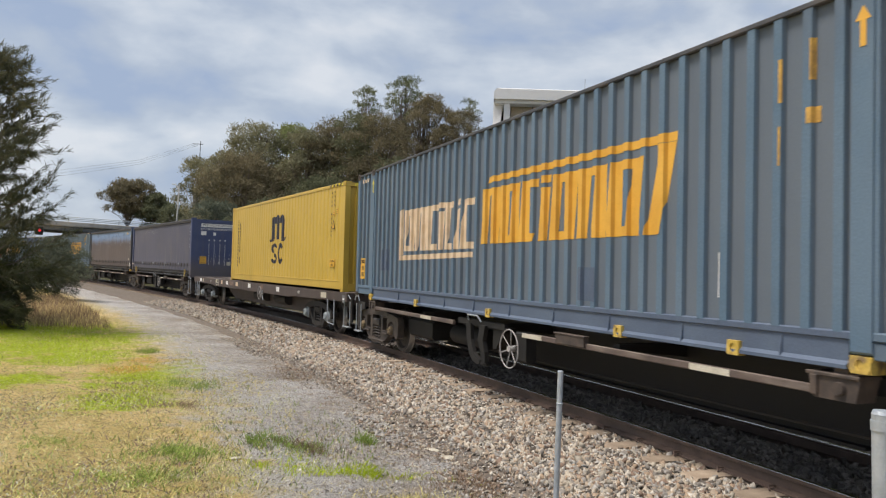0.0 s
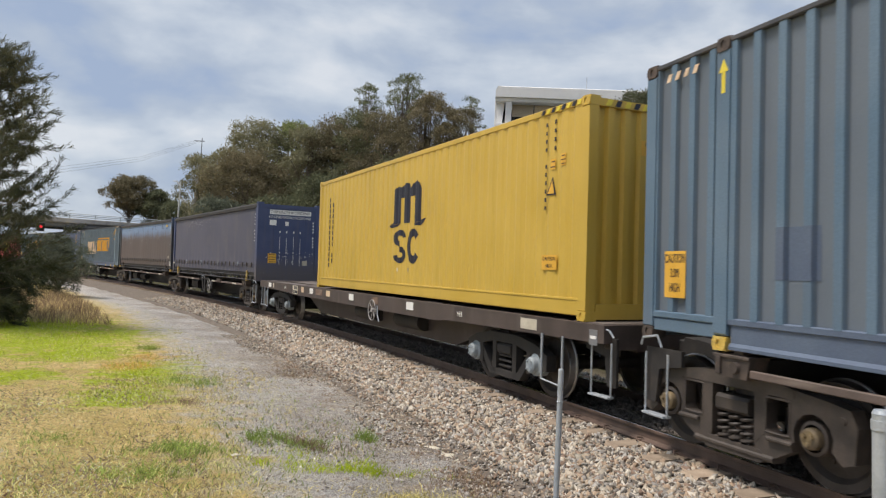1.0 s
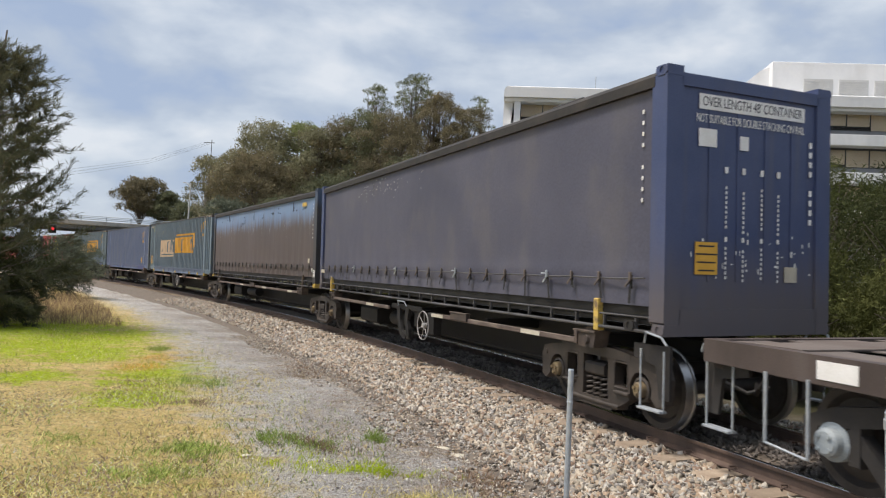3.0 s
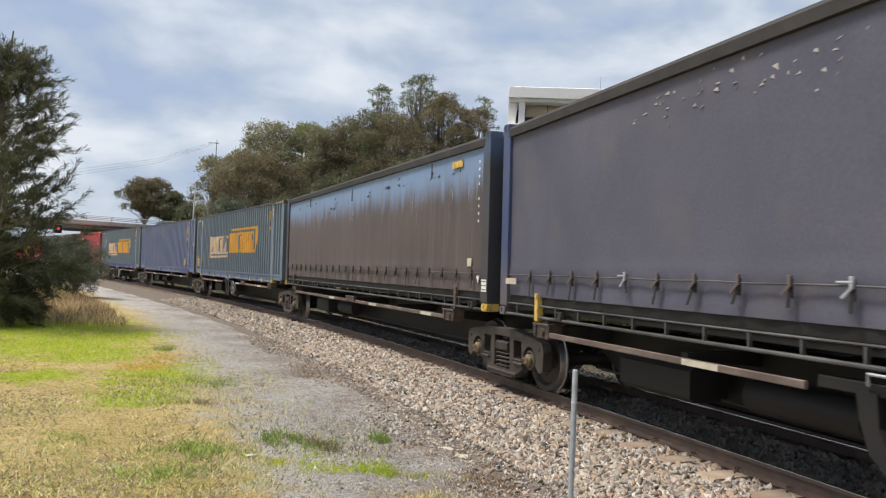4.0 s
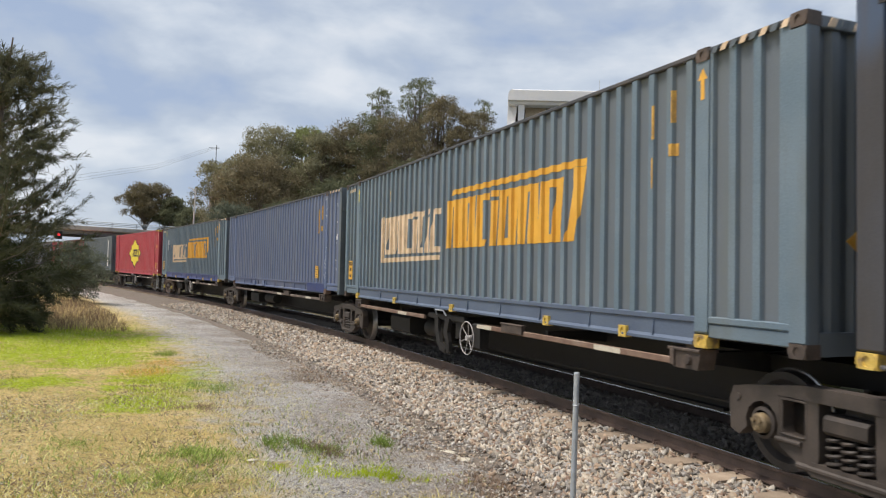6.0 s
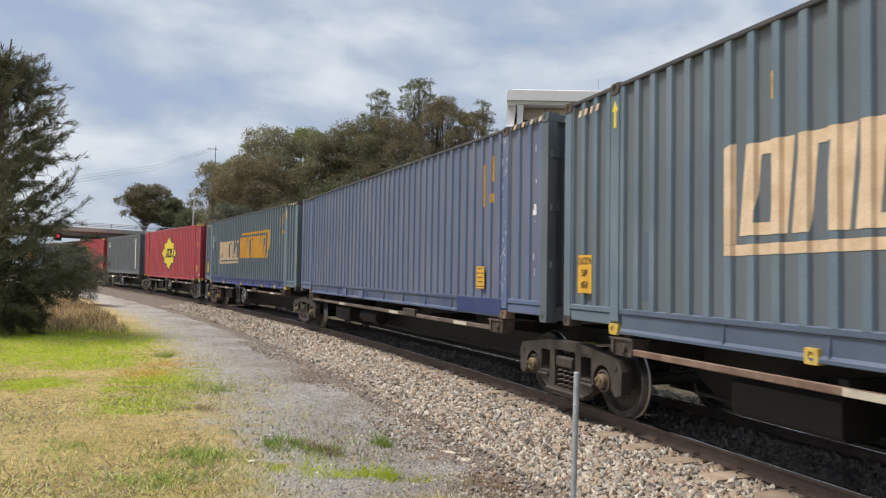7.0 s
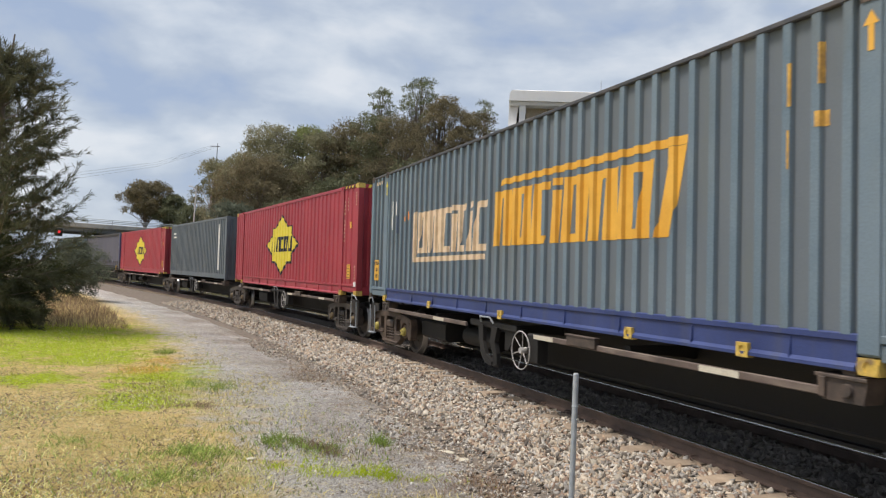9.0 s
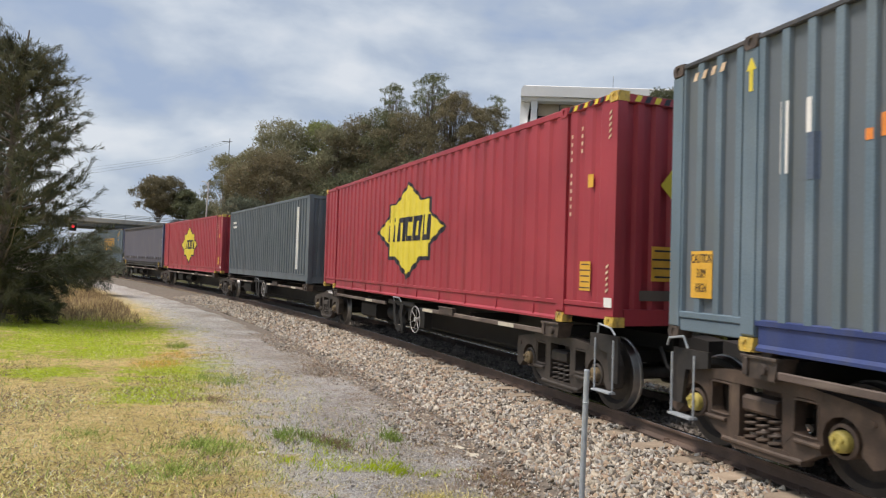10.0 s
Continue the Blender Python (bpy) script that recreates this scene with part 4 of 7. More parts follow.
def plain_blue_container():
    root, prof, y = steel_container("faded slate blue corrugated container with paint patches", "plain_blue", rail="rail_mid", end="slate", casts="rust", pitch=0.30, top="shaded_rail", flat=0.70, pockets=False)
    y = -y
    part("bottom_patch", MB().box(-2.9, -1.3, -1.258, -1.251, 0.03, 0.26), "rail_blue", root, "deep blue repainted patch")
    for mark in (rect(-2.01, -1.97, 1.75, 2.45), rect(-1.71, -1.66, 2.14, 2.55), rect(-1.75, -1.66, 1.80, 1.95),):
        part("paint_mark", painted([mark], prof, y), "faded_amber", root)
    plaque(root, -2.04, 0.60, 0.28, 0.36, "sticker", "caution_sticker", "orange-yellow caution sticker", 5, ink="support")
    for mark in (rect(-0.43, -0.37, 1.60, 1.68), rect(-0.46, -0.36, 1.52, 1.60),):
        part("paint_mark", painted([mark], prof, y), "white", root)
    chips, gc = MB(), np.random.default_rng(77)
    for k in range(34):
        x = float(gc.choice((-1.27, -1.35, -0.345, -1.20))) + float(gc.normal(0, 0.02))
        z, h = float(gc.uniform(0.35, 2.75)), float(gc.uniform(0.01, 0.12))
        yo = -1.2545 if -1.32 < x < -1.12 else -1.2415
        chips.box(x, x + float(gc.uniform(0.003, 0.008)), yo, yo + 0.006, z, z + h)
    part("chip", chips, "white", root, "pale chips in the paint")["kind"] = "stuff"
    for x in (-8.2, -9.6):
        part("step_bracket", MB().cbox(x - 0.28, x, -1.262, -1.22, 0.02, 0.20), "plain_blue", root)
    louv = MB()
    for i in range(9):
        louv.cbox(-0.035, 0.012, -0.95, 0.95, 0.5 + i * 0.24, 0.60 + i * 0.24, 0.02)
    part("end_rib", louv, "slate", root)
    plaque(root, -0.55, 2.15, 0.34, 0.24, "white", "plate", "white plate", 0, end=True, lead=0.014)
    for z in (0.75, 1.55, 2.3):
        part("hinge", MB().cbox(0.0, 0.03, -1.2, -1.05, z, z + 0.1), "slate", root)
    hazard_edge(root, 14.63, 2.93, 1.25, "slate", "cream")
    return root

def grey_container():
    root, prof, y = steel_container("slate grey corrugated container with a white upright stripe", "slate", L=12.19, pitch=0.30, depth=0.038, post40=False, flat=0.45)
    part("stripe", painted([rect(-1.45, -1.2, 0.45, 2.6)], prof, -y), "white", root, "white upright stripe")
    for mark in (rect(-11.6, -11.0, 2.35, 2.45), rect(-11.6, -10.8, 2.15, 2.25),):
        part("paint_mark", painted([mark], prof, -y), "white", root)
    return root

def curtain_container(label, cloth, ends, brown=False, writing=False, seed=1):
    L, H, W = 14.63, 2.90, 2.5
    hw = W / 2
    rng = np.random.default_rng(seed)
    root = thing("curtain_sided_container", label, "container", "freight train containers")
    # curtains: a fine sheet that bellies a little between the straps
    nx, nz = 180, 22
    for s in (-1, 1):
        xs, zs = np.linspace(-L + 0.22, -0.22, nx), np.linspace(0.31, H - 0.17, nz)
        X, Z = np.meshgrid(xs, zs)
        t = (Z - 0.40) / (H - 0.57)
        wave = 0.010 * np.sin(X * 2 * np.pi / 0.62) * np.exp(-t * 6) + 0.010 * np.sin(X * 1.7 + seed) * np.sin(t * np.pi)
        wave += 0.020 * np.exp(-((Z - 0.63) / 0.05) ** 2) + 0.012 * np.exp(-((Z - 0.50) / 0.04) ** 2) * np.sin(X * 5 + 1) + rng.normal(0, 0.0012, X.shape)
        wave -= 0.018 * np.exp(-((Z - 0.56) / 0.025) ** 2)
        V = np.stack([X, s * (hw - 0.045 + wave), Z], -1).reshape(-1, 3)
        i = np.arange(nx * (nz - 1)).reshape(nz - 1, nx)[:, :-1].ravel()
        F = np.stack([i, i + 1, i + nx + 1, i + nx], -1)
        part("curtain", fast_mesh("curtain", V, F, M[cloth], True), cloth, root, "taut dusty side curtain")
        y0, y1 = sorted((s * hw, s * (hw - 0.09)))
        part("cant_rail", MB().prism_x([(s * (hw + 0.008), H - 0.165), (s * (hw + 0.008), H - 0.05), (s * (hw - 0.03), H), (s * (hw - 0.12), H), (s * (hw - 0.12), H - 0.165)], -L + 0.2, -0.2), "dark", root)
        # side rave: two rails with short uprights
        part("side_rail", MB().cbox(-L + 0.2, -0.2, y0 + 0.004, y1 - 0.02, 0.01, 0.045), "rave", root)
        part("side_rail", MB().cbox(-L + 0.2, -0.2, y0 + 0.015, y1 - 0.03, 0.172, 0.197), "rave", root)
        up = MB().box(-0.012, 0.012, y0 + 0.02, y1 - 0.03, 0.04, 0.175).mesh("rail_upright")
        for k in range(24):
            part("rail_upright", up, "rave", root).location = (-0.5 - k * 0.59, 0, 0)
        part("floor_edge", MB().box(-L + 0.2, -0.2, y0 + 0.07 if s < 0 else y0 - 0.02, y1 + 0.02 if s < 0 else y1 - 0.07, 0.20, 0.42), "black", root)
        for x in (-1.22, -L + 1.22):
            part("support_post", MB().cbox(x - 0.045, x + 0.045, y0 - 0.002, y1, -0.03, 0.36), "support" if brown else "cast_yellow", root)
            part("pocket", casting(MB(), x + 0.55, x + 0.72, y0 - (0.01 if s < 0 else -0.02), y1 + (0.01 if s > 0 else -0.02), 0.02, 0.14), "dark", root)
        # straps and buckles, near side first
        n = 23
        bk = MB().cbox(-0.017, 0.017, s * (hw + 0.022) - 0.012, s * (hw + 0.022) + 0.012, 0.595, 0.69, 0.005).prism([(-0.015, 0.60), (0.015, 0.60), (-0.075, 0.515), (-0.095, 0.53)], s * (hw + 0.026) - 0.008, s * (hw + 0.026) + 0.008).mesh("buckle")
        bl = MB().cbox(-0.017, 0.017, s * (hw + 0.022) - 0.012, s * (hw + 0.022) + 0.012, 0.595, 0.69, 0.005).prism([(-0.015, 0.60), (0.015, 0.60), (-0.075, 0.515), (-0.095, 0.53)], s * (hw + 0.026) - 0.008, s * (hw + 0.026) + 0.008).cbox(-0.13, 0.02, s * (hw + 0.026) - 0.01, s * (hw + 0.026) + 0.01, 0.635, 0.655, 0.005).mesh("buckle")
        for k in range(n):
            x = -0.55 - k * (L - 1.0) / n
            lean, drop = float(rng.uniform(-0.10, 0.10)), float(rng.uniform(0.10, 0.30))
            strap = MB().box(x - 0.022, x + 0.022, s * (hw + 0.006) - 0.004, s * (hw + 0.006) + 0.004, 0.50, 0.66)
            strap.add([(x - 0.02, s * (hw + 0.012), 0.60), (x + 0.02, s * (hw + 0.012), 0.60), (x + 0.02 + lean, s * (hw + 0.03), 0.58 - drop), (x - 0.02 + lean, s * (hw + 0.03), 0.58 - drop)], [(0, 1, 2, 3)])
            part("strap", strap, "black", root)
            part("buckle", bl if k % 5 == 3 else bk, ("galv" if k % 5 == 3 else "deck") if not brown else ("galv" if k % 4 == 2 else "rave"), root).location = (x, 0, 0)
        part("strap_line", MB().tube([(-L + 0.3 + k * 0.5, s * (hw + 0.002) , 0.615 + 0.006 * math.sin(k * 2.3)) for k in range(29)], 0.010, 6), "rave", root)
    for sx, x in ((1, 0.0), (-1, -L)):
        e = MB()
        xo = x - sx * 0.03
        e.box(min(xo, xo - sx * 0.05), max(xo, xo - sx * 0.05), -hw + 0.2, hw - 0.2, 0.1, H - 0.1)
        part("end_wall", e, ends, root)
        g = MB()
        for y in (-0.62, -0.2, 0.22, 0.64):
            g.cbox(min(xo, xo + sx * 0.012), max(xo, xo + sx * 0.012), y - 0.018, y + 0.018, 0.6, H - 0.2, 0.003)
        part("end_rib", g, ends, root)
        part("end_sill", MB().cbox(min(x, x - sx * 0.14), max(x, x - sx * 0.14), -hw + 0.2, hw - 0.2, 0.0, 0.30, 0.02), ends, root)
        part("end_header", MB().cbox(min(x, x - sx * 0.14), max(x, x - sx * 0.14), -hw + 0.2, hw - 0.2, H - 0.16, H - 0.02, 0.02), ends, root)
        for s in (-1, 1):
            a, b = sorted((s * hw, s * (hw - 0.22)))
            part("corner_post", MB().cbox(min(x, x - sx * 0.24), max(x, x - sx * 0.24), a - 0.003, b + 0.003, 0.12, H - 0.02, 0.03), ends, root)
            part("corner_casting", casting(MB(), min(x, x - sx * 0.18) - 0.004, max(x, x - sx * 0.18) + 0.004, a - (0.01 if s < 0 else 0), b + (0.01 if s > 0 else 0), 0.0, 0.125), "cast_yellow" if brown else ends, root)
            part("corner_casting", casting(MB(), min(x, x - sx * 0.18) - 0.004, max(x, x - sx * 0.18) + 0.004, a - (0.01 if s < 0 else 0), b + (0.01 if s > 0 else 0), H - 0.06, H + 0.05), ends, root)
    part("roof", MB().prism_x([(-hw + 0.1, H - 0.06), (0, H - 0.03), (hw - 0.1, H - 0.06), (hw - 0.1, H - 0.1), (-hw + 0.1, H - 0.1)], -L + 0.1, -0.1), "slate", root)
    part("roof_hatch", MB().cbox(-2.4, -1.7, -1.2, -0.7, H - 0.04, H + 0.035, 0.02), "black", root)
    part("floor_pan", MB().box(-L + 0.1, -0.1, -hw + 0.1, hw - 0.1, 0.10, 0.16), "black", root)
    column_marks(root, -0.42, 2.50, 9, 0.125, 0.05, "white", -1.224, skip=(4,))
    if writing:
        fl = MB()
        for k in range(46):
            x, z, w = -9.4 + float(rng.normal(0, 0.9)), 2.45 + float(rng.normal(0, 0.13)), float(rng.uniform(0.015, 0.08))
            z = min(z, 2.66)
            fl.prism([(x, z), (x + w, z + 0.02 * float(rng.normal())), (x + w * 0.8, z + float(rng.uniform(0.008, 0.03))), (x + w * 0.2, z + 0.012)], -1.2115 - 0.0003 * (k % 4), -1.203)
        part("fleck", fl, "deck_pale", root, "pale scuffs and flecks high on the curtain")["kind"] = "stuff"
        b = plaque(root, 0.02, 2.60, 1.62, 0.17, "white", "sign_strip", "white strip with black capital lettering", 0, end=True, lead=-0.017)
        lettering("OVER LENGTH 48' CONTAINER", 0.155, pose(-0.012, 0.02, 2.60, 90, 0, 90), "logo_black", b, 0.70)
        lettering("NOT SUITABLE FOR DOUBLE STACKING ON RAIL", 0.135, pose(-0.014, 0.0, 2.41, 90, 0, 90), "white", root, 0.55)
        plaque(root, -0.66, 2.20, 0.26, 0.20, "white", "plate", "white data plate", 0, end=True, lead=-0.017)
        plaque(root, -0.12, 2.18, 0.13, 0.16, "white", "plate", "white data plate", 0, end=True, lead=-0.017)
        for i, y in enumerate((-0.38, -0.12, 0.16, 0.42)):
            column_marks(root, y, 1.86, 1, 0.1, 0.08, "white", end=True, lead=-0.017)
            column_marks(root, y, 1.66 - 0.05 * (i % 2), 9, 0.055, 0.036, "white", end=True, lead=-0.017)
            column_marks(root, y, 1.08, 1, 0.1, 0.06, "white", end=True, lead=-0.017)
            column_marks(root, y, 0.98 - 0.03 * (i % 2), 7, 0.055, 0.036, "white", end=True, lead=-0.017)
        column_marks(root, 0.93, 2.25, 9, 0.115, 0.075, "white", end=True, lead=-0.010, skip=(4,))
        plaque(root, -0.66, 0.86, 0.32, 0.36, "sticker", "caution_sticker", "scuffed orange caution sticker", 4, end=True, lead=-0.017)
        plaque(root, 0.63, 0.70, 0.20, 0.18, "board", "plate", "worn cream plate", 0, end=True, lead=-0.017)
        sc = MB()
        for k in range(26):
            y, z = float(rng.uniform(-1.1, 1.1)), 0.9 + float(rng.normal(0, 0.12))
            sc.box(-0.016, -0.0145, y, y + float(rng.uniform(0.01, 0.03)), z, z + float(rng.uniform(0.01, 0.07)))
        part("scratch", sc, "white", root, "pale chips and scratches")["kind"] = "stuff"
    if brown:
        plaque(root, -1.28, 2.55, 0.42, 0.12, "cast_yellow", "sticker", "dusty yellow warning sticker", 0, -1.226)
        plaque(root, -0.72, 0.80, 0.16, 0.14, "board", "plate", "pale round-cornered plate", 0, -1.226)
        plaque(root, -0.10, 0.42, 0.17, 0.20, "white", "plate", "white plate with dark print", 3, -1.262)
        part("arrow_mark", MB().prism([(-0.38, 0.45), (-0.33, 0.58), (-0.43, 0.58)], -1.236, -1.215), "white", root)
        pat = MB()
        for k in range(11):
            x, z = -1.6 - k * 1.15 + float(rng.uniform(-0.4, 0.4)), 2.36 + float(rng.uniform(-0.12, 0.14))
            for j in range(int(rng.integers(2, 7))):
                w, h = float(rng.uniform(0.02, 0.13)), float(rng.uniform(0.012, 0.05))
                xx, zz, k2 = x + float(rng.normal(0, 0.16)), z + float(rng.normal(0, 0.05)), float(rng.uniform(-0.6, 0.6))
                pat.prism([(xx, zz), (xx + w, zz + w * 0.25), (xx + w * 0.9 + k2 * h, zz + h), (xx + w * 0.35, zz + h * 0.7)], -1.2135 - 0.0006 * j, -1.203)
            if k % 4 == 1:
                pat.prism([(x, z), (x + 0.05, z + 0.01), (x + 0.035, z + 0.27), (x + 0.02, z + 0.27)], -1.217, -1.203)
        drip = MB()
        for k in range(70):
            x, z, w, h = -0.5 - 13.6 * float(rng.random()), float(rng.normal(2.16, 0.10)), float(rng.uniform(0.006, 0.022)), float(rng.lognormal(-1.35, 0.55))
            z0 = max(0.75, z - h)
            drip.add([(x, -1.232 - 0.0004 * (k % 6), z), (x + w * 0.35, -1.232 - 0.0004 * (k % 6), z0), (x + w * 0.65, -1.232 - 0.0004 * (k % 6), z0), (x + w * 0.8, -1.232 - 0.0004 * (k % 6), z)], [(0, 1, 2, 3)])
        part("drip", drip, "drip", root, "pale rain streaks through the dust")["kind"] = "stuff"
        part("scuff", pat, "dark", root, "dark torn scuffs in the curtain")["kind"] = "stuff"
        plaque(root, -0.70, 2.1, 0.3, 0.3, "white", "plate", "torn white placard", 0, end=True, lead=-0.017)
        plaque(root, -0.70, 0.8, 0.3, 0.36, "cast_yellow", "sticker", "faded orange sticker", 0, end=True, lead=-0.017)
    else:
        plaque(root, -14.2, 0.52, 0.36, 0.09, "board", "label_strip", "pale webbing label", 0, -1.275)
    return root

# ---------------------------------------------------------------- wagons
# local space: x = 0 at the front end of the load, z = 0 at the rail head
_wheel = {}
def wheelset(parent, x):
    if not _wheel:
        mb = MB()
        for s in (-1, 1):
            prof = [(0.0, s * 0.86), (0.11, s * 0.86), (0.12, s * 0.81), (0.34, s * 0.765), (0.385, s * 0.815), (0.43, s * 0.818), (0.455, s * 0.817)]
            mb.lathe_y(prof, 36)
            prof = [(0.43, s * 0.688), (0.385, s * 0.69), (0.34, s * 0.735), (0.12, s * 0.70), (0.085, s * 0.68)]
            mb.lathe_y(prof, 36)
            # bosses and casting pips that show the turn
            for k in range(6):
                a = k * 1.0472
                mb.box(-0.018, 0.018, min(s * 0.775, s * 0.80), max(s * 0.775, s * 0.80), 0.20, 0.235, Matrix.Rotation(a, 4, "Y"))
        mb.lathe_y([(0.085, -0.7), (0.078, 0.0), (0.085, 0.7)], 20)
        for s in (-1, 1):
            mb.lathe_y([(0.075, s * 0.80), (0.075, s * 1.06)], 16)
        split = len(mb.f)
        for s in (-1, 1):
            mb.lathe_y([(0.455, s * 0.817), (0.459, s * 0.81), (0.462, s * 0.74), (0.472, s * 0.722), (0.488, s * 0.715), (0.487, s * 0.695), (0.43, s * 0.688)], 48)
        me = mb.mesh("wheelset", True)
        me.materials.append(M["wheel"]); me.materials.append(M["tread"])
        for i, poly in enumerate(me.polygons):
            poly.material_index = 1 if i >= split else 0
        _wheel["w"] = me
    ob = part("wheelset", _wheel["w"], "wheel", parent, "grimy wheelset with bright polished rims")
    ob.location = (x, 0, 0.462)
    WHEELS.append((ob, x))

WHEELS = []

def coil(x, y, z0, z1, r, wire, turns):
    n = int(turns * 10)
    return MB().tube([(x + r * math.cos(i * 0.6283), y + r * math.sin(i * 0.6283), z0 + (z1 - z0) * i / n) for i in range(n + 1)], wire, 6)

_bogie = {}
def bogie(parent, x, turn, cap="cap_brown", old=False, wb=0.91):
    """A three-piece bogie: two cast side frames, bolster, coil springs and two wheelsets."""
    key = (cap, old)
    steel = "bogie_brown" if cap == "cap_yellow" else "bogie"
    if key not in _bogie:
        d = {}
        fr = MB()
        if old:
            fr.prism([(-1.25, 0.40), (-1.25, 0.62), (-0.95, 0.74), (-0.45, 0.82), (0.45, 0.82), (0.95, 0.74), (1.25, 0.62), (1.25, 0.40), (1.12, 0.40), (1.10, 0.56), (0.78, 0.60), (0.36, 0.68), (-0.36, 0.68), (-0.78, 0.60), (-1.10, 0.56), (-1.12, 0.40)], -1.10, -0.95)
            fr.prism([(-0.86, 0.58), (-0.48, 0.16), (0.48, 0.16), (0.86, 0.58), (0.74, 0.60), (0.40, 0.26), (-0.40, 0.26), (-0.74, 0.60)], -1.09, -0.96)
            for sx in (-1, 1):
                fr.box(min(sx * 0.26, sx * 0.38), max(sx * 0.26, sx * 0.38), -1.09, -0.96, 0.2, 0.72)
                fr.cbox(min(sx * 0.70, sx * 0.80), max(sx * 0.70, sx * 0.80), -1.1, -0.95, 0.30, 0.62)
            for z in (0.30, 0.38, 0.46, 0.54):
                fr.cbox(-0.2, 0.2, -1.07, -0.98, z, z + 0.035, 0.008)
        else:
            for sx in (-1, 1):
                arch = [(sx * (0.91 + 0.20 * math.cos(a)), 0.46 + 0.20 * math.sin(a)) for a in [-0.35 + k * 0.48 for k in range(9)]]
                fr.prism([(sx * 1.20, 0.30), (sx * 1.31, 0.34), (sx * 1.33, 0.62), (sx * 1.27, 0.75), (sx * 1.05, 0.79), (sx * 0.70, 0.83), (sx * 0.69, 0.32)] + arch[::-1], -1.085, -0.94)
                fr.prism([(sx * 0.70, 0.30), (sx * 0.70, 0.45), (sx * 0.63, 0.42), (sx * 0.48, 0.40), (sx * 0.41, 0.44), (sx * 0.27, 0.30), (sx * 0.30, 0.17), (sx * 0.46, 0.17)], -1.08, -0.945)
                fr.prism([(sx * 0.27, 0.28), (sx * 0.42, 0.42), (sx * 0.40, 0.48), (sx * 0.40, 0.66), (sx * 0.43, 0.72), (sx * 0.43, 0.76), (sx * 0.27, 0.76)], -1.083, -0.94)
                fr.prism([(sx * 0.71, 0.44), (sx * 0.71, 0.76), (sx * 0.60, 0.76), (sx * 0.655, 0.71), (sx * 0.67, 0.66), (sx * 0.67, 0.48), (sx * 0.64, 0.42)], -1.082, -0.94)
                fr.tube([(sx * (0.535 + 0.135 * max(-0.8, min(0.8, 1.2 * math.cos(a))) / 0.8), -1.078, 0.57 + 0.155 * max(-0.85, min(0.85, 1.15 * math.sin(a))) / 0.85) for a in [k * 0.3927 for k in range(17)]], 0.014, 6)
                fr.lathe_y([(0.0, -1.10), (0.03, -1.10), (0.035, -1.07)], 10, sx * 1.20, 0.66)
                fr.cbox(min(sx * 0.44, sx * 0.72), max(sx * 0.44, sx * 0.72), -1.12, -0.95, 0.345, 0.385, 0.012)
            fr.prism([(-0.72, 0.745), (-0.72, 0.83), (-0.42, 0.87), (0.42, 0.87), (0.72, 0.83), (0.72, 0.745)], -1.09, -0.93)
            fr.prism([(-0.42, 0.17), (-0.34, 0.24), (0.34, 0.24), (0.42, 0.17), (0.34, 0.12), (-0.34, 0.12)], -1.085, -0.94)
            fr.cbox(-0.5, 0.5, -1.10, -0.94, 0.15, 0.21, 0.02)
        near = fr.mesh("side_frame", False)
        d["near"] = near
        fm = MB(); fm.v = [(p[0], -p[1], p[2]) for p in fr.v]; fm.f = fr.f
        d["far"] = fm.mesh("side_frame", False)
        bl = MB().cbox(-0.21, 0.21, -1.10, 1.10, 0.50, 0.66, 0.03).cbox(-0.17, 0.17, -0.9, 0.9, 0.60, 0.80, 0.03)
        bl.lathe_y([(0.0, -0.02), (0.03, -0.02)], 6)
        d["bolster"] = bl.mesh("bolster")
        sp = []
        if not old:
            for s in (-1, 1):
                for xx in (-0.15, 0.0, 0.15):
                    sp.append(coil(xx, s * 1.02, 0.22, 0.51, 0.065, 0.017, 4.5).mesh("spring", True))
        d["springs"] = sp
        caps, boxes = [], []
        for s in (-1, 1):
            for xx in (-wb, wb):
                c = MB()
                if old:
                    c.lathe_y([(0.0, s * 1.20), (0.09, s * 1.20), (0.115, s * 1.18), (0.125, s * 1.12), (0.16, s * 1.10), (0.16, s * 0.95)], 20, xx, 0.46)
                    for k in range(4):
                        a = 0.785 + k * 1.571
                        c.lathe_y([(0.0, s * 1.215), (0.018, s * 1.215), (0.018, s * 1.19)], 6, xx + 0.075 * math.cos(a), 0.46 + 0.075 * math.sin(a))
                else:
                    c.lathe_y([(0.0, s * 1.135), (0.070, s * 1.135), (0.090, s * 1.12), (0.095, s * 1.06)], 20, xx, 0.46)
                    for k in range(3):
                        a = 0.5 + k * 2.094
                        c.lathe_y([(0.0, s * 1.16), (0.022, s * 1.16), (0.022, s * 1.12)], 6, xx + 0.046 * math.cos(a), 0.46 + 0.046 * math.sin(a))
                caps.append(c.mesh("axle_cap", True))
                boxes.append(MB().lathe_y([(0.115, s * 1.08), (0.145, s * 1.07), (0.145, s * 0.92), (0.08, s * 0.91)], 20, xx, 0.46).mesh("axle_box", True))
        d["caps"], d["boxes"] = caps, boxes
        br = MB()
        for sx in (-1, 1):
            br.cbox(sx * 0.40 - 0.04, sx * 0.40 + 0.04, -0.92, 0.92, 0.30, 0.40, 0.015)
            for s in (-0.78, 0.78):
                br.cbox(sx * 0.43 - 0.03, sx * 0.43 + 0.04, s - 0.08, s + 0.08, 0.26, 0.62, 0.01)
        d["brake"] = br.mesh("brake_beam")
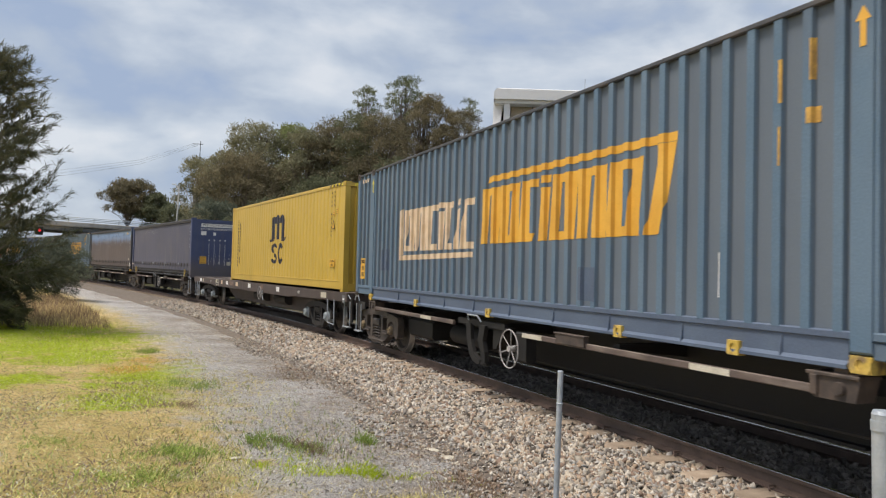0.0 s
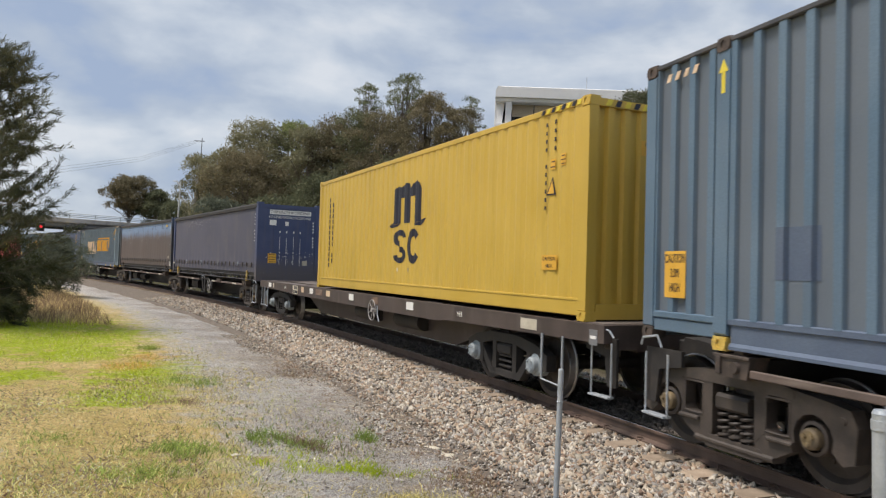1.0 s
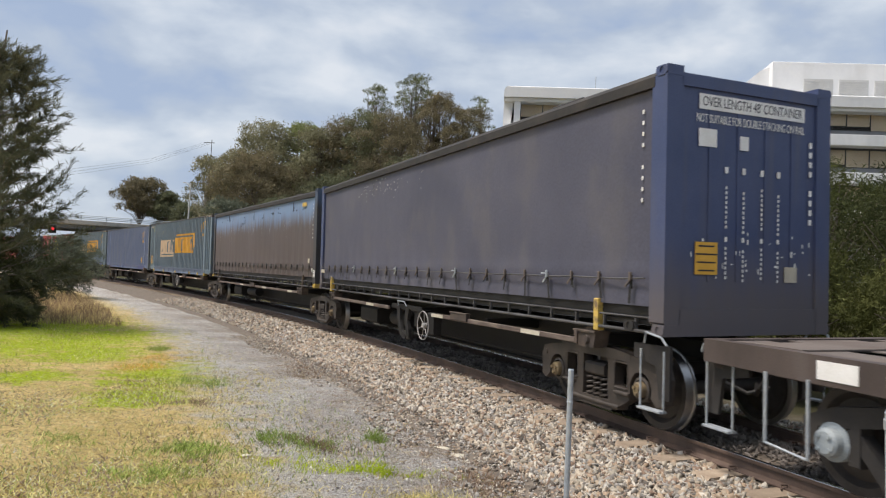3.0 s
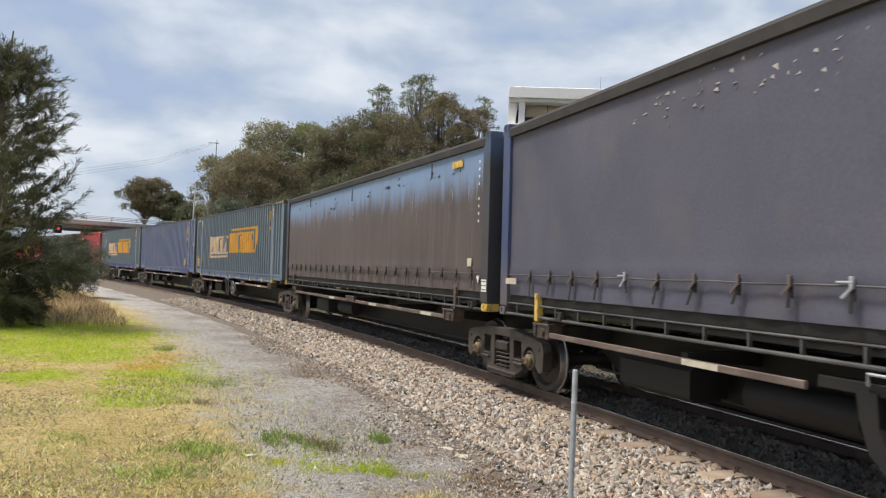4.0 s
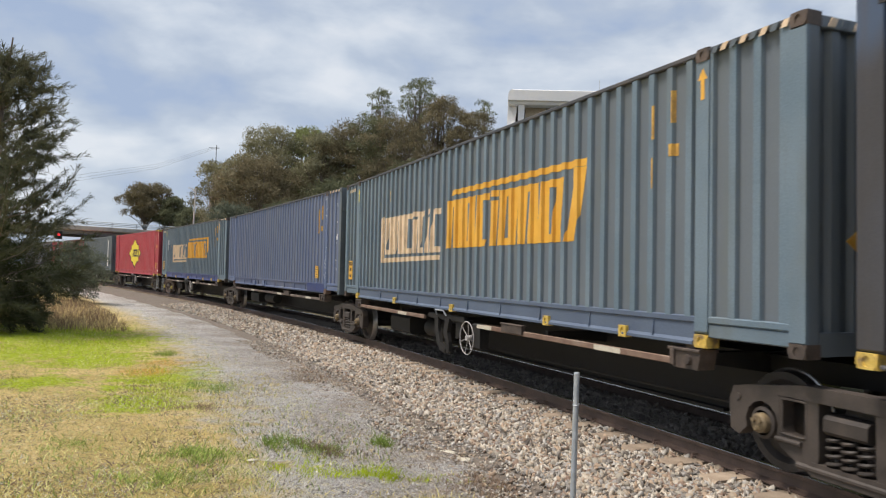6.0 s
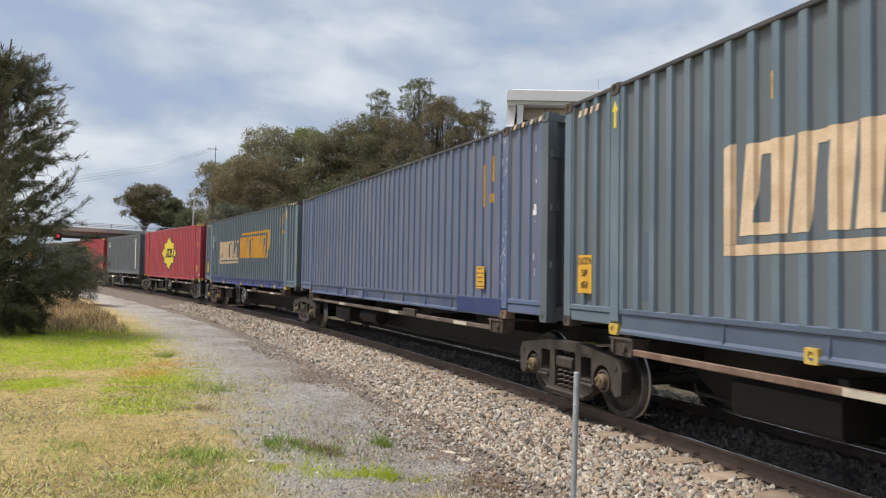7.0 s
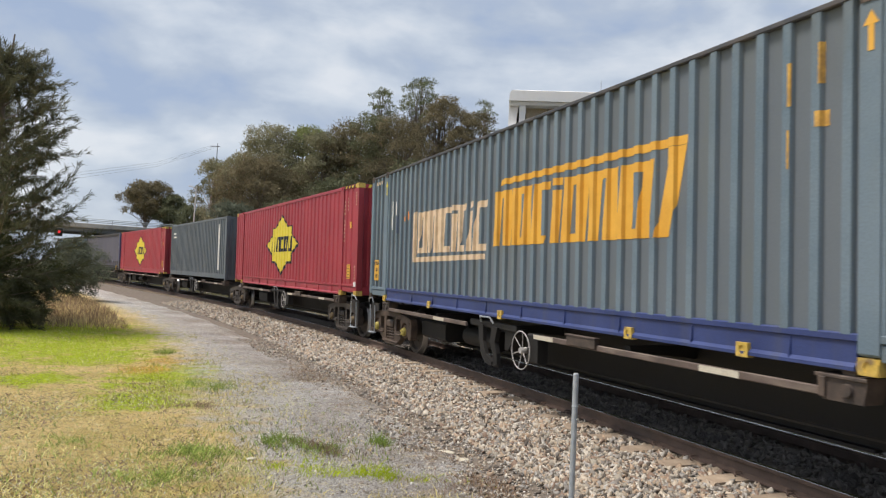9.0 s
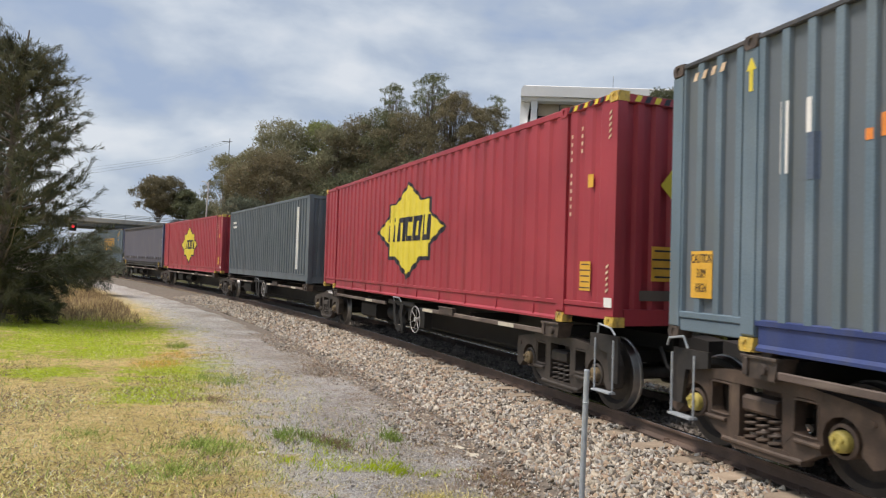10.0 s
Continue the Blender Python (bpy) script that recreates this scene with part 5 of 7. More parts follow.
        for mlist, mm in (([d["near"], d["far"], d["bolster"], *boxes, *sp], steel if not old else "dark"), (caps, cap), ([d["brake"]], "black")):
            for me in mlist:
                me.materials.append(M[mm])
        _bogie[key] = d
    d = _bogie[key]
    root = part("bogie", d["bolster"], steel, parent, "grimy cast steel three-piece bogie")
    root.matrix_basis = pose(x, 0, 0, 0, 0, turn)
    for me in (d["near"], d["far"]):
        part("side_frame", me, steel, root)
    for me in d["springs"]:
        part("spring", me, steel, root)
    for me in d["boxes"]:
        part("axle_box", me, steel, root)
    for me in d["caps"]:
        part("axle_cap", me, cap, root, {"cap_brown": "ochre axle cap", "cap_yellow": "dirty yellow axle cap", "cap_blue": "pale blue axle box cover"}[cap])
    part("brake_beam", d["brake"], "black", root)
    for xx in (-wb, wb):
        wheelset(root, xx)
    return root

def brake_wheel(root, x, z, y=-1.30, r=0.27):
    mb = MB().tube([(x + r * math.cos(k * 0.2618), y, z + r * math.sin(k * 0.2618)) for k in range(25)], 0.009, 6)
    for k in range(6):
        a = k * 1.0472 + 0.3
        mb.tube([(x, y + 0.03, z), (x + r * 0.97 * math.cos(a), y, z + r * 0.97 * math.sin(a))], 0.007, 5)
    mb.lathe_y([(0.0, y - 0.01), (0.045, y - 0.01), (0.045, y + 0.12)], 10, x, z)
    part("handbrake_wheel", mb, "deck_pale", root, "pale spoked handbrake wheel", True)

def end_fittings(root, x, sx, low=0.30):
    """Coupler, hoses and shunter's steps at a pulling end; sx is the way out."""
    a, b = sorted((x - sx * 0.5, x + sx * 0.22))
    c = MB().cbox(a, b, -0.12, 0.12, 0.76, 0.98, 0.02)
    a, b = sorted((x + sx * 0.20, x + sx * 0.60))
    c.prism([(a, 0.74), (b, 0.78), (b, 0.98), (a, 1.02)], -0.18, 0.14)
    part("coupler", c, "dark", root)
    for s in (-1, 1):
        st = MB()
        x0, x1 = x - sx * 0.28, x + sx * 0.10
        y = s * 1.22
        st.tube([(x0, y, 0.95), (x0, y, low), (x1, y, low), (x1, y, 0.95)], 0.012, 6)
        st.cbox(min(x0, x1), max(x0, x1), y - 0.05, y + 0.05, low - 0.012, low + 0.012, 0.004)
        part("step", st, "galv", root, "bent steel shunter's step")
        part("bracket", MB().prism([(x - sx * 0.45, 1.0), (x + sx * 0.14, 1.0), (x + sx * 0.14, 0.42), (x - sx * 0.02, 0.42), (x - sx * 0.08, 0.78), (x - sx * 0.45, 0.84)], s * 1.16 - 0.02, s * 1.16 + 0.02), "dark", root)
        hr = MB().tube([(x - sx * 0.2, s * 1.24, 1.02), (x - sx * 0.15, s * 1.26, 1.14), (x + sx * 0.1, s * 1.26, 1.10), (x + sx * 0.16, s * 1.24, 1.02)], 0.013, 6)
        part("handrail", hr, "galv", root)
    hose = MB().tube([(x + sx * 0.05, -0.45, 0.85), (x + sx * 0.22, -0.48, 0.62), (x + sx * 0.42, -0.35, 0.52), (x + sx * 0.58, -0.2, 0.60)], 0.025, 8)
    part("air_hose", hose, "black", root, "", True)

def skeletal_wagon(label, front, rear, front_end=False, rear_end=False, cap="cap_brown", fcap="cap_brown", bars="bar", handbrake=True, strips=(-2.6, -5.9, -9.8), box=-5.1):
    """One platform of an articulated skeletal wagon. front and rear: where its bogies stand (front may be carried by the platform ahead)."""
    root = thing("skeletal_wagon", label, "wagon", "freight train wagons")
    xf, xr = (-0.12 if front_end else 0.22), (-14.5 if rear_end else -14.85)
    da, db = (-3.3, -2.5) if front_end else (-1.9, -1.1)
    dc, dd = (-11.3, -12.1) if rear_end else (-12.7, -13.5)
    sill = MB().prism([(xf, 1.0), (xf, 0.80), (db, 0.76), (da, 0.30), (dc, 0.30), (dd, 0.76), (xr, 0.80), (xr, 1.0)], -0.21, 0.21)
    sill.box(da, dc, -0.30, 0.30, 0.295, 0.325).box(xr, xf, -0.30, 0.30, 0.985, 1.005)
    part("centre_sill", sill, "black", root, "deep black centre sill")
    for x in (-1.42, -13.21):
        o = MB().prism_x([(-1.10, 1.02), (1.10, 1.02), (1.10, 0.92), (0.25, 0.80), (-0.25, 0.80), (-1.10, 0.92)], x - 0.09, x + 0.09)
        part("outrigger", o, "dark", root)
        for s in (-1, 1):
            y0, y1 = sorted((s * 1.02, s * 1.27))
            p = MB().cbox(x - 0.26, x + 0.20, y0, y1, 1.035, 1.065, 0.006)
            p.prism([(x - 0.26, 1.04), (x - 0.20, 0.86), (x + 0.16, 0.86), (x + 0.20, 1.04)], y0 + 0.02, y1 - 0.02)
            p.cbox(x - 0.22, x - 0.16, y0 - 0.004, y1 + 0.004, 0.88, 1.04, 0.006)
            p.lathe_y([(0.0, s * 1.285), (0.05, s * 1.285), (0.055, s * 1.25)], 12, x + 0.03, 0.955)
            p.box(x - 0.06, x + 0.06, s * 1.15 - 0.05, s * 1.15 + 0.05, 1.06, 1.105)
            part("container_support", p, "support", root, "worn rusty container support with twist lock")
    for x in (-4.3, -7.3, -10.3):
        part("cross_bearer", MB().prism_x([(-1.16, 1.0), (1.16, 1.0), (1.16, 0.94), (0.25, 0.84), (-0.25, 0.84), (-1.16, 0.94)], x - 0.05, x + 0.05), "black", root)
    for s in (-1, 1):
        y = s * 1.235
        xs = [(-1.60, -6.1), (-8.7, -13.0)] if s < 0 and handbrake else [(-1.60, -13.0)]
        for a, b in xs:
            part("side_bar", MB().cbox(b, a, y - 0.022, y + 0.022, 0.885, 0.955, 0.008), bars, root, "long worn side bar")
        if s < 0:
            for x in strips:
                part("reflector", MB().box(x - 0.42, x + 0.1, y - 0.026, y - 0.0225, 0.89, 0.95), "board", root, "pale worn reflector strip")
            part("bar_step", MB().cbox(box - 0.32, box + 0.32, y - 0.05, y + 0.02, 0.90, 1.03, 0.01).cbox(box - 0.34, box + 0.34, y - 0.06, y + 0.02, 1.02, 1.04, 0.006), "support", root)
    # handbrake gear on the near side
    if handbrake:
        g = MB().cbox(-8.62, -6.95, -1.20, -1.12, 0.92, 1.02, 0.01)
        g.prism([(-8.26, 0.95), (-8.08, 0.95), (-8.06, 0.70), (-7.96, 0.50), (-7.74, 0.40), (-7.74, 0.34), (-7.98, 0.36), (-8.14, 0.50), (-8.22, 0.72)], -1.22, -1.16)
        g.prism([(-7.72, 0.95), (-7.52, 0.95), (-7.60, 0.72), (-7.52, 0.55), (-7.50, 0.38), (-7.62, 0.36), (-7.66, 0.52), (-7.76, 0.70)], -1.24, -1.17)
        g.cbox(-7.95, -7.52, -1.20, -1.12, 0.33, 0.385, 0.01)
        g.prism([(-7.40, 0.95), (-7.05, 0.95), (-7.05, 0.88), (-7.30, 0.62), (-7.40, 0.62)], -1.16, -0.95)
        g.cbox(-6.50, -6.20, -1.26, -1.10, 0.55, 0.95, 0.02)
        part("handbrake_bracket", g, "black", root)
        part("grab_handle", MB().tube([(-8.15, -1.22, 1.0), (-8.12, -1.26, 1.09), (-7.75, -1.26, 1.09), (-7.70, -1.22, 1.0)], 0.014, 6), "galv", root)
        brake_wheel(root, -6.62, 0.70)
    t = MB().cbox(-11.9, -10.6, -0.85, -0.35, 0.42, 0.80, 0.05)
    part("brake_cylinder_box", t, "black", root)
    t = MB(); t.tube([(-9.9, -0.62, 0.62), (-8.6, -0.62, 0.62)], 0.17, 16)
    part("air_reservoir", t, "black", root, "", True)
    part("brake_rod", MB().tube([(-1.6, -0.42, 0.45), (-6.5, -0.42, 0.42), (-13.0, -0.42, 0.45)], 0.02, 6), "dark", root)
    if front_end:
        end_fittings(root, xf, 1)
    if rear_end:
        end_fittings(root, xr, -1)
    if front_end or fcap == "own":
        bogie(root, front, -2.0, "cap_brown" if fcap == "own" else fcap)
    bogie(root, rear, 2.0, cap)
    return root

def flat_wagon():
    root = thing("flat_wagon", "long brown flat wagon with an open steel deck, partly loaded", "wagon", "freight train wagons")
    xf, xr = 0.32, -19.45
    for s in (-1, 1):
        y0, y1 = sorted((s * 1.30, s * 1.18))
        sd = MB().prism([(xf, 1.16), (xf, 0.94), (-4.0, 0.90), (-4.4, 0.86), (-14.8, 0.86), (-15.2, 0.90), (xr, 0.94), (xr, 1.16)], y0, y1)
        part("side_sill", sd, "flat", root, "brown side sill")
    part("headstock", MB().cbox(xf - 0.14, xf, -1.18, 1.18, 0.86, 1.16, 0.01), "flat", root)
    part("headstock", MB().cbox(xr, xr + 0.14, -1.18, 1.18, 0.86, 1.16, 0.01), "flat", root)
    sill = MB().prism([(xf - 0.2, 1.06), (xf - 0.2, 0.80), (-3.6, 0.76), (-4.9, 0.36), (-13.9, 0.36), (-15.2, 0.76), (xr + 0.2, 0.80), (xr + 0.2, 1.06)], -0.62, 0.62)
    part("centre_sill", sill, "flat", root)
    # long deck plates with slots between them, tied by narrow cross plates
    for k in range(5):
        x = xf - 0.16 - k * 4.62
        part("deck_plate", MB().box(max(x - 0.62, xr + 0.16), x, -1.175, 1.175, 1.150, 1.166), "deck", root, "dusty steel deck plate")
    for y, w in ((-0.93, 0.235), (0.0, 0.42), (0.93, 0.235)):
        part("deck_plate", MB().box(xr + 0.16, xf - 0.16, y - w, y + w, 1.140, 1.149), "deck", root, "dusty steel deck plate")
    for i in range(8):
        xx = -1.2 - i * 2.4
        part("cross_bearer", MB().prism_x([(-1.17, 1.13), (1.17, 1.13), (1.17, 1.0), (0.26, 0.75), (-0.26, 0.75), (-1.17, 1.0)], xx - 0.05, xx + 0.05), "flat", root)
    for xx, w, m in ((-1.35, 0.42, "board"), (-5.6, 0.34, "white"), (-7.5, 0.32, "rust"), (-9.12, 0.34, "white"), (-11.0, 0.34, "cream"), (-11.85, 0.6, "rust"), (-12.6, 0.34, "white"), (-13.55, 0.26, "cream"), (-17.83, 0.40, "white"), (-17.3, 0.16, "board")):
        part("reflector", MB().box(xx - w / 2, xx + w / 2, -1.306, -1.3005, 0.97, 1.12), m, root, "worn pale reflector patch")
    nb = part("number_board", MB().box(-14.68, -14.10, -1.308, -1.3005, 0.89, 1.14), "board", root, "dirty cream board with dark bars")
    bars = MB()
    for i in range(4):
        bars.box(-14.48 + i * 0.088, -14.42 + i * 0.088, -1.311, -1.3082, 1.035, 1.115)
    for i in range(7):
        bars.box(-14.64 + i * 0.074, -14.585 + i * 0.074, -1.311, -1.3082, 0.915, 0.995)
    part("print", bars, "logo_black", nb)
    for xx in (-15.66, -3.48):
        lettering("HFB", 0.12, pose(xx, -1.304, 1.03, 90), "white", root, 0.9)
    plate = plaque(root, 0.12, 1.0, 0.16, 0.19, "spandrel", "plate", "small grey number plate", 1, -1.302, "white")
    brake_wheel(root, -7.6, 0.84, -1.34, 0.22)
    part("brake_chain", MB().tube([(-7.3, -1.33, 0.95), (-7.25, -1.34, 0.75), (-7.17, -1.33, 0.62)], 0.012, 5), "galv", root)
    for xx in (-8.8, -6.2):
        t = MB(); t.tube([(xx, -0.7, 0.68), (xx - 1.3, -0.7, 0.68)], 0.18, 16)
        part("air_reservoir", t, "dark", root, "", True)
    for sx, x in ((1, xf), (-1, xr)):
        end_fittings(root, x - sx * 0.05, sx)
    # long upright step at the bogie
    for xx in (-0.75, -18.35):
        part("step", MB().tube([(xx - 0.24, -1.31, 0.95), (xx - 0.24, -1.31, 0.34), (xx + 0.24, -1.31, 0.30), (xx + 0.24, -1.31, 0.95)], 0.018, 6), "galv", root, "bright bent steel step")
    bogie(root, -2.32, -2.2, "cap_blue", True, 0.95)
    bogie(root, -17.12, 2.2, "cap_blue", True, 0.95)
    return root

# ---------------------------------------------------------------- the train
ZB = 1.109
FRONT = (1.85, -14.03, -34.25, -49.47, -64.71, -79.92, -95.26, -111.12, -126.35, -141.6, -156.85, -172.1)
TRAIN = []      # (wagon, its front at the start, front bogie, rear bogie, load, the load's place)
def couple(i, wagon, front, rear, load, dx=0.0, dz=ZB):
    TRAIN.append((wagon, FRONT[i], front, rear, load, dx, dz))

SKEL = "black skeletal container wagon with worn side bars"
couple(0, skeletal_wagon(SKEL + " and brown bogies", 0.3, -13.45, rear_end=True, cap="cap_brown", fcap="own"), 0.3, -13.45,
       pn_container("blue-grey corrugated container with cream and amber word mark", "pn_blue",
                    patches=((-12.75, 0.65, 0.45, 0.45, "pn_patch"), (-5.0, 0.35, 0.35, 0.4, "pn_patch"), (-2.72, 0.48, 0.012, 0.42, "white"))))
couple(1, flat_wagon(), -2.32, -17.25, yellow_container(), -0.17, 1.168)
couple(2, skeletal_wagon(SKEL + " behind a coupler", -1.4, -14.93, front_end=True, cap="cap_brown"), -1.4, -14.93,
       curtain_container("dark grey curtain-sided container with scuffed blue ends", "curtain", "end_blue", writing=True, seed=3))
couple(3, skeletal_wagon(SKEL, 0.3, -14.93, handbrake=False, strips=(-2.3, -5.4, -8.75), box=-7.2), 0.3, -14.93,
       curtain_container("curtain-sided container, blue fabric coated with brown dust streaks", "curtain_brown", "end_dusty", brown=True, seed=7))
couple(4, skeletal_wagon(SKEL, 0.3, -14.93, bars="rust"), 0.3, -14.93,
       pn_container("green-grey corrugated container with cream and amber word mark", "pn_grey", patches=((-12.9, 0.4, 0.13, 0.75, "pn_patch"), (-3.0, 1.6, 0.06, 0.3, "slate"), (-11.0, 2.2, 0.06, 0.25, "cast_yellow"))))
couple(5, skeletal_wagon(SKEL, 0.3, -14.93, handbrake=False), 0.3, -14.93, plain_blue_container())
couple(6, skeletal_wagon(SKEL + " and yellow axle caps", 0.3, -13.45, rear_end=True, cap="cap_yellow"), 0.3, -13.45,
       pn_container("green-grey corrugated container on a deep blue bottom rail", "pn_grey", "rail_blue",
                    patches=((-13.06, 1.58, 0.035, 0.64, "white"), (-12.975, 1.58, 0.03, 0.64, "white"), (-12.76, 1.9, 0.08, 0.3, "white"), (-12.72, 1.5, 0.1, 0.4, "pn_patch"), (-12.14, 1.74, 0.07, 0.09, "orange"), (-12.04, 1.76, 0.08, 0.18, "orange"))))
couple(7, skeletal_wagon(SKEL + " behind a coupler", -1.4, -14.93, front_end=True), -1.4, -14.93, red_container())
couple(8, skeletal_wagon(SKEL, 0.3, -14.93), 0.3, -14.93, grey_container(), -1.22)
couple(9, skeletal_wagon(SKEL, 0.3, -14.93, handbrake=False), 0.3, -14.93, red_container(False))
couple(10, skeletal_wagon(SKEL, 0.3, -14.93, handbrake=False), 0.3, -14.93, curtain_container("dark grey curtain-sided container at the far end", "curtain", "end_blue", seed=11))
couple(11, skeletal_wagon(SKEL + " under the bridge", 0.3, -13.45, rear_end=True), 0.3, -13.45, pn_container("green-grey corrugated container coming from under the bridge", "pn_grey"))

def gone(t):
    return 10.7377 * t + 0.5 * 0.00906 * t * t

def wagon_pose(s, front, rear):
    a, b = on_track(-(s + front), 0.0), on_track(-(s + rear), 0.0)
    x = (a - b).normalized()
    left = Vector((0, 0, 1)).cross(x).normalized()
    y = (left * math.cos(CANT) + Vector((0, 0, 1)) * math.sin(CANT)).normalized()
    z = x.cross(y).normalized(); y = z.cross(x)
    m = Matrix((x, y, z)).transposed().to_4x4()
    m.translation = a - x * front
    return m

def motions():
    for wagon, s0, front, rear, load, dx, dz in TRAIN:
        steps = [(k / 3.0, wagon_pose(s0 + gone(k / 3.0), front, rear)) for k in range(31)]
        walk(wagon, steps)
        walk(load, [(t, m @ Matrix.Translation((dx, 0, dz))) for t, m in steps])
    for ob, x in WHEELS:
        walk(ob, [(k / FPS, Matrix.Translation((x, 0, 0.462)) @ Matrix.Rotation(gone(k / FPS) / 0.462, 4, "Y")) for k in range(301)])

# ---------------------------------------------------------------- ground
def attribute_ground(name):
    """Earth, gravel, straw and green grass, by the distance from the track and by noise."""
    m = bpy.data.materials.new(name)
    m.use_nodes = True
    n, l = m.node_tree.nodes, m.node_tree.links
    b = n["Principled BSDF"]
    b.inputs["Roughness"].default_value, b.inputs["Specular IOR Level"].default_value = 0.95, 0.2
    tc = n.new("ShaderNodeTexCoord")
    def noise_tex(scale, detail=5, rough=0.55):
        t = n.new("ShaderNodeTexNoise")
        t.inputs["Scale"].default_value, t.inputs["Detail"].default_value, t.inputs["Roughness"].default_value = scale, detail, rough
        l.new(tc.outputs["Object"], t.inputs["Vector"])
        return t.outputs["Fac"]
    def mix(f, a, c):
        x = n.new("ShaderNodeMix"); x.data_type = "RGBA"
        for sock, v in (("Factor", f), ("A", a), ("B", c)):
            if isinstance(v, tuple):
                x.inputs[sock].default_value = (*v, 1)
            else:
                l.new(v, x.inputs[sock])
        return x.outputs["Result"]
    def step(v, lo, hi, to=1.0):
        x = n.new("ShaderNodeMapRange"); x.interpolation_type = "SMOOTHSTEP"
        x.inputs["From Min"].default_value, x.inputs["From Max"].default_value, x.inputs["To Max"].default_value = lo, hi, to
        l.new(v, x.inputs["Value"])
        return x.outputs[0]
    def math_n(op, a, c):
        x = n.new("ShaderNodeMath"); x.operation = op
        for i, v in enumerate((a, c)):
            if isinstance(v, (int, float)):
                x.inputs[i].default_value = v
            else:
                l.new(v, x.inputs[i])
        return x.outputs[0]
    at = {}
    for key in ("lat", "green", "orange"):
        a = n.new("ShaderNodeAttribute"); a.attribute_name = key
        at[key] = a.outputs["Fac"]
    big, mid, fine, grit = noise_tex(0.55), noise_tex(2.6), noise_tex(22, 4), noise_tex(75, 3, 0.7)
    dirt = mix(step(mid, 0.35, 0.65), (0.26, 0.215, 0.16), (0.40, 0.345, 0.27))
    gravel = mix(step(grit, 0.38, 0.62), (0.30, 0.295, 0.29), (0.90, 0.885, 0.87))
    gravel = mix(step(mid, 0.50, 0.72, 0.6), gravel, (0.48, 0.37, 0.255))
    straw = mix(step(fine, 0.35, 0.65), (0.60, 0.43, 0.15), (0.92, 0.72, 0.33))
    straw = mix(step(grit, 0.45, 0.75, 0.5), straw, (0.90, 0.79, 0.52))
    green = mix(step(fine, 0.3, 0.7), (0.32, 0.44, 0.012), (0.58, 0.68, 0.02))
    lat = math_n("ADD", at["lat"], math_n("MULTIPLY", math_n("SUBTRACT", mid, 0.5), 2.4))
    grass_f = step(lat, 4.55, 6.1)
    olive = step(math_n("ADD", big, math_n("MULTIPLY", fine, 0.25)), 0.54, 0.70, 0.65)
    straw = mix(olive, straw, (0.54, 0.42, 0.13))
    grass = mix(step(math_n("ADD", at["green"], math_n("MULTIPLY", math_n("SUBTRACT", mid, 0.5), 1.9)), 0.30, 0.85, 1.0), straw, green)
    grass = mix(step(math_n("ADD", at["orange"], math_n("MULTIPLY", math_n("SUBTRACT", mid, 0.5), 0.6)), 0.3, 0.9, 0.9), grass, (0.66, 0.38, 0.06))
    col = mix(grass_f, gravel, grass)
    weedy = math_n("MULTIPLY", step(lat, 2.2, 2.9), math_n("SUBTRACT", 1.0, step(lat, 3.6, 5.0)))
    col = mix(math_n("MULTIPLY", weedy, step(math_n("ADD", big, math_n("MULTIPLY", fine, 0.4)), 0.52, 0.85, 0.6)), col, (0.22, 0.17, 0.125))
    litter = noise_tex(9, 6, 0.65)
    col = mix(step(litter, 0.54, 0.68, 0.6), col, (0.20, 0.16, 0.09))
    col = mix(step(litter, 0.46, 0.30, 0.55), col, (0.80, 0.70, 0.47))
    speck = noise_tex(40, 2, 0.8)
    col = mix(step(speck, 0.57, 0.66, 0.8), col, (0.13, 0.11, 0.075))
    col = mix(step(speck, 0.40, 0.30, 0.55), col, (0.90, 0.80, 0.58))
    bed = step(at["lat"], 2.5, 3.2)
    col = mix(bed, dirt, col)
    far = step(math_n("MULTIPLY", at["lat"], -1.0), 2.6, 4.5)
    col = mix(far, col, (0.075, 0.072, 0.035))
    l.new(col, b.inputs["Base Color"])
    bp = n.new("ShaderNodeBump"); bp.inputs["Strength"].default_value, bp.inputs["Distance"].default_value = 1.0, 0.06
    l.new(math_n("ADD", grit, fine), bp.inputs["Height"]); l.new(bp.outputs[0], b.inputs["Normal"])
    return m

GREEN = ((-9.3, 17.6, 2.2, 5.2), (-11.5, 20.5, 2.6, 4.5), (-5.2, 13.6, 1.1, 2.3), (-7.6, 15.6, 1.2, 2.0), (-14.5, 20.0, 3.0, 4.0), (-4.6, 11.0, 0.9, 1.2), (-7.0, 12.2, 0.9, 1.0))
ORANGE = ((-5.9, 14.2, 0.7, 1.0), (-6.1, 15.8, 0.6, 0.9))
def blob(x, y, spots):
    v = np.zeros_like(x)
    for cx, cy, rx, ry in spots:
        v = np.maximum(v, np.exp(-(((x - cx) / rx) ** 2 + ((y - cy) / ry) ** 2)))
    return v

gx = np.concatenate([-np.geomspace(1500, 42, 22), np.arange(-40, -13, 0.6), np.arange(-13, 13, 0.22), np.arange(13, 40, 0.9), np.geomspace(42, 1500, 22)])
gy = np.concatenate([-np.geomspace(1500, 12, 16), np.arange(-10, 4, 1.0), np.arange(4, 30, 0.22), np.arange(30, 110, 0.7), np.geomspace(112, 3000, 22)])
GX, GY = np.meshgrid(gx, gy)
gz = ground_z(GX, GY)
gu, glat = track_uv(GX, GY)
rng = np.random.default_rng(5)
near_cam = (np.hypot(GX, GY) < 60) & (np.abs(glat) > 2.6)
gz = gz + near_cam * (rng.normal(0, 0.008, gz.shape) + 0.025 * np.sin(GX * 1.3 + 0.7) * np.sin(GY * 0.9))
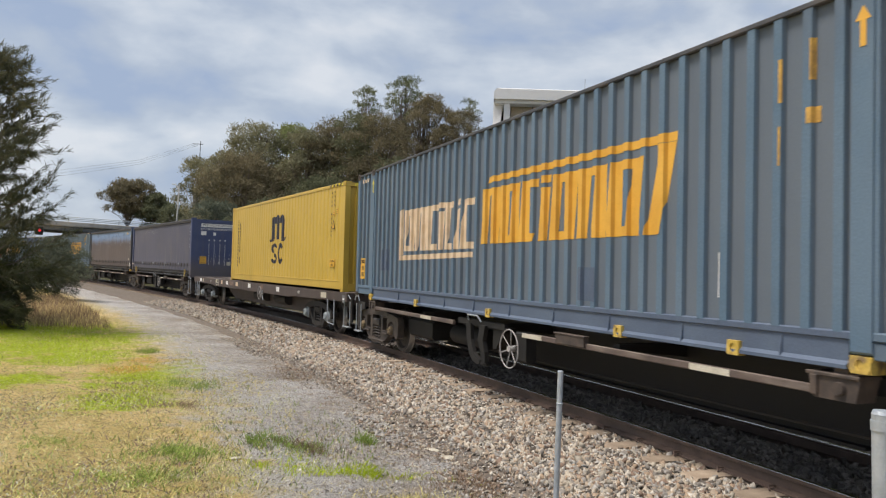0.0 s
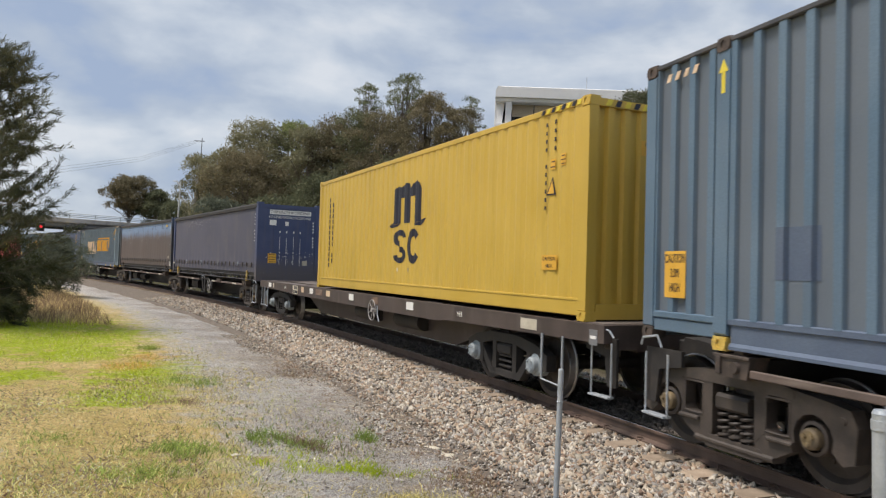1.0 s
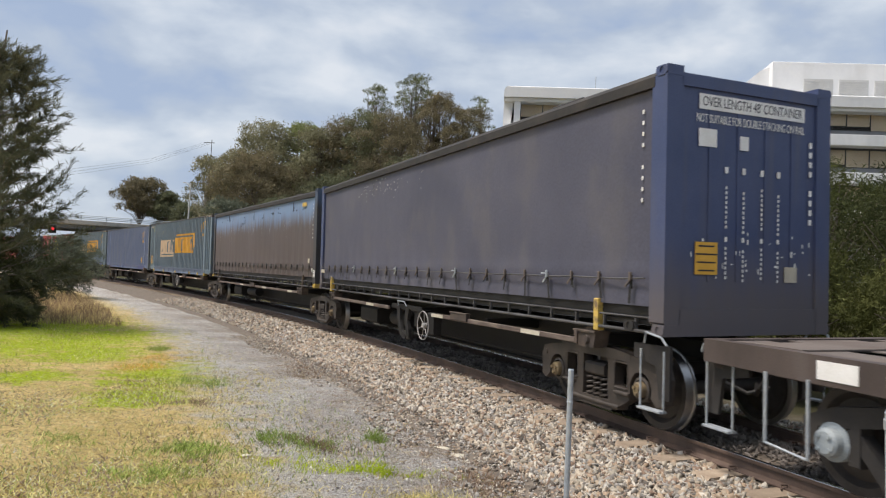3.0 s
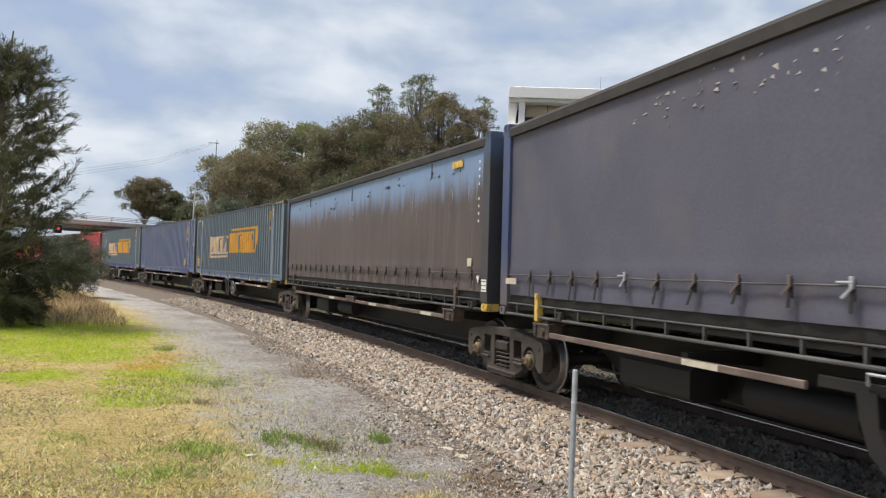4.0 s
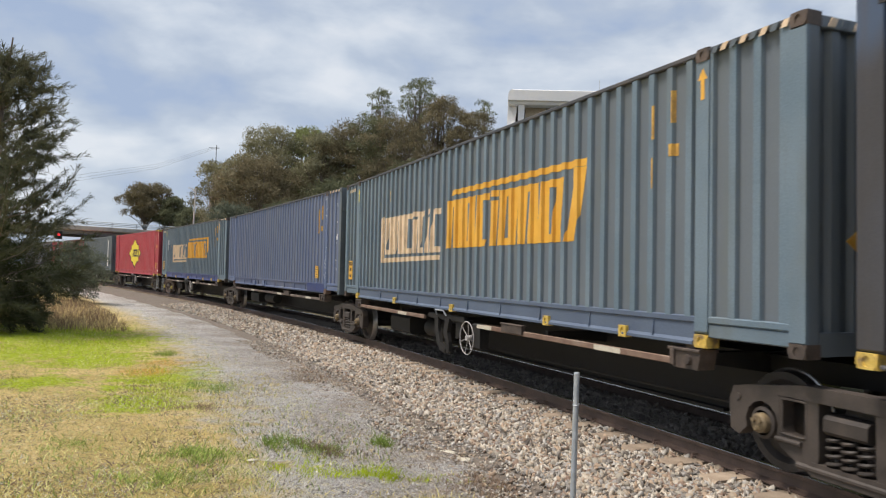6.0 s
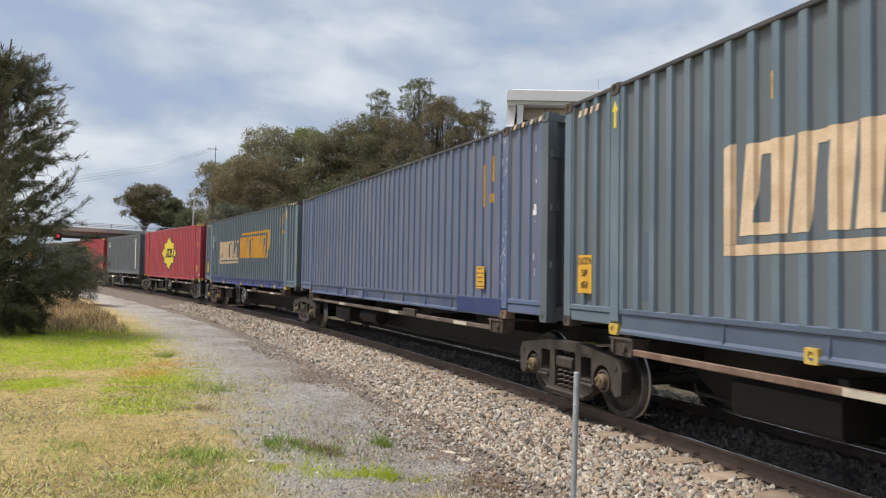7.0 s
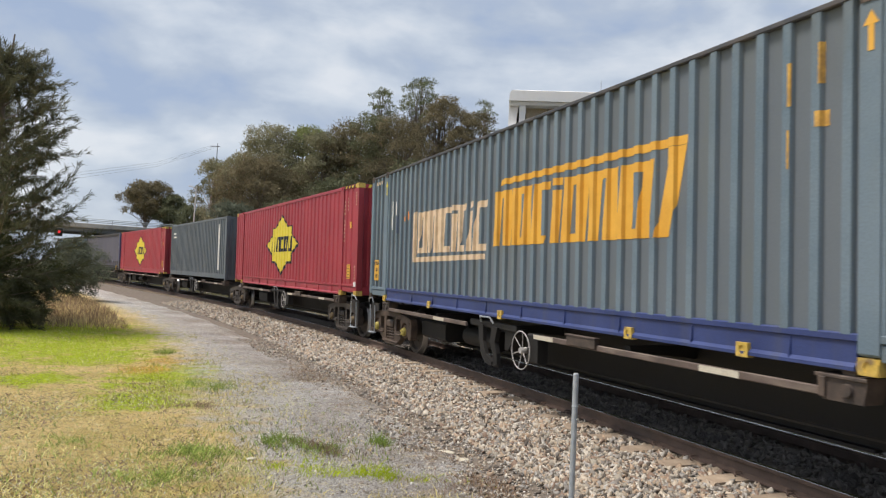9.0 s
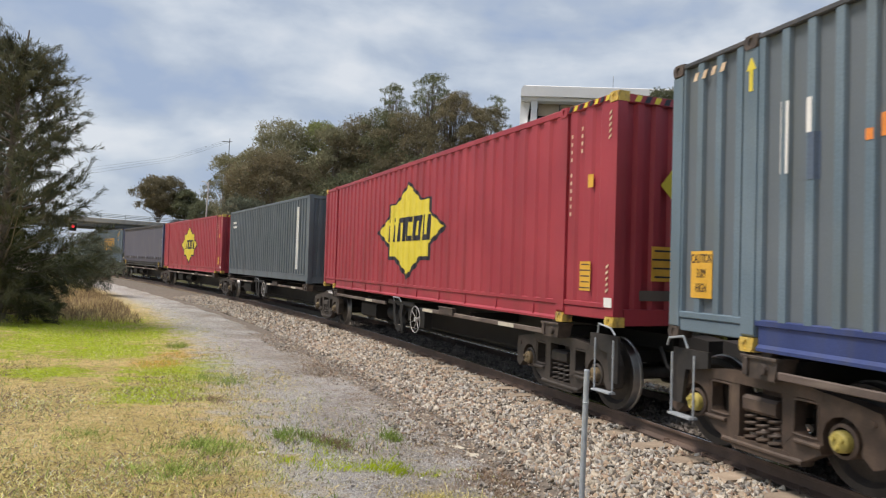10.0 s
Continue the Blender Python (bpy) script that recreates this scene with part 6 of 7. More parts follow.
idx = np.arange(GX.size).reshape(GX.shape)
faces = np.stack([idx[:-1, :-1], idx[:-1, 1:], idx[1:, 1:], idx[1:, :-1]], -1).reshape(-1, 4)
ground_mesh = fast_mesh("ground", np.stack([GX, GY, gz], -1).reshape(-1, 3), faces, attribute_ground("verge_earth_gravel_and_grass"), True)
for key, val in (("lat", np.clip(glat, -60, 60)), ("green", blob(GX, GY, GREEN)), ("orange", blob(GX, GY, ORANGE))):
    a = ground_mesh.attributes.new(key, "FLOAT", "POINT")
    a.data.foreach_set("value", val.astype(np.float32).ravel())
ground = tagged(new("ground", ground_mesh), "dry grass and gravel verge beside the railway line", "ground", kind="structure")

# ---------------------------------------------------------------- track
track = thing("railway_track", "curved standard gauge track with rusty rails on stone ballast", "railway track", kind="structure")
def sweep(prof, lat, u0, u1, du, material, name, label):
    """Draws a closed profile of (across, up) along the line."""
    us = np.arange(u0, u1 + du, du)
    k = len(prof)
    V = [on_track(float(u), lat + p[0], p[1]) for u in us for p in prof]
    F = [(i * k + j, i * k + (j + 1) % k, (i + 1) * k + (j + 1) % k, (i + 1) * k + j) for i in range(len(us) - 1) for j in range(k)]
    return part(name, MB().add(V, F), material, track, label)
RAIL = [(-0.075, -0.165), (0.075, -0.165), (0.075, -0.152), (0.012, -0.125), (0.010, -0.045), (0.035, -0.035), (0.036, -0.006), (0.028, -0.003), (-0.028, -0.003), (-0.036, -0.006), (-0.035, -0.035), (-0.010, -0.045), (-0.012, -0.125), (-0.075, -0.152)]
for lat in (0.7525, -0.7525):
    sweep(RAIL, lat, -12, 200, 0.5, "rail", "rail", "rusty rail")
    k = 1 if lat < 0 else -1
    sweep([(-0.027 * k, -0.004), (0.0366 * k, -0.014), (0.0368 * k, -0.010), (0.034 * k, -0.0045), (0.027 * k, -0.001), (0.02 * k, 0.0), (-0.024 * k, 0.0)], lat, -12, 200, 0.5, "shine", "rail_head", "polished running band")
sl = MB().prism_x([(-1.27, -0.36), (1.27, -0.36), (1.27, -0.20), (1.24, -0.165), (-1.24, -0.165), (-1.27, -0.20)], -0.125, 0.125).mesh("sleeper")
def laid(u):
    m = wagon_pose(-u, 0.5, -0.5)
    return m
rng = np.random.default_rng(9)
for k in range(200):
    u = -8 + k * 0.66
    ob = part("sleeper", sl, "sleeper", track)
    ob.matrix_basis = laid(u) @ pose(0, 0, float(rng.uniform(-0.006, 0.006)), 0, 0, float(rng.normal(0, 0.4)))
# fastenings on the near stretch
clip = MB()
for k in range(60):
    u = -6 + k * 0.66
    for lat in (0.7525, -0.7525):
        for side in (-1, 1):
            p = on_track(u, lat + side * 0.085, -0.15)
            clip.tube([p + Vector((0.05, -0.02, 0)), p + Vector((0.03, 0.03, 0.03)), p + Vector((-0.04, 0.02, 0.03)), p + Vector((-0.05, -0.03, 0.0))], 0.011, 5)
part("rail_clip", clip, "rail", track)["kind"] = "stuff"

# ballast bed: a sheet with loose stones on it
us = np.concatenate([np.arange(-12, 40, 0.25), np.arange(40, 200, 1.0)])
ls = np.array([-3.3, -2.9, -2.6, -1.9, -1.5, -0.9, -0.5, 0, 0.5, 0.9, 1.3, 1.5, 1.75, 2.0, 2.3, 2.6, 2.9, 3.3])
zs = np.array([-0.58, -0.50, -0.41, -0.22, -0.185, -0.165, -0.145, -0.145, -0.145, -0.20, -0.205, -0.21, -0.215, -0.245, -0.296, -0.330, -0.348, -0.43])
V = np.array([on_track(float(u), float(a), float(z) + float(rng.normal(0, 0.006))) for u in us for a, z in zip(ls, zs)])
k = len(ls)
i = (np.arange(len(us) - 1)[:, None] * k + np.arange(k - 1)).ravel()
# bed coloured dark to stand for the shade in gaps between stones
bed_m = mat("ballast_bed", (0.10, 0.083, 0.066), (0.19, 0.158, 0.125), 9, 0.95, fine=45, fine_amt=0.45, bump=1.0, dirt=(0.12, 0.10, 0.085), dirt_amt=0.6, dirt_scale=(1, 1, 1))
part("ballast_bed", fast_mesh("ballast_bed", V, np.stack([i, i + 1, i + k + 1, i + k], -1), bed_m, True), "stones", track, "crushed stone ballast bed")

STONE = np.array([(-1, -0.7, -0.6), (1, -0.8, -0.5), (0.9, 0.8, -0.6), (-0.8, 0.9, -0.5), (-0.7, -0.6, 0.6), (0.6, -0.7, 0.7), (0.8, 0.5, 0.5), (-0.6, 0.7, 0.7)])
STONE_F = np.array([(0, 3, 2, 1), (4, 5, 6, 7), (0, 1, 5, 4), (1, 2, 6, 5), (2, 3, 7, 6), (3, 0, 4, 7)])
def stones(n, u_rng, lat_rng, size, seed, name, material, skip_rails=True, sink=0.3):
    g = np.random.default_rng(seed)
    u = u_rng[0] + (u_rng[1] - u_rng[0]) * g.random(n) ** 1.6
    lat = g.uniform(*lat_rng, n)
    if skip_rails:
        keep = (np.abs(np.abs(lat) - 0.7525) > 0.09) & ~((((u + 8) / 0.66 + 0.5) % 1.0 > 0.27) & (((u + 8) / 0.66 + 0.5) % 1.0 < 0.73) & (lat > 0.8) & (lat < 1.3) & (g.random(n) < 0.96))
        u, lat = u[keep], lat[keep]
    n = len(u)
    z = np.interp(lat, ls, zs)
    P = np.array([on_track(float(a), float(b), float(c)) for a, b, c in zip(u, lat, z)])
    out = np.abs(lat) > 2.8
    P[out, 2] = np.maximum(P[out, 2], ground_z(P[out, 0], P[out, 1]))
    s = size * np.minimum(g.lognormal(0, 0.32, n), 1.7)
    A = g.normal(size=(n, 3)); A /= np.linalg.norm(A, axis=1)[:, None]
    B = np.cross(A, g.normal(size=(n, 3))); B /= np.linalg.norm(B, axis=1)[:, None]
    C = np.cross(A, B)
    base = STONE[None] * (1 + g.normal(0, 0.3, (n, 8, 3))) * np.array([1.15, 0.8, 0.38])
    V = (base[:, :, :1] * A[:, None] + base[:, :, 1:2] * B[:, None] + base[:, :, 2:] * C[:, None]) * s[:, None, None] + P[:, None]
    V[:, :, 2] += (s * sink)[:, None]
    F = (np.arange(n)[:, None, None] * 8 + STONE_F[None]).reshape(-1, 4)
    ob = part(name, fast_mesh(name, V.reshape(-1, 3), F, M[material]), material, track)
    ob["kind"] = "stuff"
    return ob
stones(40000, (-3, 15), (0.86, 2.62), 0.0285, 21, "ballast_stones", "stones")
stones(15000, (11, 38), (0.9, 2.7), 0.034, 22, "ballast_stones", "stones")
stones(9000, (-3, 18), (2.5, 3.5), 0.017, 23, "scattered_stones", "stones")
stones(9000, (-4, 14), (2.7, 5.4), 0.0095, 26, "path_gravel", "gravel_bits", sink=0.5)
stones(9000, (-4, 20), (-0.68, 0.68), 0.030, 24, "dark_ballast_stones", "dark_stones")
stones(6000, (-5, 20), (-2.8, -0.86), 0.032, 25, "far_ballast_stones", "stones")

def loose_stone(x, y, r, material, label, seed, flat=0.5):
    g = np.random.default_rng(seed)
    bm = bmesh.new()
    bmesh.ops.create_icosphere(bm, subdivisions=2, radius=1)
    for v in bm.verts:
        v.co *= 1 + 0.25 * noise.noise(v.co * 1.3 + Vector((seed, 0, 0)))
        v.co = Vector((v.co.x * r, v.co.y * r * 0.7, v.co.z * r * flat))
    me = bpy.data.meshes.new("stone"); bm.to_mesh(me); bm.free()
    me.materials.append(M[material])
    ob = new("stone", me)
    ob.matrix_basis = pose(x, y, float(ground_z(x, y)) + r * flat * 0.45, 0, 0, float(g.uniform(0, 360)))
    return tagged(ob, label, "stone")
loose_stone(1.50, 7.20, 0.055, "red_stone", "broken red brick fragment lying on the ballast", 1, 0.8)
for j, (x, y, r) in enumerate(((-0.02, 8.75, 0.11), (0.16, 8.45, 0.12), (0.0, 9.2, 0.09), (0.24, 8.2, 0.07), (0.10, 8.6, 0.06), (-0.12, 8.95, 0.05), (-2.1, 7.9, 0.06))):
    loose_stone(x, y, r, "board", "pale flat stone half sunk in the gravel", 10 + j, 0.22)

# ---------------------------------------------------------------- grass
def blades(name, label, pts, height, width, material, seed, lean=0.5):
    g = np.random.default_rng(seed)
    n = len(pts)
    h = height * g.lognormal(0, 0.35, n)
    a = g.uniform(0, 6.283, n); b = g.uniform(0, 6.283, n)
    side = np.stack([np.cos(a), np.sin(a), np.zeros(n)], -1) * width
    tip = np.stack([np.cos(b) * lean * h, np.sin(b) * lean * h, h * g.uniform(0.6, 1.0, n)], -1)
    base = np.column_stack([pts, ground_z(pts[:, 0], pts[:, 1]) - 0.01])
    mid = base + tip * np.array([0.35, 0.35, 0.62])
    V = np.stack([base - side, base + side, mid + side * 0.8, mid - side * 0.8, base + tip], 1)
    i = np.arange(n)[:, None] * 5
    F = np.concatenate([i + np.array([[0, 1, 2]]), i + np.array([[0, 2, 3]]), i + np.array([[3, 2, 4]])])
    ob = new(name, fast_mesh(name, V.reshape(-1, 3), F, LEAF[material]))
    return tagged(ob, label, "grass", kind="stuff")

def scatter(n, seed, x0, x1, y0, y1, lat0, power=1.6):
    g = np.random.default_rng(seed)
    y = y0 + (y1 - y0) * g.random(n) ** power
    x = g.uniform(-0.72, 0.25, n) * y
    u, lat = track_uv(x, y)
    keep = (lat + 1.2 * np.sin(x * 1.7 + y) * 0.5 > lat0) & (x > x0) & (x < x1)
    return np.column_stack([x, y])[keep]
blades("dry_grass", "short dry straw-coloured grass on the verge", scatter(62000, 31, -30, 3, 5, 34, 4.6), 0.055, 0.0045, "dry", 41, 1.1)
p = scatter(50000, 32, -30, 3, 5, 34, 5.2)
gsel = blob(p[:, 0], p[:, 1], GREEN) > np.random.default_rng(3).uniform(0.25, 0.8, len(p))
blades("green_grass", "bright green patches of fresh grass", p[gsel], 0.07, 0.005, "green", 42, 0.7)
p = scatter(9000, 33, -30, 3, 5, 30, 4.2)
blades("dark_grass", "thin darker grass among the straw", p, 0.07, 0.005, "tuft", 43, 0.6)

def tuft(x, y, rx, ry, n, h, material, label, seed):
    g = np.random.default_rng(seed)
    r = g.normal(size=(n, 2)) * np.array([rx, ry]) * 0.5
    tr = g.normal(0, 1, (max(6, n // 22), 2)) * np.array([rx, ry]) * 0.5
    r = tr[g.integers(0, len(tr), n)] * g.lognormal(0, 0.25, (n, 1)) + g.normal(0, 0.05, (n, 2))
    ob = blades("grass_tuft", label, r + np.array([[x, y]]), h, 0.0042, material, seed + 1, 0.9)
    return ob
T_G, T_W = "low dark green grass tuft on the gravel", "dry brown weed stalks on the gravel"
for j, (x, y, rx, ry, n, h, m_, lab) in enumerate((
        (-1.95, 8.85, 0.26, 0.30, 420, 0.075, "tuft", T_G), (-1.40, 8.55, 0.45, 0.35, 420, 0.07, "weed", T_W), (-1.45, 8.5, 0.4, 0.3, 350, 0.06, "tuft", T_G), (-0.82, 8.95, 0.12, 0.16, 220, 0.09, "tuft", T_G),
        (-0.6, 7.55, 0.6, 0.26, 800, 0.055, "green", "fresh green grass strip across the gravel"), (-1.5, 7.7, 0.5, 0.30, 250, 0.05, "green", "fresh green grass strip across the gravel"),
        (-2.75, 7.95, 0.48, 0.34, 800, 0.08, "tuft", T_G), (-2.75, 6.95, 0.6, 0.4, 800, 0.065, "tuft", T_G), (-4.15, 7.95, 0.3, 0.25, 350, 0.08, "tuft", T_G),
        (0.55, 9.9, 0.28, 0.2, 420, 0.08, "weed", T_W), (0.45, 7.4, 0.55, 0.45, 1300, 0.06, "weed", T_W), (-0.1, 6.6, 0.4, 0.3, 700, 0.06, "dry", "straw-coloured grass tuft on the gravel"),
        (-4.2, 12.4, 0.5, 0.5, 500, 0.08, "tuft", T_G), (-6.6, 16.9, 0.25, 0.25, 250, 0.12, "tuft", T_G), (-3.6, 10.6, 0.4, 0.3, 350, 0.06, "weed", T_W))):
    tuft(x, y, rx, ry, n, h, m_, lab, 60 + j)
p = scatter(16000, 35, -12, 3, 5, 16, 3.0)
blades("straw_litter", "flat dry straw litter over the gravel edge", p, 0.03, 0.004, "dry", 44, 2.2)
p = scatter(34000, 36, -12, 3, 5, 13, 5.3, 1.2)
blades("bark_litter", "dark scraps of bark and dead leaves in the grass", p[::2], 0.034, 0.010, "weed", 45, 2.0)
blades("pale_litter", "pale dry chips lying in the grass", p[1::2] + 0.03, 0.020, 0.006, "chip", 46, 2.0)
# dry brown weeds between the path and the ballast
gw = np.random.default_rng(91)
wu, wl_ = -3 + 17 * gw.random(15000) ** 1.3, gw.normal(3.25, 0.33, 15000)
patchy = np.sin(wu * 1.9 + 0.6) + np.sin(wu * 0.73 + wl_ * 2.1) + gw.normal(0, 0.5, 15000) > 0.1
p = np.array([tuple(on_track(float(a), float(b)))[:2] for a, b in zip(wu[patchy], wl_[patchy])])
blades("brown_weeds", "low brown dead weeds along the foot of the ballast", p, 0.05, 0.0035, "weed", 47, 1.1)
# long pale grass below the bush
g = np.random.default_rng(77)
p = np.column_stack([g.uniform(-22, -8.5, 26000), g.uniform(22, 40, 26000)])
pu, pl = track_uv(p[:, 0], p[:, 1])
p = p[(pl > 6.3) & (pl < 13.5) & (p[:, 1] > 20.5 - 0.25 * (p[:, 0] + 8))]
blades("long_dry_grass", "long pale dry grass below the bush", p[::2], 0.26, 0.009, "hay", 78, 0.5)
blades("long_brown_grass", "long brown seed stalks below the bush", p[::2] + 0.1, 0.30, 0.008, "weed", 79, 0.4)

# ---------------------------------------------------------------- fence posts
def fence_post(x, y, top, r, label, cap=False, rx=0.0, ry=0.0):
    root = thing("fence_post", label, "post", "galvanised fence posts")
    z0 = float(ground_z(x, y)) - 0.05
    root.matrix_basis = pose(x, y, z0, rx, ry)
    h = top - z0
    part("pipe", MB().tube([(0, 0, 0), (0, 0, h * 0.5), (0, 0, h - 0.01)], r, 20), "galv", root, "", True)
    c = MB(); c.tube([(0, 0, h - 0.012), (0, 0, h)], r * 1.04, 20, r * 0.85)
    part("cap", c, "galv", root, "", True)
    if cap:
        c = MB(); c.tube([(0, 0, h - 0.06), (0, 0, h - 0.03)], r * 1.12, 20)
        c.tube([(0.0, -r * 0.5, h - 0.09), (0.03, -r * 1.5, h - 0.11), (0.06, -r * 1.2, h - 0.10)], 0.007, 6)
        part("clamp", c, "galv", root, "pressed steel clamp near the top", True)
    else:
        part("tie_wire", MB().tube([(r * 1.1 * math.cos(k * 0.7), r * 1.1 * math.sin(k * 0.7), h - 0.28 + 0.001 * k) for k in range(12)], 0.004, 5), "galv", root)
    return root
fence_post(1.05, 6.21, 0.88, 0.024, "slim galvanised steel post beside the ballast", ry=-0.4)
fence_post(1.412, 2.235, 1.27, 0.029, "thicker galvanised steel post with a clamp", cap=True, ry=-2.0)

# ---------------------------------------------------------------- trees
def clump_leaves(clumps, n, size, seed, droop=0.0, thin=0.55):
    """Leaf blades spread through a crown made of uneven clumps: (x, y, z, rx, ry, rz)."""
    g = np.random.default_rng(seed)
    c = np.array(clumps, float)
    vol = (c[:, 3] * c[:, 4] * c[:, 5]) ** (2 / 3)
    which = g.choice(len(c), n, p=vol / vol.sum())
    d = g.normal(size=(n, 3)); d /= np.linalg.norm(d, axis=1)[:, None]
    # sprays inside each clump make gaps and an uneven outline
    nsp = 44
    sd = g.normal(size=(len(c), nsp, 3)); sd[:, :, 2] = np.abs(sd[:, :, 2] + 0.25) - 0.25; sd /= np.linalg.norm(sd, axis=2)[:, :, None]
    sr = g.uniform(0.35, 1.0, (len(c), nsp, 1)) ** 0.5
    k = g.integers(0, nsp, n)
    local = sd[which, k] * sr[which, k] + d * (0.36 * g.random((n, 1)) ** 0.6)
    P = c[which, :3] + local * c[which, 3:]
    A = g.normal(size=(n, 3)); A[:, 2] -= droop
    A /= np.linalg.norm(A, axis=1)[:, None]
    B = np.cross(A, g.normal(size=(n, 3))); B /= np.linalg.norm(B, axis=1)[:, None]
    s = size * g.lognormal(0, 0.3, n)[:, None]
    V = np.stack([P - A * s, P + B * s * thin * 0.5, P + A * s, P - B * s * thin * 0.5], 1)
    F = np.arange(n * 4).reshape(-1, 4)
    return V.reshape(-1, 3), F

def tree(name, label, x, y, clumps, n, size, leaf, bark="bark", seed=1, trunk=0.25, droop=0.0, thin=0.55, category="tree", group=""):
    """Trunk, limbs that reach into each clump, and a crown."""
    g = np.random.default_rng(seed)
    root = thing(name, label, category, group)
    z0 = float(ground_z(x, y)) - 0.1
    root.matrix_basis = pose(x, y, z0)
    cl = [(a, b, c - z0, d, e, f) for a, b, c, d, e, f in clumps]
    top = max(c[2] for c in cl)
    low = min(c[2] - c[5] for c in cl)
    t = MB()
    fork = max(0.6, low * 0.8)
    t.tube([(0, 0, 0), (0.05, 0.02, fork * 0.5), (0.0, 0.05, fork), (0.1, 0, (fork + top) / 2), (0.0, 0.0, top)], trunk, 8, trunk * 0.25)
    for a, b, c, d, e, f in cl:
        s0 = fork + (c - fork) * 0.3
        for q in range(2):
            ex, ey, ez = a + d * float(g.uniform(-0.6, 0.6)), b + e * float(g.uniform(-0.6, 0.6)), c + f * float(g.uniform(-0.3, 0.6))
            m1 = (a * 0.45 + float(g.normal(0, 0.2)), b * 0.45 + float(g.normal(0, 0.2)), s0 + (ez - s0) * 0.6)
            t.tube([(0, 0, min(s0, top * 0.8)), m1, (ex, ey, ez)], trunk * 0.4, 6, trunk * 0.08)
    part("trunk", t, bark, root, "", True)
    V, F = clump_leaves(cl, n, size, seed + 100, droop, thin)
    part("crown", fast_mesh("crown", V, F, LEAF[leaf]), LEAF[leaf], root)
    return root

def crown(w, h, zc, k, seed, r=0.42, flat=0.75):
    """Clumps spread through an egg of half-width w and half-height h round height zc."""
    g = np.random.default_rng(seed)
    out = []
    for i in range(k):
        cz = 1 - 2 * (i + 0.5) / k
        a = i * 2.39996 + float(g.normal(0, 0.3))
        q = g.uniform(0.55, 0.8) if i % 4 else g.uniform(0.1, 0.4)
        ring = math.sqrt(1 - cz * cz)
        rr = w * r * g.uniform(0.75, 1.25)
        out.append((math.cos(a) * ring * w * q, math.sin(a) * ring * w * q, zc + cz * h * max(q, 0.6), rr, rr, rr * flat))
    return out

GUM = "gum tree with olive foliage behind the railway"
def far_tree(px, d, z_top, w, h, leaf, n, seed, size=0.13, k=14, label=GUM, bark="bark", thin=0.55, r=0.42, droop=0.0):
    """px: sideways slope from the camera (x over y); d: distance."""
    y = d / math.hypot(1, px); x = px * y
    tree("tree", label, x, y, crown(w, h, z_top - h, round(k * 1.15), seed, r * 0.92), round(n * 1.5), size * 0.74, leaf, bark, seed, 0.09 if leaf == "wispy" else 0.22, droop, thin, group="trees behind the line")
slope = lambda px: (px - 784) / 1298.4
SHE, FEATHER = "tall wispy she-oak above the other trees", "feathery brown-green she-oak behind the line"
far_tree(slope(345), 62, 11.6, 2.5, 4.6, "gum", 9180, 201, bark="pale_bark", k=16, label="pale-limbed gum tree with gaps in its crown")
far_tree(slope(392), 58, 11.6, 2.9, 4.6, "gum", 15300, 202, k=20)
far_tree(slope(450), 60, 14.2, 3.4, 4.6, "gum", 16320, 203, k=22)
far_tree(slope(432), 54, 10.9, 3.4, 4.6, "brown", 17340, 204, k=22)
far_tree(slope(505), 62, 15.3, 2.7, 5.2, "gum_light", 16320, 205, k=20, label="fresh green rounded gum tree behind the line")
far_tree(slope(540), 55, 13.2, 2.7, 5.0, "gum", 15300, 206, k=20)
far_tree(slope(585), 56, 14.4, 3.3, 5.4, "brown", 20400, 207, size=0.12, k=24)
far_tree(slope(628), 54, 14.2, 3.2, 5.4, "gum_dark", 20400, 208, size=0.12, k=24)
far_tree(slope(560), 48, 8.6, 3.2, 4.0, "gum_dark", 14280, 209, k=20)
far_tree(slope(634), 60, 17.9, 1.7, 2.9, "wispy", 3300, 210, 0.15, 30, SHE, thin=0.22, r=0.24)
far_tree(slope(703), 60, 19.4, 2.1, 4.2, "wispy", 6800, 211, 0.15, 44, SHE, thin=0.24, r=0.24)
far_tree(slope(738), 54, 16.9, 2.7, 6.0, "brown", 22000, 212, 0.15, 26, FEATHER, thin=0.26, r=0.40)
far_tree(slope(664), 52, 14.2, 3.2, 5.2, "brown", 21000, 222, 0.14, 24, FEATHER, thin=0.3, r=0.42)
far_tree(slope(790), 52, 15.4, 2.4, 5.4, "brown", 18000, 213, 0.15, 22, FEATHER, thin=0.26, r=0.40)
far_tree(slope(820), 56, 17.2, 1.5, 4.6, "wispy", 3600, 214, 0.14, 30, "thin bare-topped she-oak beside the office", thin=0.16, r=0.26)
far_tree(slope(872), 50, 13.3, 2.4, 5.4, "brown", 13260, 215, 0.160, 16, FEATHER, thin=0.25)
far_tree(slope(720), 46, 9.6, 3.2, 4.2, "gum_dark", 13260, 216, k=20)
far_tree(slope(800), 44, 10.2, 3.0, 4.6, "gum_dark", 12240, 223, k=18)
far_tree(slope(385), 50, 6.6, 2.4, 3.2, "bush", 10200, 217, k=16, label="low bushy tree beside the line")
far_tree(slope(470), 42, 6.2, 2.6, 3.0, "gum_dark", 10200, 218, k=16, label="low bushy tree beside the line")
tree("tree", "broad dark gum tree beyond the road bridge", -42.0, 97.3, crown(4.3, 3.0, 10.1, 30, 226, 0.29, 0.75), 20000, 0.14, "brown", "bark", 219, 0.14, group="trees behind the line")
far_tree(slope(270), 104, 11.4, 2.6, 3.0, "gum_dark", 8160, 220, 0.208, 14, "dark gum tree beyond the road bridge")
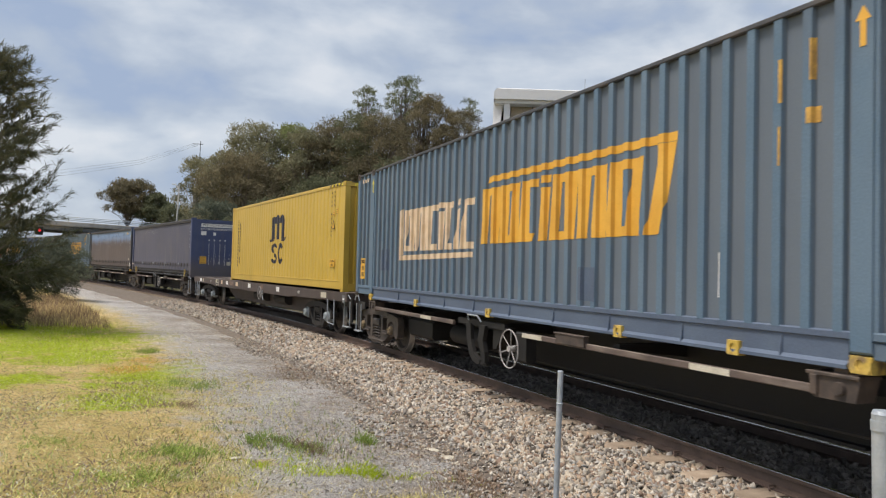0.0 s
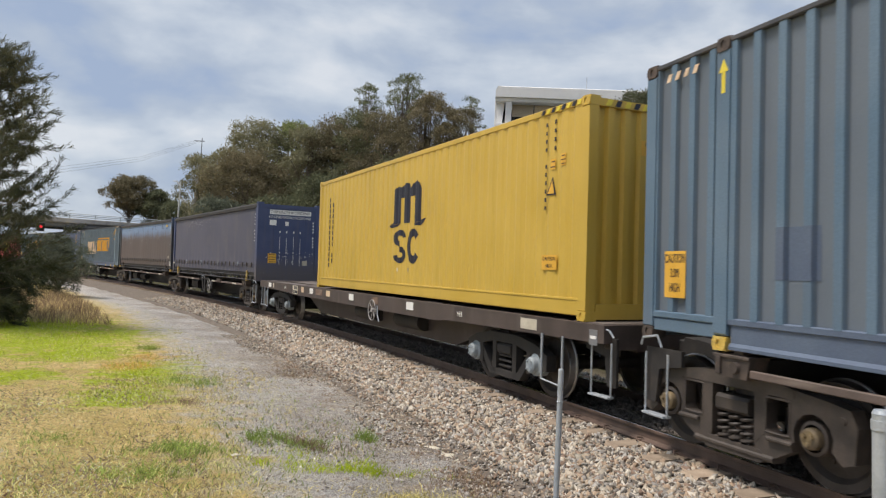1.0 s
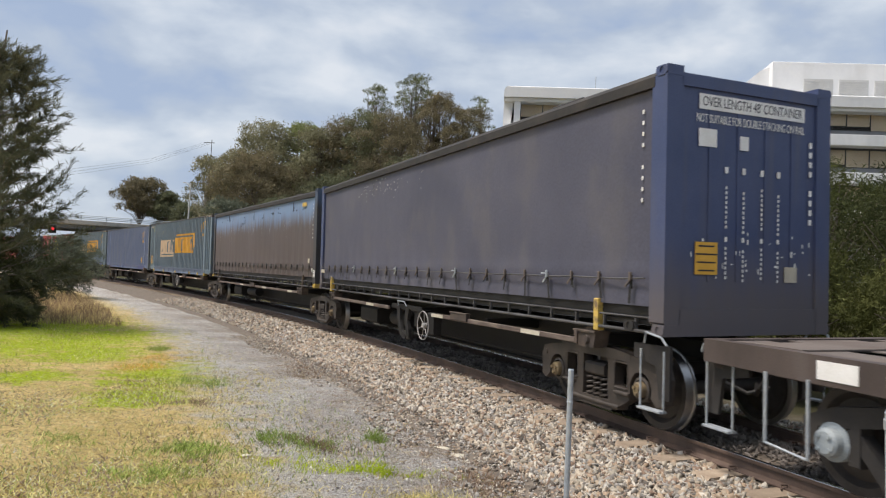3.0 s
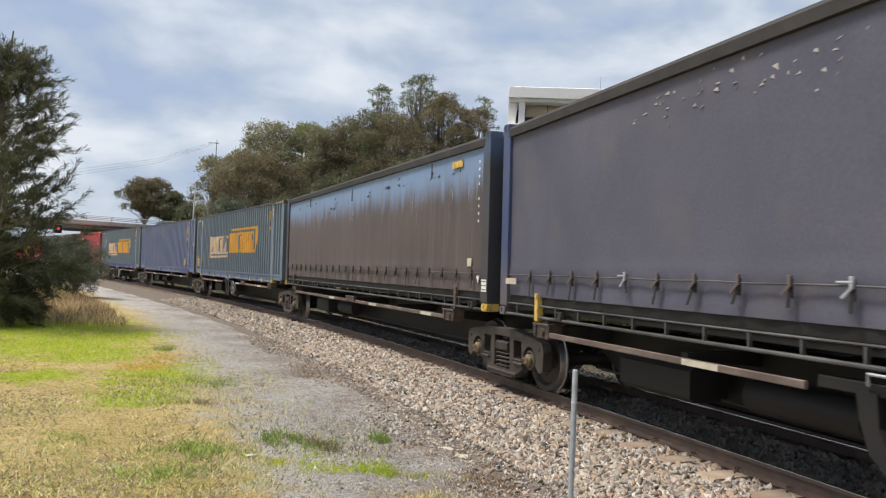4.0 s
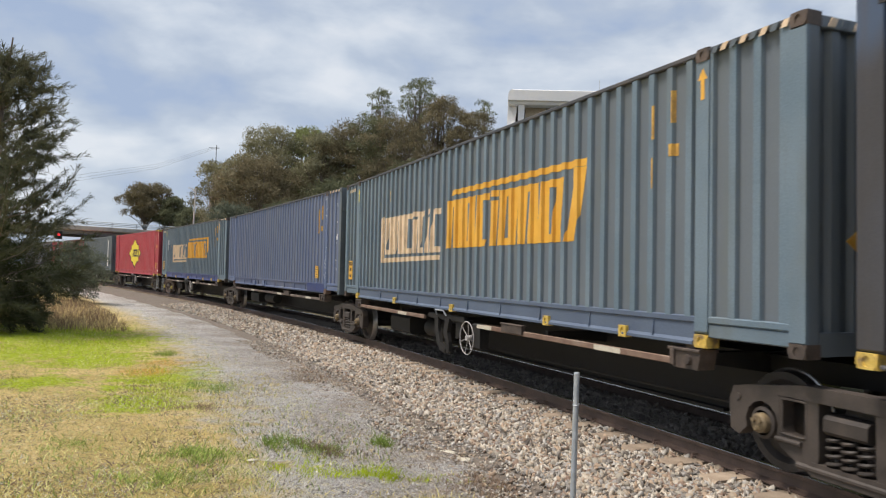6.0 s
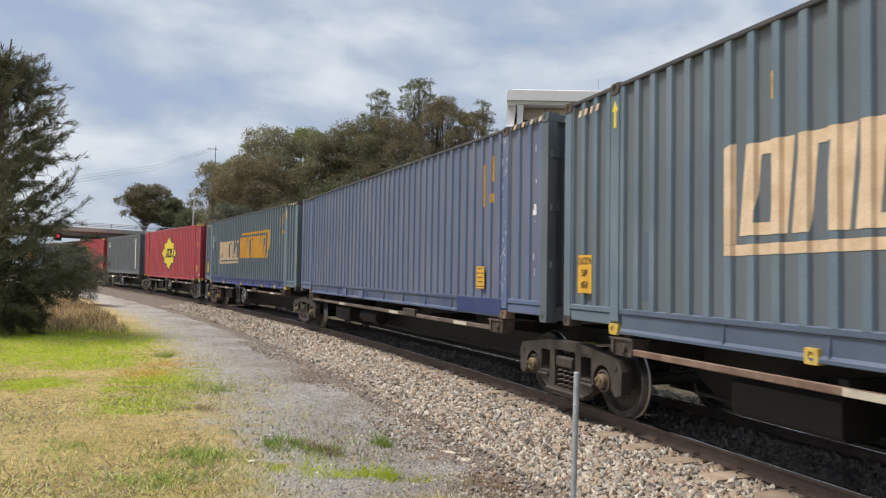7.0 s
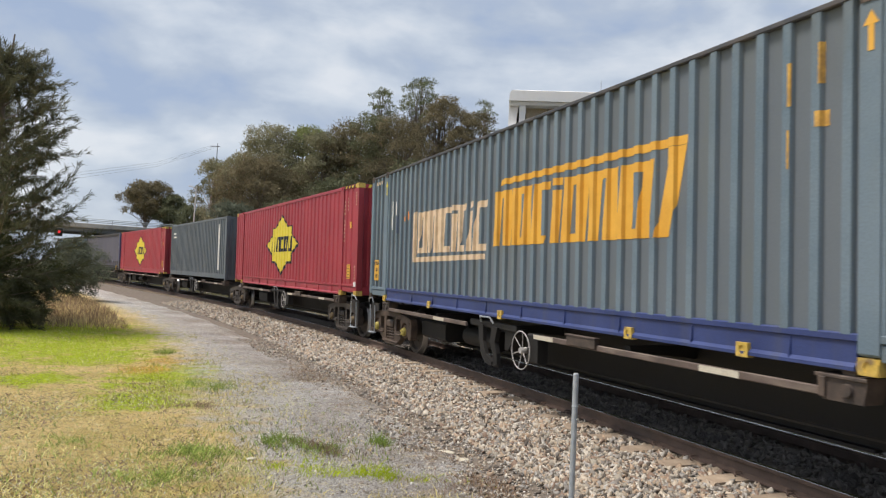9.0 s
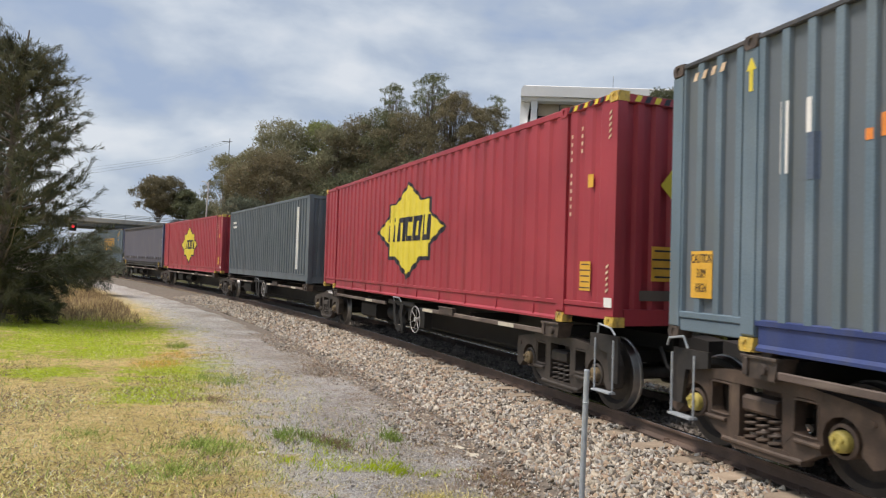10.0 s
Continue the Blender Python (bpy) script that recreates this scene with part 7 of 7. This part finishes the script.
far_tree(slope(305), 90, 9.4, 3.2, 4.0, "gum_dark", 8160, 221, 0.208, 14, "dark gum tree beyond the road bridge")

# rounded gum before the building, with pale limbs
tree("tree", "rounded gum tree with pale limbs before the office building", 11.8, 43.3, [(-3.0, 0, 10.9, 1.2, 1.2, 0.8), (-2.0, 0.3, 11.8, 1.3, 1.2, 0.8), (-0.7, 0.2, 12.5, 1.4, 1.3, 0.75), (0.5, 0.2, 12.6, 1.3, 1.2, 0.7), (1.7, 0, 12.0, 1.3, 1.2, 0.8), (2.8, -0.2, 11.1, 1.2, 1.1, 0.8),
     (3.1, -0.3, 9.9, 1.1, 1.0, 0.7), (1.5, 0.2, 10.6, 1.3, 1.2, 0.8), (-0.2, -0.6, 11.3, 1.5, 1.2, 0.9), (-1.5, -0.6, 10.6, 1.2, 1.1, 0.8), (-3.2, 0.0, 9.7, 1.0, 0.9, 0.7), (2.2, 0.5, 9.2, 1.0, 0.9, 0.6), (0.3, -0.6, 10.2, 1.1, 1.0, 0.6), (-2.6, 0.0, 8.9, 0.9, 0.9, 0.6)], 34000, 0.075, "gum_dark", "pale_bark", 301, 0.10)
tree("tree", "spreading grey-olive bush before the office building", 9.6, 38.8, crown(3.5, 2.9, 5.3, 90, 303, 0.155, 0.9), 34000, 0.055, "greybush", "bark", 302, 0.15)
for j, (x, y, zt, w, h) in enumerate(((15.3, 39.5, 10.0, 3.0, 4.6), (19.0, 40, 9.6, 3.0, 4.6), (23.5, 40, 9.5, 3.0, 4.6), (28.5, 39, 9.8, 3.0, 4.6), (6.4, 42, 9.0, 2.4, 3.6), (12.9, 38.2, 7.6, 2.6, 4.0))):
    tree("tree", "leafy green tree before the office building", x, y, crown(w, h, zt - h, 26, 330 + j, 0.36), 22000, 0.075, "gum" if j == 4 else "hedge", "bark", 340 + j, 0.2)

# soft green thicket along the far side of the line
for j, (u, lat, zt, w) in enumerate(((-3.5, -7.2, 4.6, 1.9), (-0.5, -6.8, 4.4, 1.8), (2.2, -7.4, 5.4, 1.8), (4.6, -6.8, 4.6, 1.7), (7.0, -7.0, 4.8, 1.7), (9.6, -6.8, 4.3, 1.7), (12.2, -6.9, 3.9, 1.7), (15.2, -7.0, 3.9, 1.7), (18.5, -7.2, 3.9, 1.8),
                                    (0.8, -5.4, 2.6, 1.4), (3.4, -5.3, 2.4, 1.4), (6.0, -5.2, 2.8, 1.4), (8.6, -5.2, 2.5, 1.4), (11.4, -5.3, 2.3, 1.4), (22.5, -7.5, 4.2, 2.0), (27, -8, 4.6, 2.2), (32, -8.5, 4.6, 2.3), (38, -9, 5.0, 2.6))):
    p = on_track(u, lat)
    zt *= (1.0, 0.95, 1.12, 1.0, 1.08, 0.92)[j % 6]
    h = (zt + 0.6) / 2
    tree("shrub", "soft green feathery shrub in a thicket beside the track", p.x, p.y, crown(w, h, zt - h, 30, 400 + j, 0.36, 1.1), 20000 if u < 16 else 5000, 0.05 if u < 16 else 0.10, "hedge_light" if j % 3 == 1 or u > 5 else "hedge", "bark", 420 + j, 0.07, 0.0, 0.4, "shrub", "thicket beside the track")

# dark she-oak close by on the camera's side
def she_oak(x, y, seed):
    g = np.random.default_rng(seed)
    root = thing("she_oak", "dark drooping she-oak with fine hanging needles", "tree")
    z0 = float(ground_z(x, y)) - 0.1
    root.matrix_basis = pose(x, y, z0)
    wood = MB().tube([(0, 0, 0), (0.1, 0, 2), (0.0, 0.1, 4.2), (0.2, 0, 6.5), (0.3, 0.1, 8.5)], 0.16, 10, 0.02)
    P, D = [], []
    def tufts(a, b, count, length, per):
        """Brushes of needles along a twig, fanning out and up from it."""
        run = (b - a).normalized()
        for q in range(count):
            f = (q + float(g.random())) / count
            c = a.lerp(b, f) + Vector(g.normal(0, 0.035, 3))
            dirn = run * 0.8 + Vector((0, 0, float(g.uniform(-0.25, 0.75)))) + Vector(g.normal(0, 0.30, 3))
            for r in range(per):
                P.append(c + Vector(g.normal(0, 0.03, 3)))
                D.append((dirn + Vector(g.normal(0, 0.30, 3))).normalized() * length * float(g.uniform(0.6, 1.3)))
    heights = [0.3, 1.2, 2.0, 2.6, 3.6, 5.0, 6.6, 8.0]
    reaches = [1.5, 1.8, 3.0, 2.8, 2.0, 1.65, 1.3, 0.45]
    for k in range(84):
        h = 0.3 + 7.8 * ((k + 0.5) / 84)
        a = k * 2.39996 + float(g.normal(0, 0.25))
        rise = 0.25 if h < 1.6 else float(g.uniform(0.55, 1.0))
        reach = float(np.interp(h, heights, reaches)) * float(g.uniform(0.62, 1.08))
        s = Vector((0.03 * h, 0.0, max(0.3, h - 0.5 * rise)))
        out = Vector((math.cos(a), math.sin(a), 0))
        mid = s + out * reach * 0.5 + Vector((0, 0, 0.35 * reach * rise * 0.8))
        tip = s + out * reach + Vector((0, 0, reach * rise * 0.85))
        tip.z = min(tip.z, 8.75 - 0.35 * reach)
        wood.tube([s, mid, tip], 0.030, 5, 0.005)
        nb = 7 if h > 1.8 else 10
        for q in range(nb):
            f = 0.30 + 0.70 * (q + float(g.random())) / nb
            c = s.lerp(mid, f * 2) if f < 0.5 else mid.lerp(tip, f * 2 - 1)
            b = a + float(g.choice((-1, 1))) * float(g.uniform(0.3, 1.0))
            run = Vector((math.cos(b), math.sin(b), float(g.uniform(0.1, 1.1)) if h > 1.8 else float(g.uniform(-0.7, 0.4))))
            end = c + run.normalized() * float(g.uniform(0.45, 0.95))
            wood.tube([c, end], 0.008, 4, 0.003)
            tufts(c, end, 7 if h > 1.8 else 11, 0.24, 10)
        tufts(mid.lerp(tip, 0.4), tip, 8, 0.24, 12)
    part("trunk", wood, "bark", root, "", True)
    P, D = np.array(P), np.array(D)
    n = len(P)
    S = np.cross(D, g.normal(size=(n, 3))); S /= np.linalg.norm(S, axis=1)[:, None]; S *= 0.0065
    sag = np.zeros((n, 3)); sag[:, 2] = -0.05
    V = np.stack([P - S, P + S, P + D * 0.6 + S, P + D * 0.6 - S, P + D + sag], 1)
    i = np.arange(n)[:, None] * 5
    F = np.concatenate([i + np.array([[0, 1, 2]]), i + np.array([[0, 2, 3]]), i + np.array([[3, 2, 4]])])
    part("needles", fast_mesh("needles", V.reshape(-1, 3), F, LEAF["casu"]), LEAF["casu"], root)
    return root
she_oak(-13.3, 20.4, 500)
she_oak(-16.5, 23.5, 501)

# rounded bush before the bridge, with weeds at its foot
tree("bush", "dark grey-green rounded bush beside the path", -19.6, 37.3, crown(2.1, 1.7, 1.15, 22, 520, 0.36, 0.9), 22000, 0.065, "bush", "bark", 521, 0.06, 0.0, 0.35, "bush")
tree("bush", "low grey-green bush beneath the she-oak", -13.7, 21.4, crown(2.2, 1.65, 1.15, 34, 530, 0.32, 0.95), 42000, 0.05, "hedge", "bark", 531, 0.05, 0.0, 0.25, "bush")

# ---------------------------------------------------------------- road bridge
bridge = thing("road_bridge", "low concrete road bridge with steel railings over the line", "bridge")
BD = Vector((0.902, 0.432, 0.0))
BN = Vector((-BD.y, BD.x, 0))
BO = Vector((-38.4, 72.5, 0.0))
def bridge_m():
    m = Matrix((BD, BN, Vector((0, 0, 1)))).transposed().to_4x4()
    m.translation = BO
    return m
bridge.matrix_basis = bridge_m()
part("deck", MB().box(-40, 16, 0.0, 9, 4.95, 5.25), "concrete", bridge)
part("parapet_beam", MB().cbox(-40, 16, -0.25, 0.15, 5.0, 5.42, 0.03), "concrete", bridge)
for y in (0.4, 2.4, 4.4, 6.4, 8.4):
    part("girder", MB().prism_x([(y - 0.22, 4.95), (y + 0.22, 4.95), (y + 0.10, 4.85), (y + 0.10, 4.62), (y + 0.25, 4.52), (y - 0.25, 4.52), (y - 0.10, 4.62), (y - 0.10, 4.85)], -40, 16), "soffit", bridge)
for z in (5.58, 5.74, 5.90):
    part("rail", MB().tube([(-40, -0.1, z), (16, -0.1, z)], 0.035, 6), "galv", bridge)
for k in range(24):
    x = -38 + k * 2.3
    part("rail_post", MB().cbox(x - 0.04, x + 0.04, -0.14, -0.06, 5.40, 5.94, 0.01), "galv", bridge)
part("abutment", MB().box(7.0, 16, 0.3, 8.8, -1, 4.5), "concrete", bridge)
part("abutment", MB().box(-40, -9.5, 0.3, 8.8, -1, 4.5), "concrete", bridge)

# railway signal before the bridge
sig = thing("railway_signal", "railway signal showing red on a slim post", "signal")
sp = Vector((-24.13, 43.79, 0))
sig.matrix_basis = pose(sp.x, sp.y, GROUND, 0, 0, 29)
part("mast", MB().tube([(0, 0, 0), (0, 0, 3.3)], 0.05, 10), "galv", sig, "", True)
part("head", MB().cbox(-0.2, 0.2, -0.08, 0.1, 3.45, 3.95, 0.03), "black", sig)
part("hood", MB().tube([(0, -0.08, 3.72), (0, -0.22, 3.72)], 0.16, 14), "black", sig)
red_lamp = bpy.data.materials.new("glowing_red_lens")
red_lamp.use_nodes = True
red_lamp.node_tree.nodes["Principled BSDF"].inputs["Base Color"].default_value = (0.5, 0.01, 0.02, 1)
red_lamp.node_tree.nodes["Principled BSDF"].inputs["Emission Color"].default_value = (1, 0.03, 0.05, 1)
red_lamp.node_tree.nodes["Principled BSDF"].inputs["Emission Strength"].default_value = 0.7
part("lens", MB().lathe_y([(0.0, -0.235), (0.06, -0.235), (0.085, -0.228), (0.09, -0.20)], 16, 0, 3.72), red_lamp, sig, "glowing red lens")
part("platform", MB().cbox(-0.6, 0.8, -0.25, 0.25, 3.28, 3.33, 0.01), "galv", sig)

# light pole and overhead wires
pole = thing("light_pole", "slim pale steel pole among the trees", "pole")
pole.matrix_basis = pose(-18.55, 50.8, float(ground_z(-18.55, 50.8)) - 0.1)
part("mast", MB().tube([(0, 0, 0), (0, 0, 4), (0.03, 0, 7.9)], 0.075, 10, 0.05), "pole_wood", pole, "", True)
part("bracket", MB().tube([(0.03, 0, 7.6), (-0.25, 0, 7.9), (-0.5, 0, 7.9)], 0.035, 6), "pole_wood", pole)
pylon = thing("power_pole", "dark top of a distant power pole", "pole")
pylon.matrix_basis = pose(-28.9, 85.2, float(ground_z(-28.9, 85.2)) - 0.1)
part("mast", MB().tube([(0, 0, 0), (0, 0, 16.6)], 0.12, 8, 0.035), "dark", pylon)
part("crossarm", MB().cbox(-0.9, 0.3, -0.03, 0.03, 16.2, 16.27, 0.005), "dark", pylon)
WIRE_Z = float(ground_z(-28.9, 85.2)) - 0.1 + 16.265
for k in range(3):
    w = MB().tube([(-28.9 - 0.8 + 0.5 * k, 85.2, WIRE_Z), (-36, 85.5, WIRE_Z - 2.2 - 0.25 * k), (-50, 86, WIRE_Z - 4.6 - 0.4 * k), (-90, 88, WIRE_Z - 5.2 - 0.4 * k)], 0.009, 5)
    ob = part("overhead_wire", w, "dark", None)
    tagged(ob, "thin overhead wire against the sky", "cable", "overhead wires")

# ---------------------------------------------------------------- office building
office = thing("office_building", "white modernist office building with dark strip windows", "building")
FA = Vector((5.85, 74.8, 0.0))
FD = Vector((34.9 - 5.85, 72.8 - 74.8, 0)).normalized()
om = Matrix((FD, Vector((-FD.y, FD.x, 0)), Vector((0, 0, 1)))).transposed().to_4x4()
om.translation = FA
office.matrix_basis = om
BAY, NB, ST = 7.55, 9, 3.72
TOP = 21.35
XL, XR = -1.3, NB * BAY - 2
# solid block whose dark colour stands in for unlit rooms behind the glass
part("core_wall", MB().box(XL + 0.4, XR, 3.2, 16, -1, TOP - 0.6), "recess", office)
part("parapet", MB().prism_x([(-0.95, TOP - 1.15), (-0.95, TOP - 0.1), (-0.75, TOP), (16.2, TOP), (16.2, TOP - 1.15)], XL + 0.35, XR), "wall_white", office, "white roof parapet")
part("parapet_corner", MB().prism([(XL + 0.35, TOP), (XL + 0.1, TOP - 0.12), (XL - 0.08, TOP - 0.42), (XL - 0.1, TOP - 1.15), (XL + 0.35, TOP - 1.15)], -0.92, 16.1), "wall_white", office)
part("roof_slab", MB().box(XL, XR, -0.6, 16, TOP - 1.5, TOP - 1.16), "wall_white", office)
pane_m = bpy.data.materials.new("tinted_window_glass")
pane_m.use_nodes = True
pb = pane_m.node_tree.nodes["Principled BSDF"]
pb.inputs["Base Color"].default_value, pb.inputs["Roughness"].default_value, pb.inputs["Transmission Weight"].default_value, pb.inputs["IOR"].default_value = (0.92, 0.92, 0.90, 1), 0.03, 1.0, 1.2
rng = np.random.default_rng(88)
for fl in range(6):
    z1 = TOP - 1.2 - fl * ST          # underside of the slab above
    z0 = z1 - ST
    if z0 < -1:
        break
    part("floor_band", MB().cbox(XL, XR, -0.75, 0.6, z0, z0 + 1.12, 0.04), "wall_white", office, "white floor band")
    part("spandrel", MB().box(XL + 0.6, XR, 0.62, 0.8, z0 + 1.1, z0 + 1.75), "spandrel", office)
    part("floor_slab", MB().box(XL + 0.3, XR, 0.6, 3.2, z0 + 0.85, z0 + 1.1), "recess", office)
    for b in range(NB):
        x0, x1 = b * BAY + 0.35, (b + 1) * BAY - 0.35
        if x1 > XR:
            break
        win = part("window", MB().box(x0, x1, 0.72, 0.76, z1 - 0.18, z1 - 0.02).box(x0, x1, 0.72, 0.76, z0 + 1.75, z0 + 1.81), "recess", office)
        w0 = x0
        for q in range(3):
            wx0, wx1 = x0 + (x1 - x0) * q / 3, x0 + (x1 - x0) * (q + 1) / 3
            pn = part("pane", MB().box(wx0 + 0.04, wx1 - 0.04, 0.74, 0.755, z0 + 1.81, z1 - 0.18), pane_m, win)
            pn.visible_shadow = False
            if rng.random() < 0.8:
                part("blind", MB().box(wx0 + 0.06, wx1 - 0.06, 0.80, 0.83, z0 + 1.81 + float(rng.uniform(0, 0.5)), z1 - 0.1), "blind", win)
            part("mullion", MB().box(wx1 - 0.04, wx1 + 0.04, 0.70, 0.78, z0 + 1.75, z1), "recess", win)
for b in range(NB):
    x = b * BAY
    if x > XR:
        break
    part("column", MB().cbox(x - 0.32, x + 0.32, -0.45, 0.25, -1, TOP - 1.15, 0.03), "wall_white", office, "white column")
part("side_fin", MB().prism([(XL - 0.1, TOP - 1.2), (XL + 0.9, TOP - 1.2), (XL + 0.55, TOP - 4.9), (XL - 0.1, TOP - 4.9)], 0.3, 16), "wall_white", office)
# set-back plant rooms on the roof
part("plant_room", MB().cbox(27.0, 62, 5, 14, TOP - 0.1, TOP + 5.0, 0.05), "wall_white", office)
part("plant_room", MB().prism([(21.8, TOP - 0.1), (22.4, TOP + 0.9), (26.0, TOP + 4.2), (27.1, TOP + 4.7), (27.1, TOP - 0.1)], 6, 13), "wall_white", office)
for x in (30.2, 33.8, 37.4):
    lv = part("louvre_panel", MB().box(x, x + 3.0, 4.92, 5.0, TOP + 0.9, TOP + 3.2), "louvre", office, "pale louvre panel")
    sl2 = MB()
    for k in range(9):
        sl2.box(x + 0.1, x + 2.9, 4.86, 4.93, TOP + 1.0 + k * 0.24, TOP + 1.10 + k * 0.24)
    part("slat", sl2, "louvre", lv)
part("louvre_panel", MB().box(25.3, 26.4, 5.9, 6.0, TOP + 0.3, TOP + 1.9), "spandrel", office)
part("antenna", MB().tube([(8.0, 1.5, TOP), (8.0, 1.5, TOP + 1.8)], 0.04, 6), "galv", office)

motions()
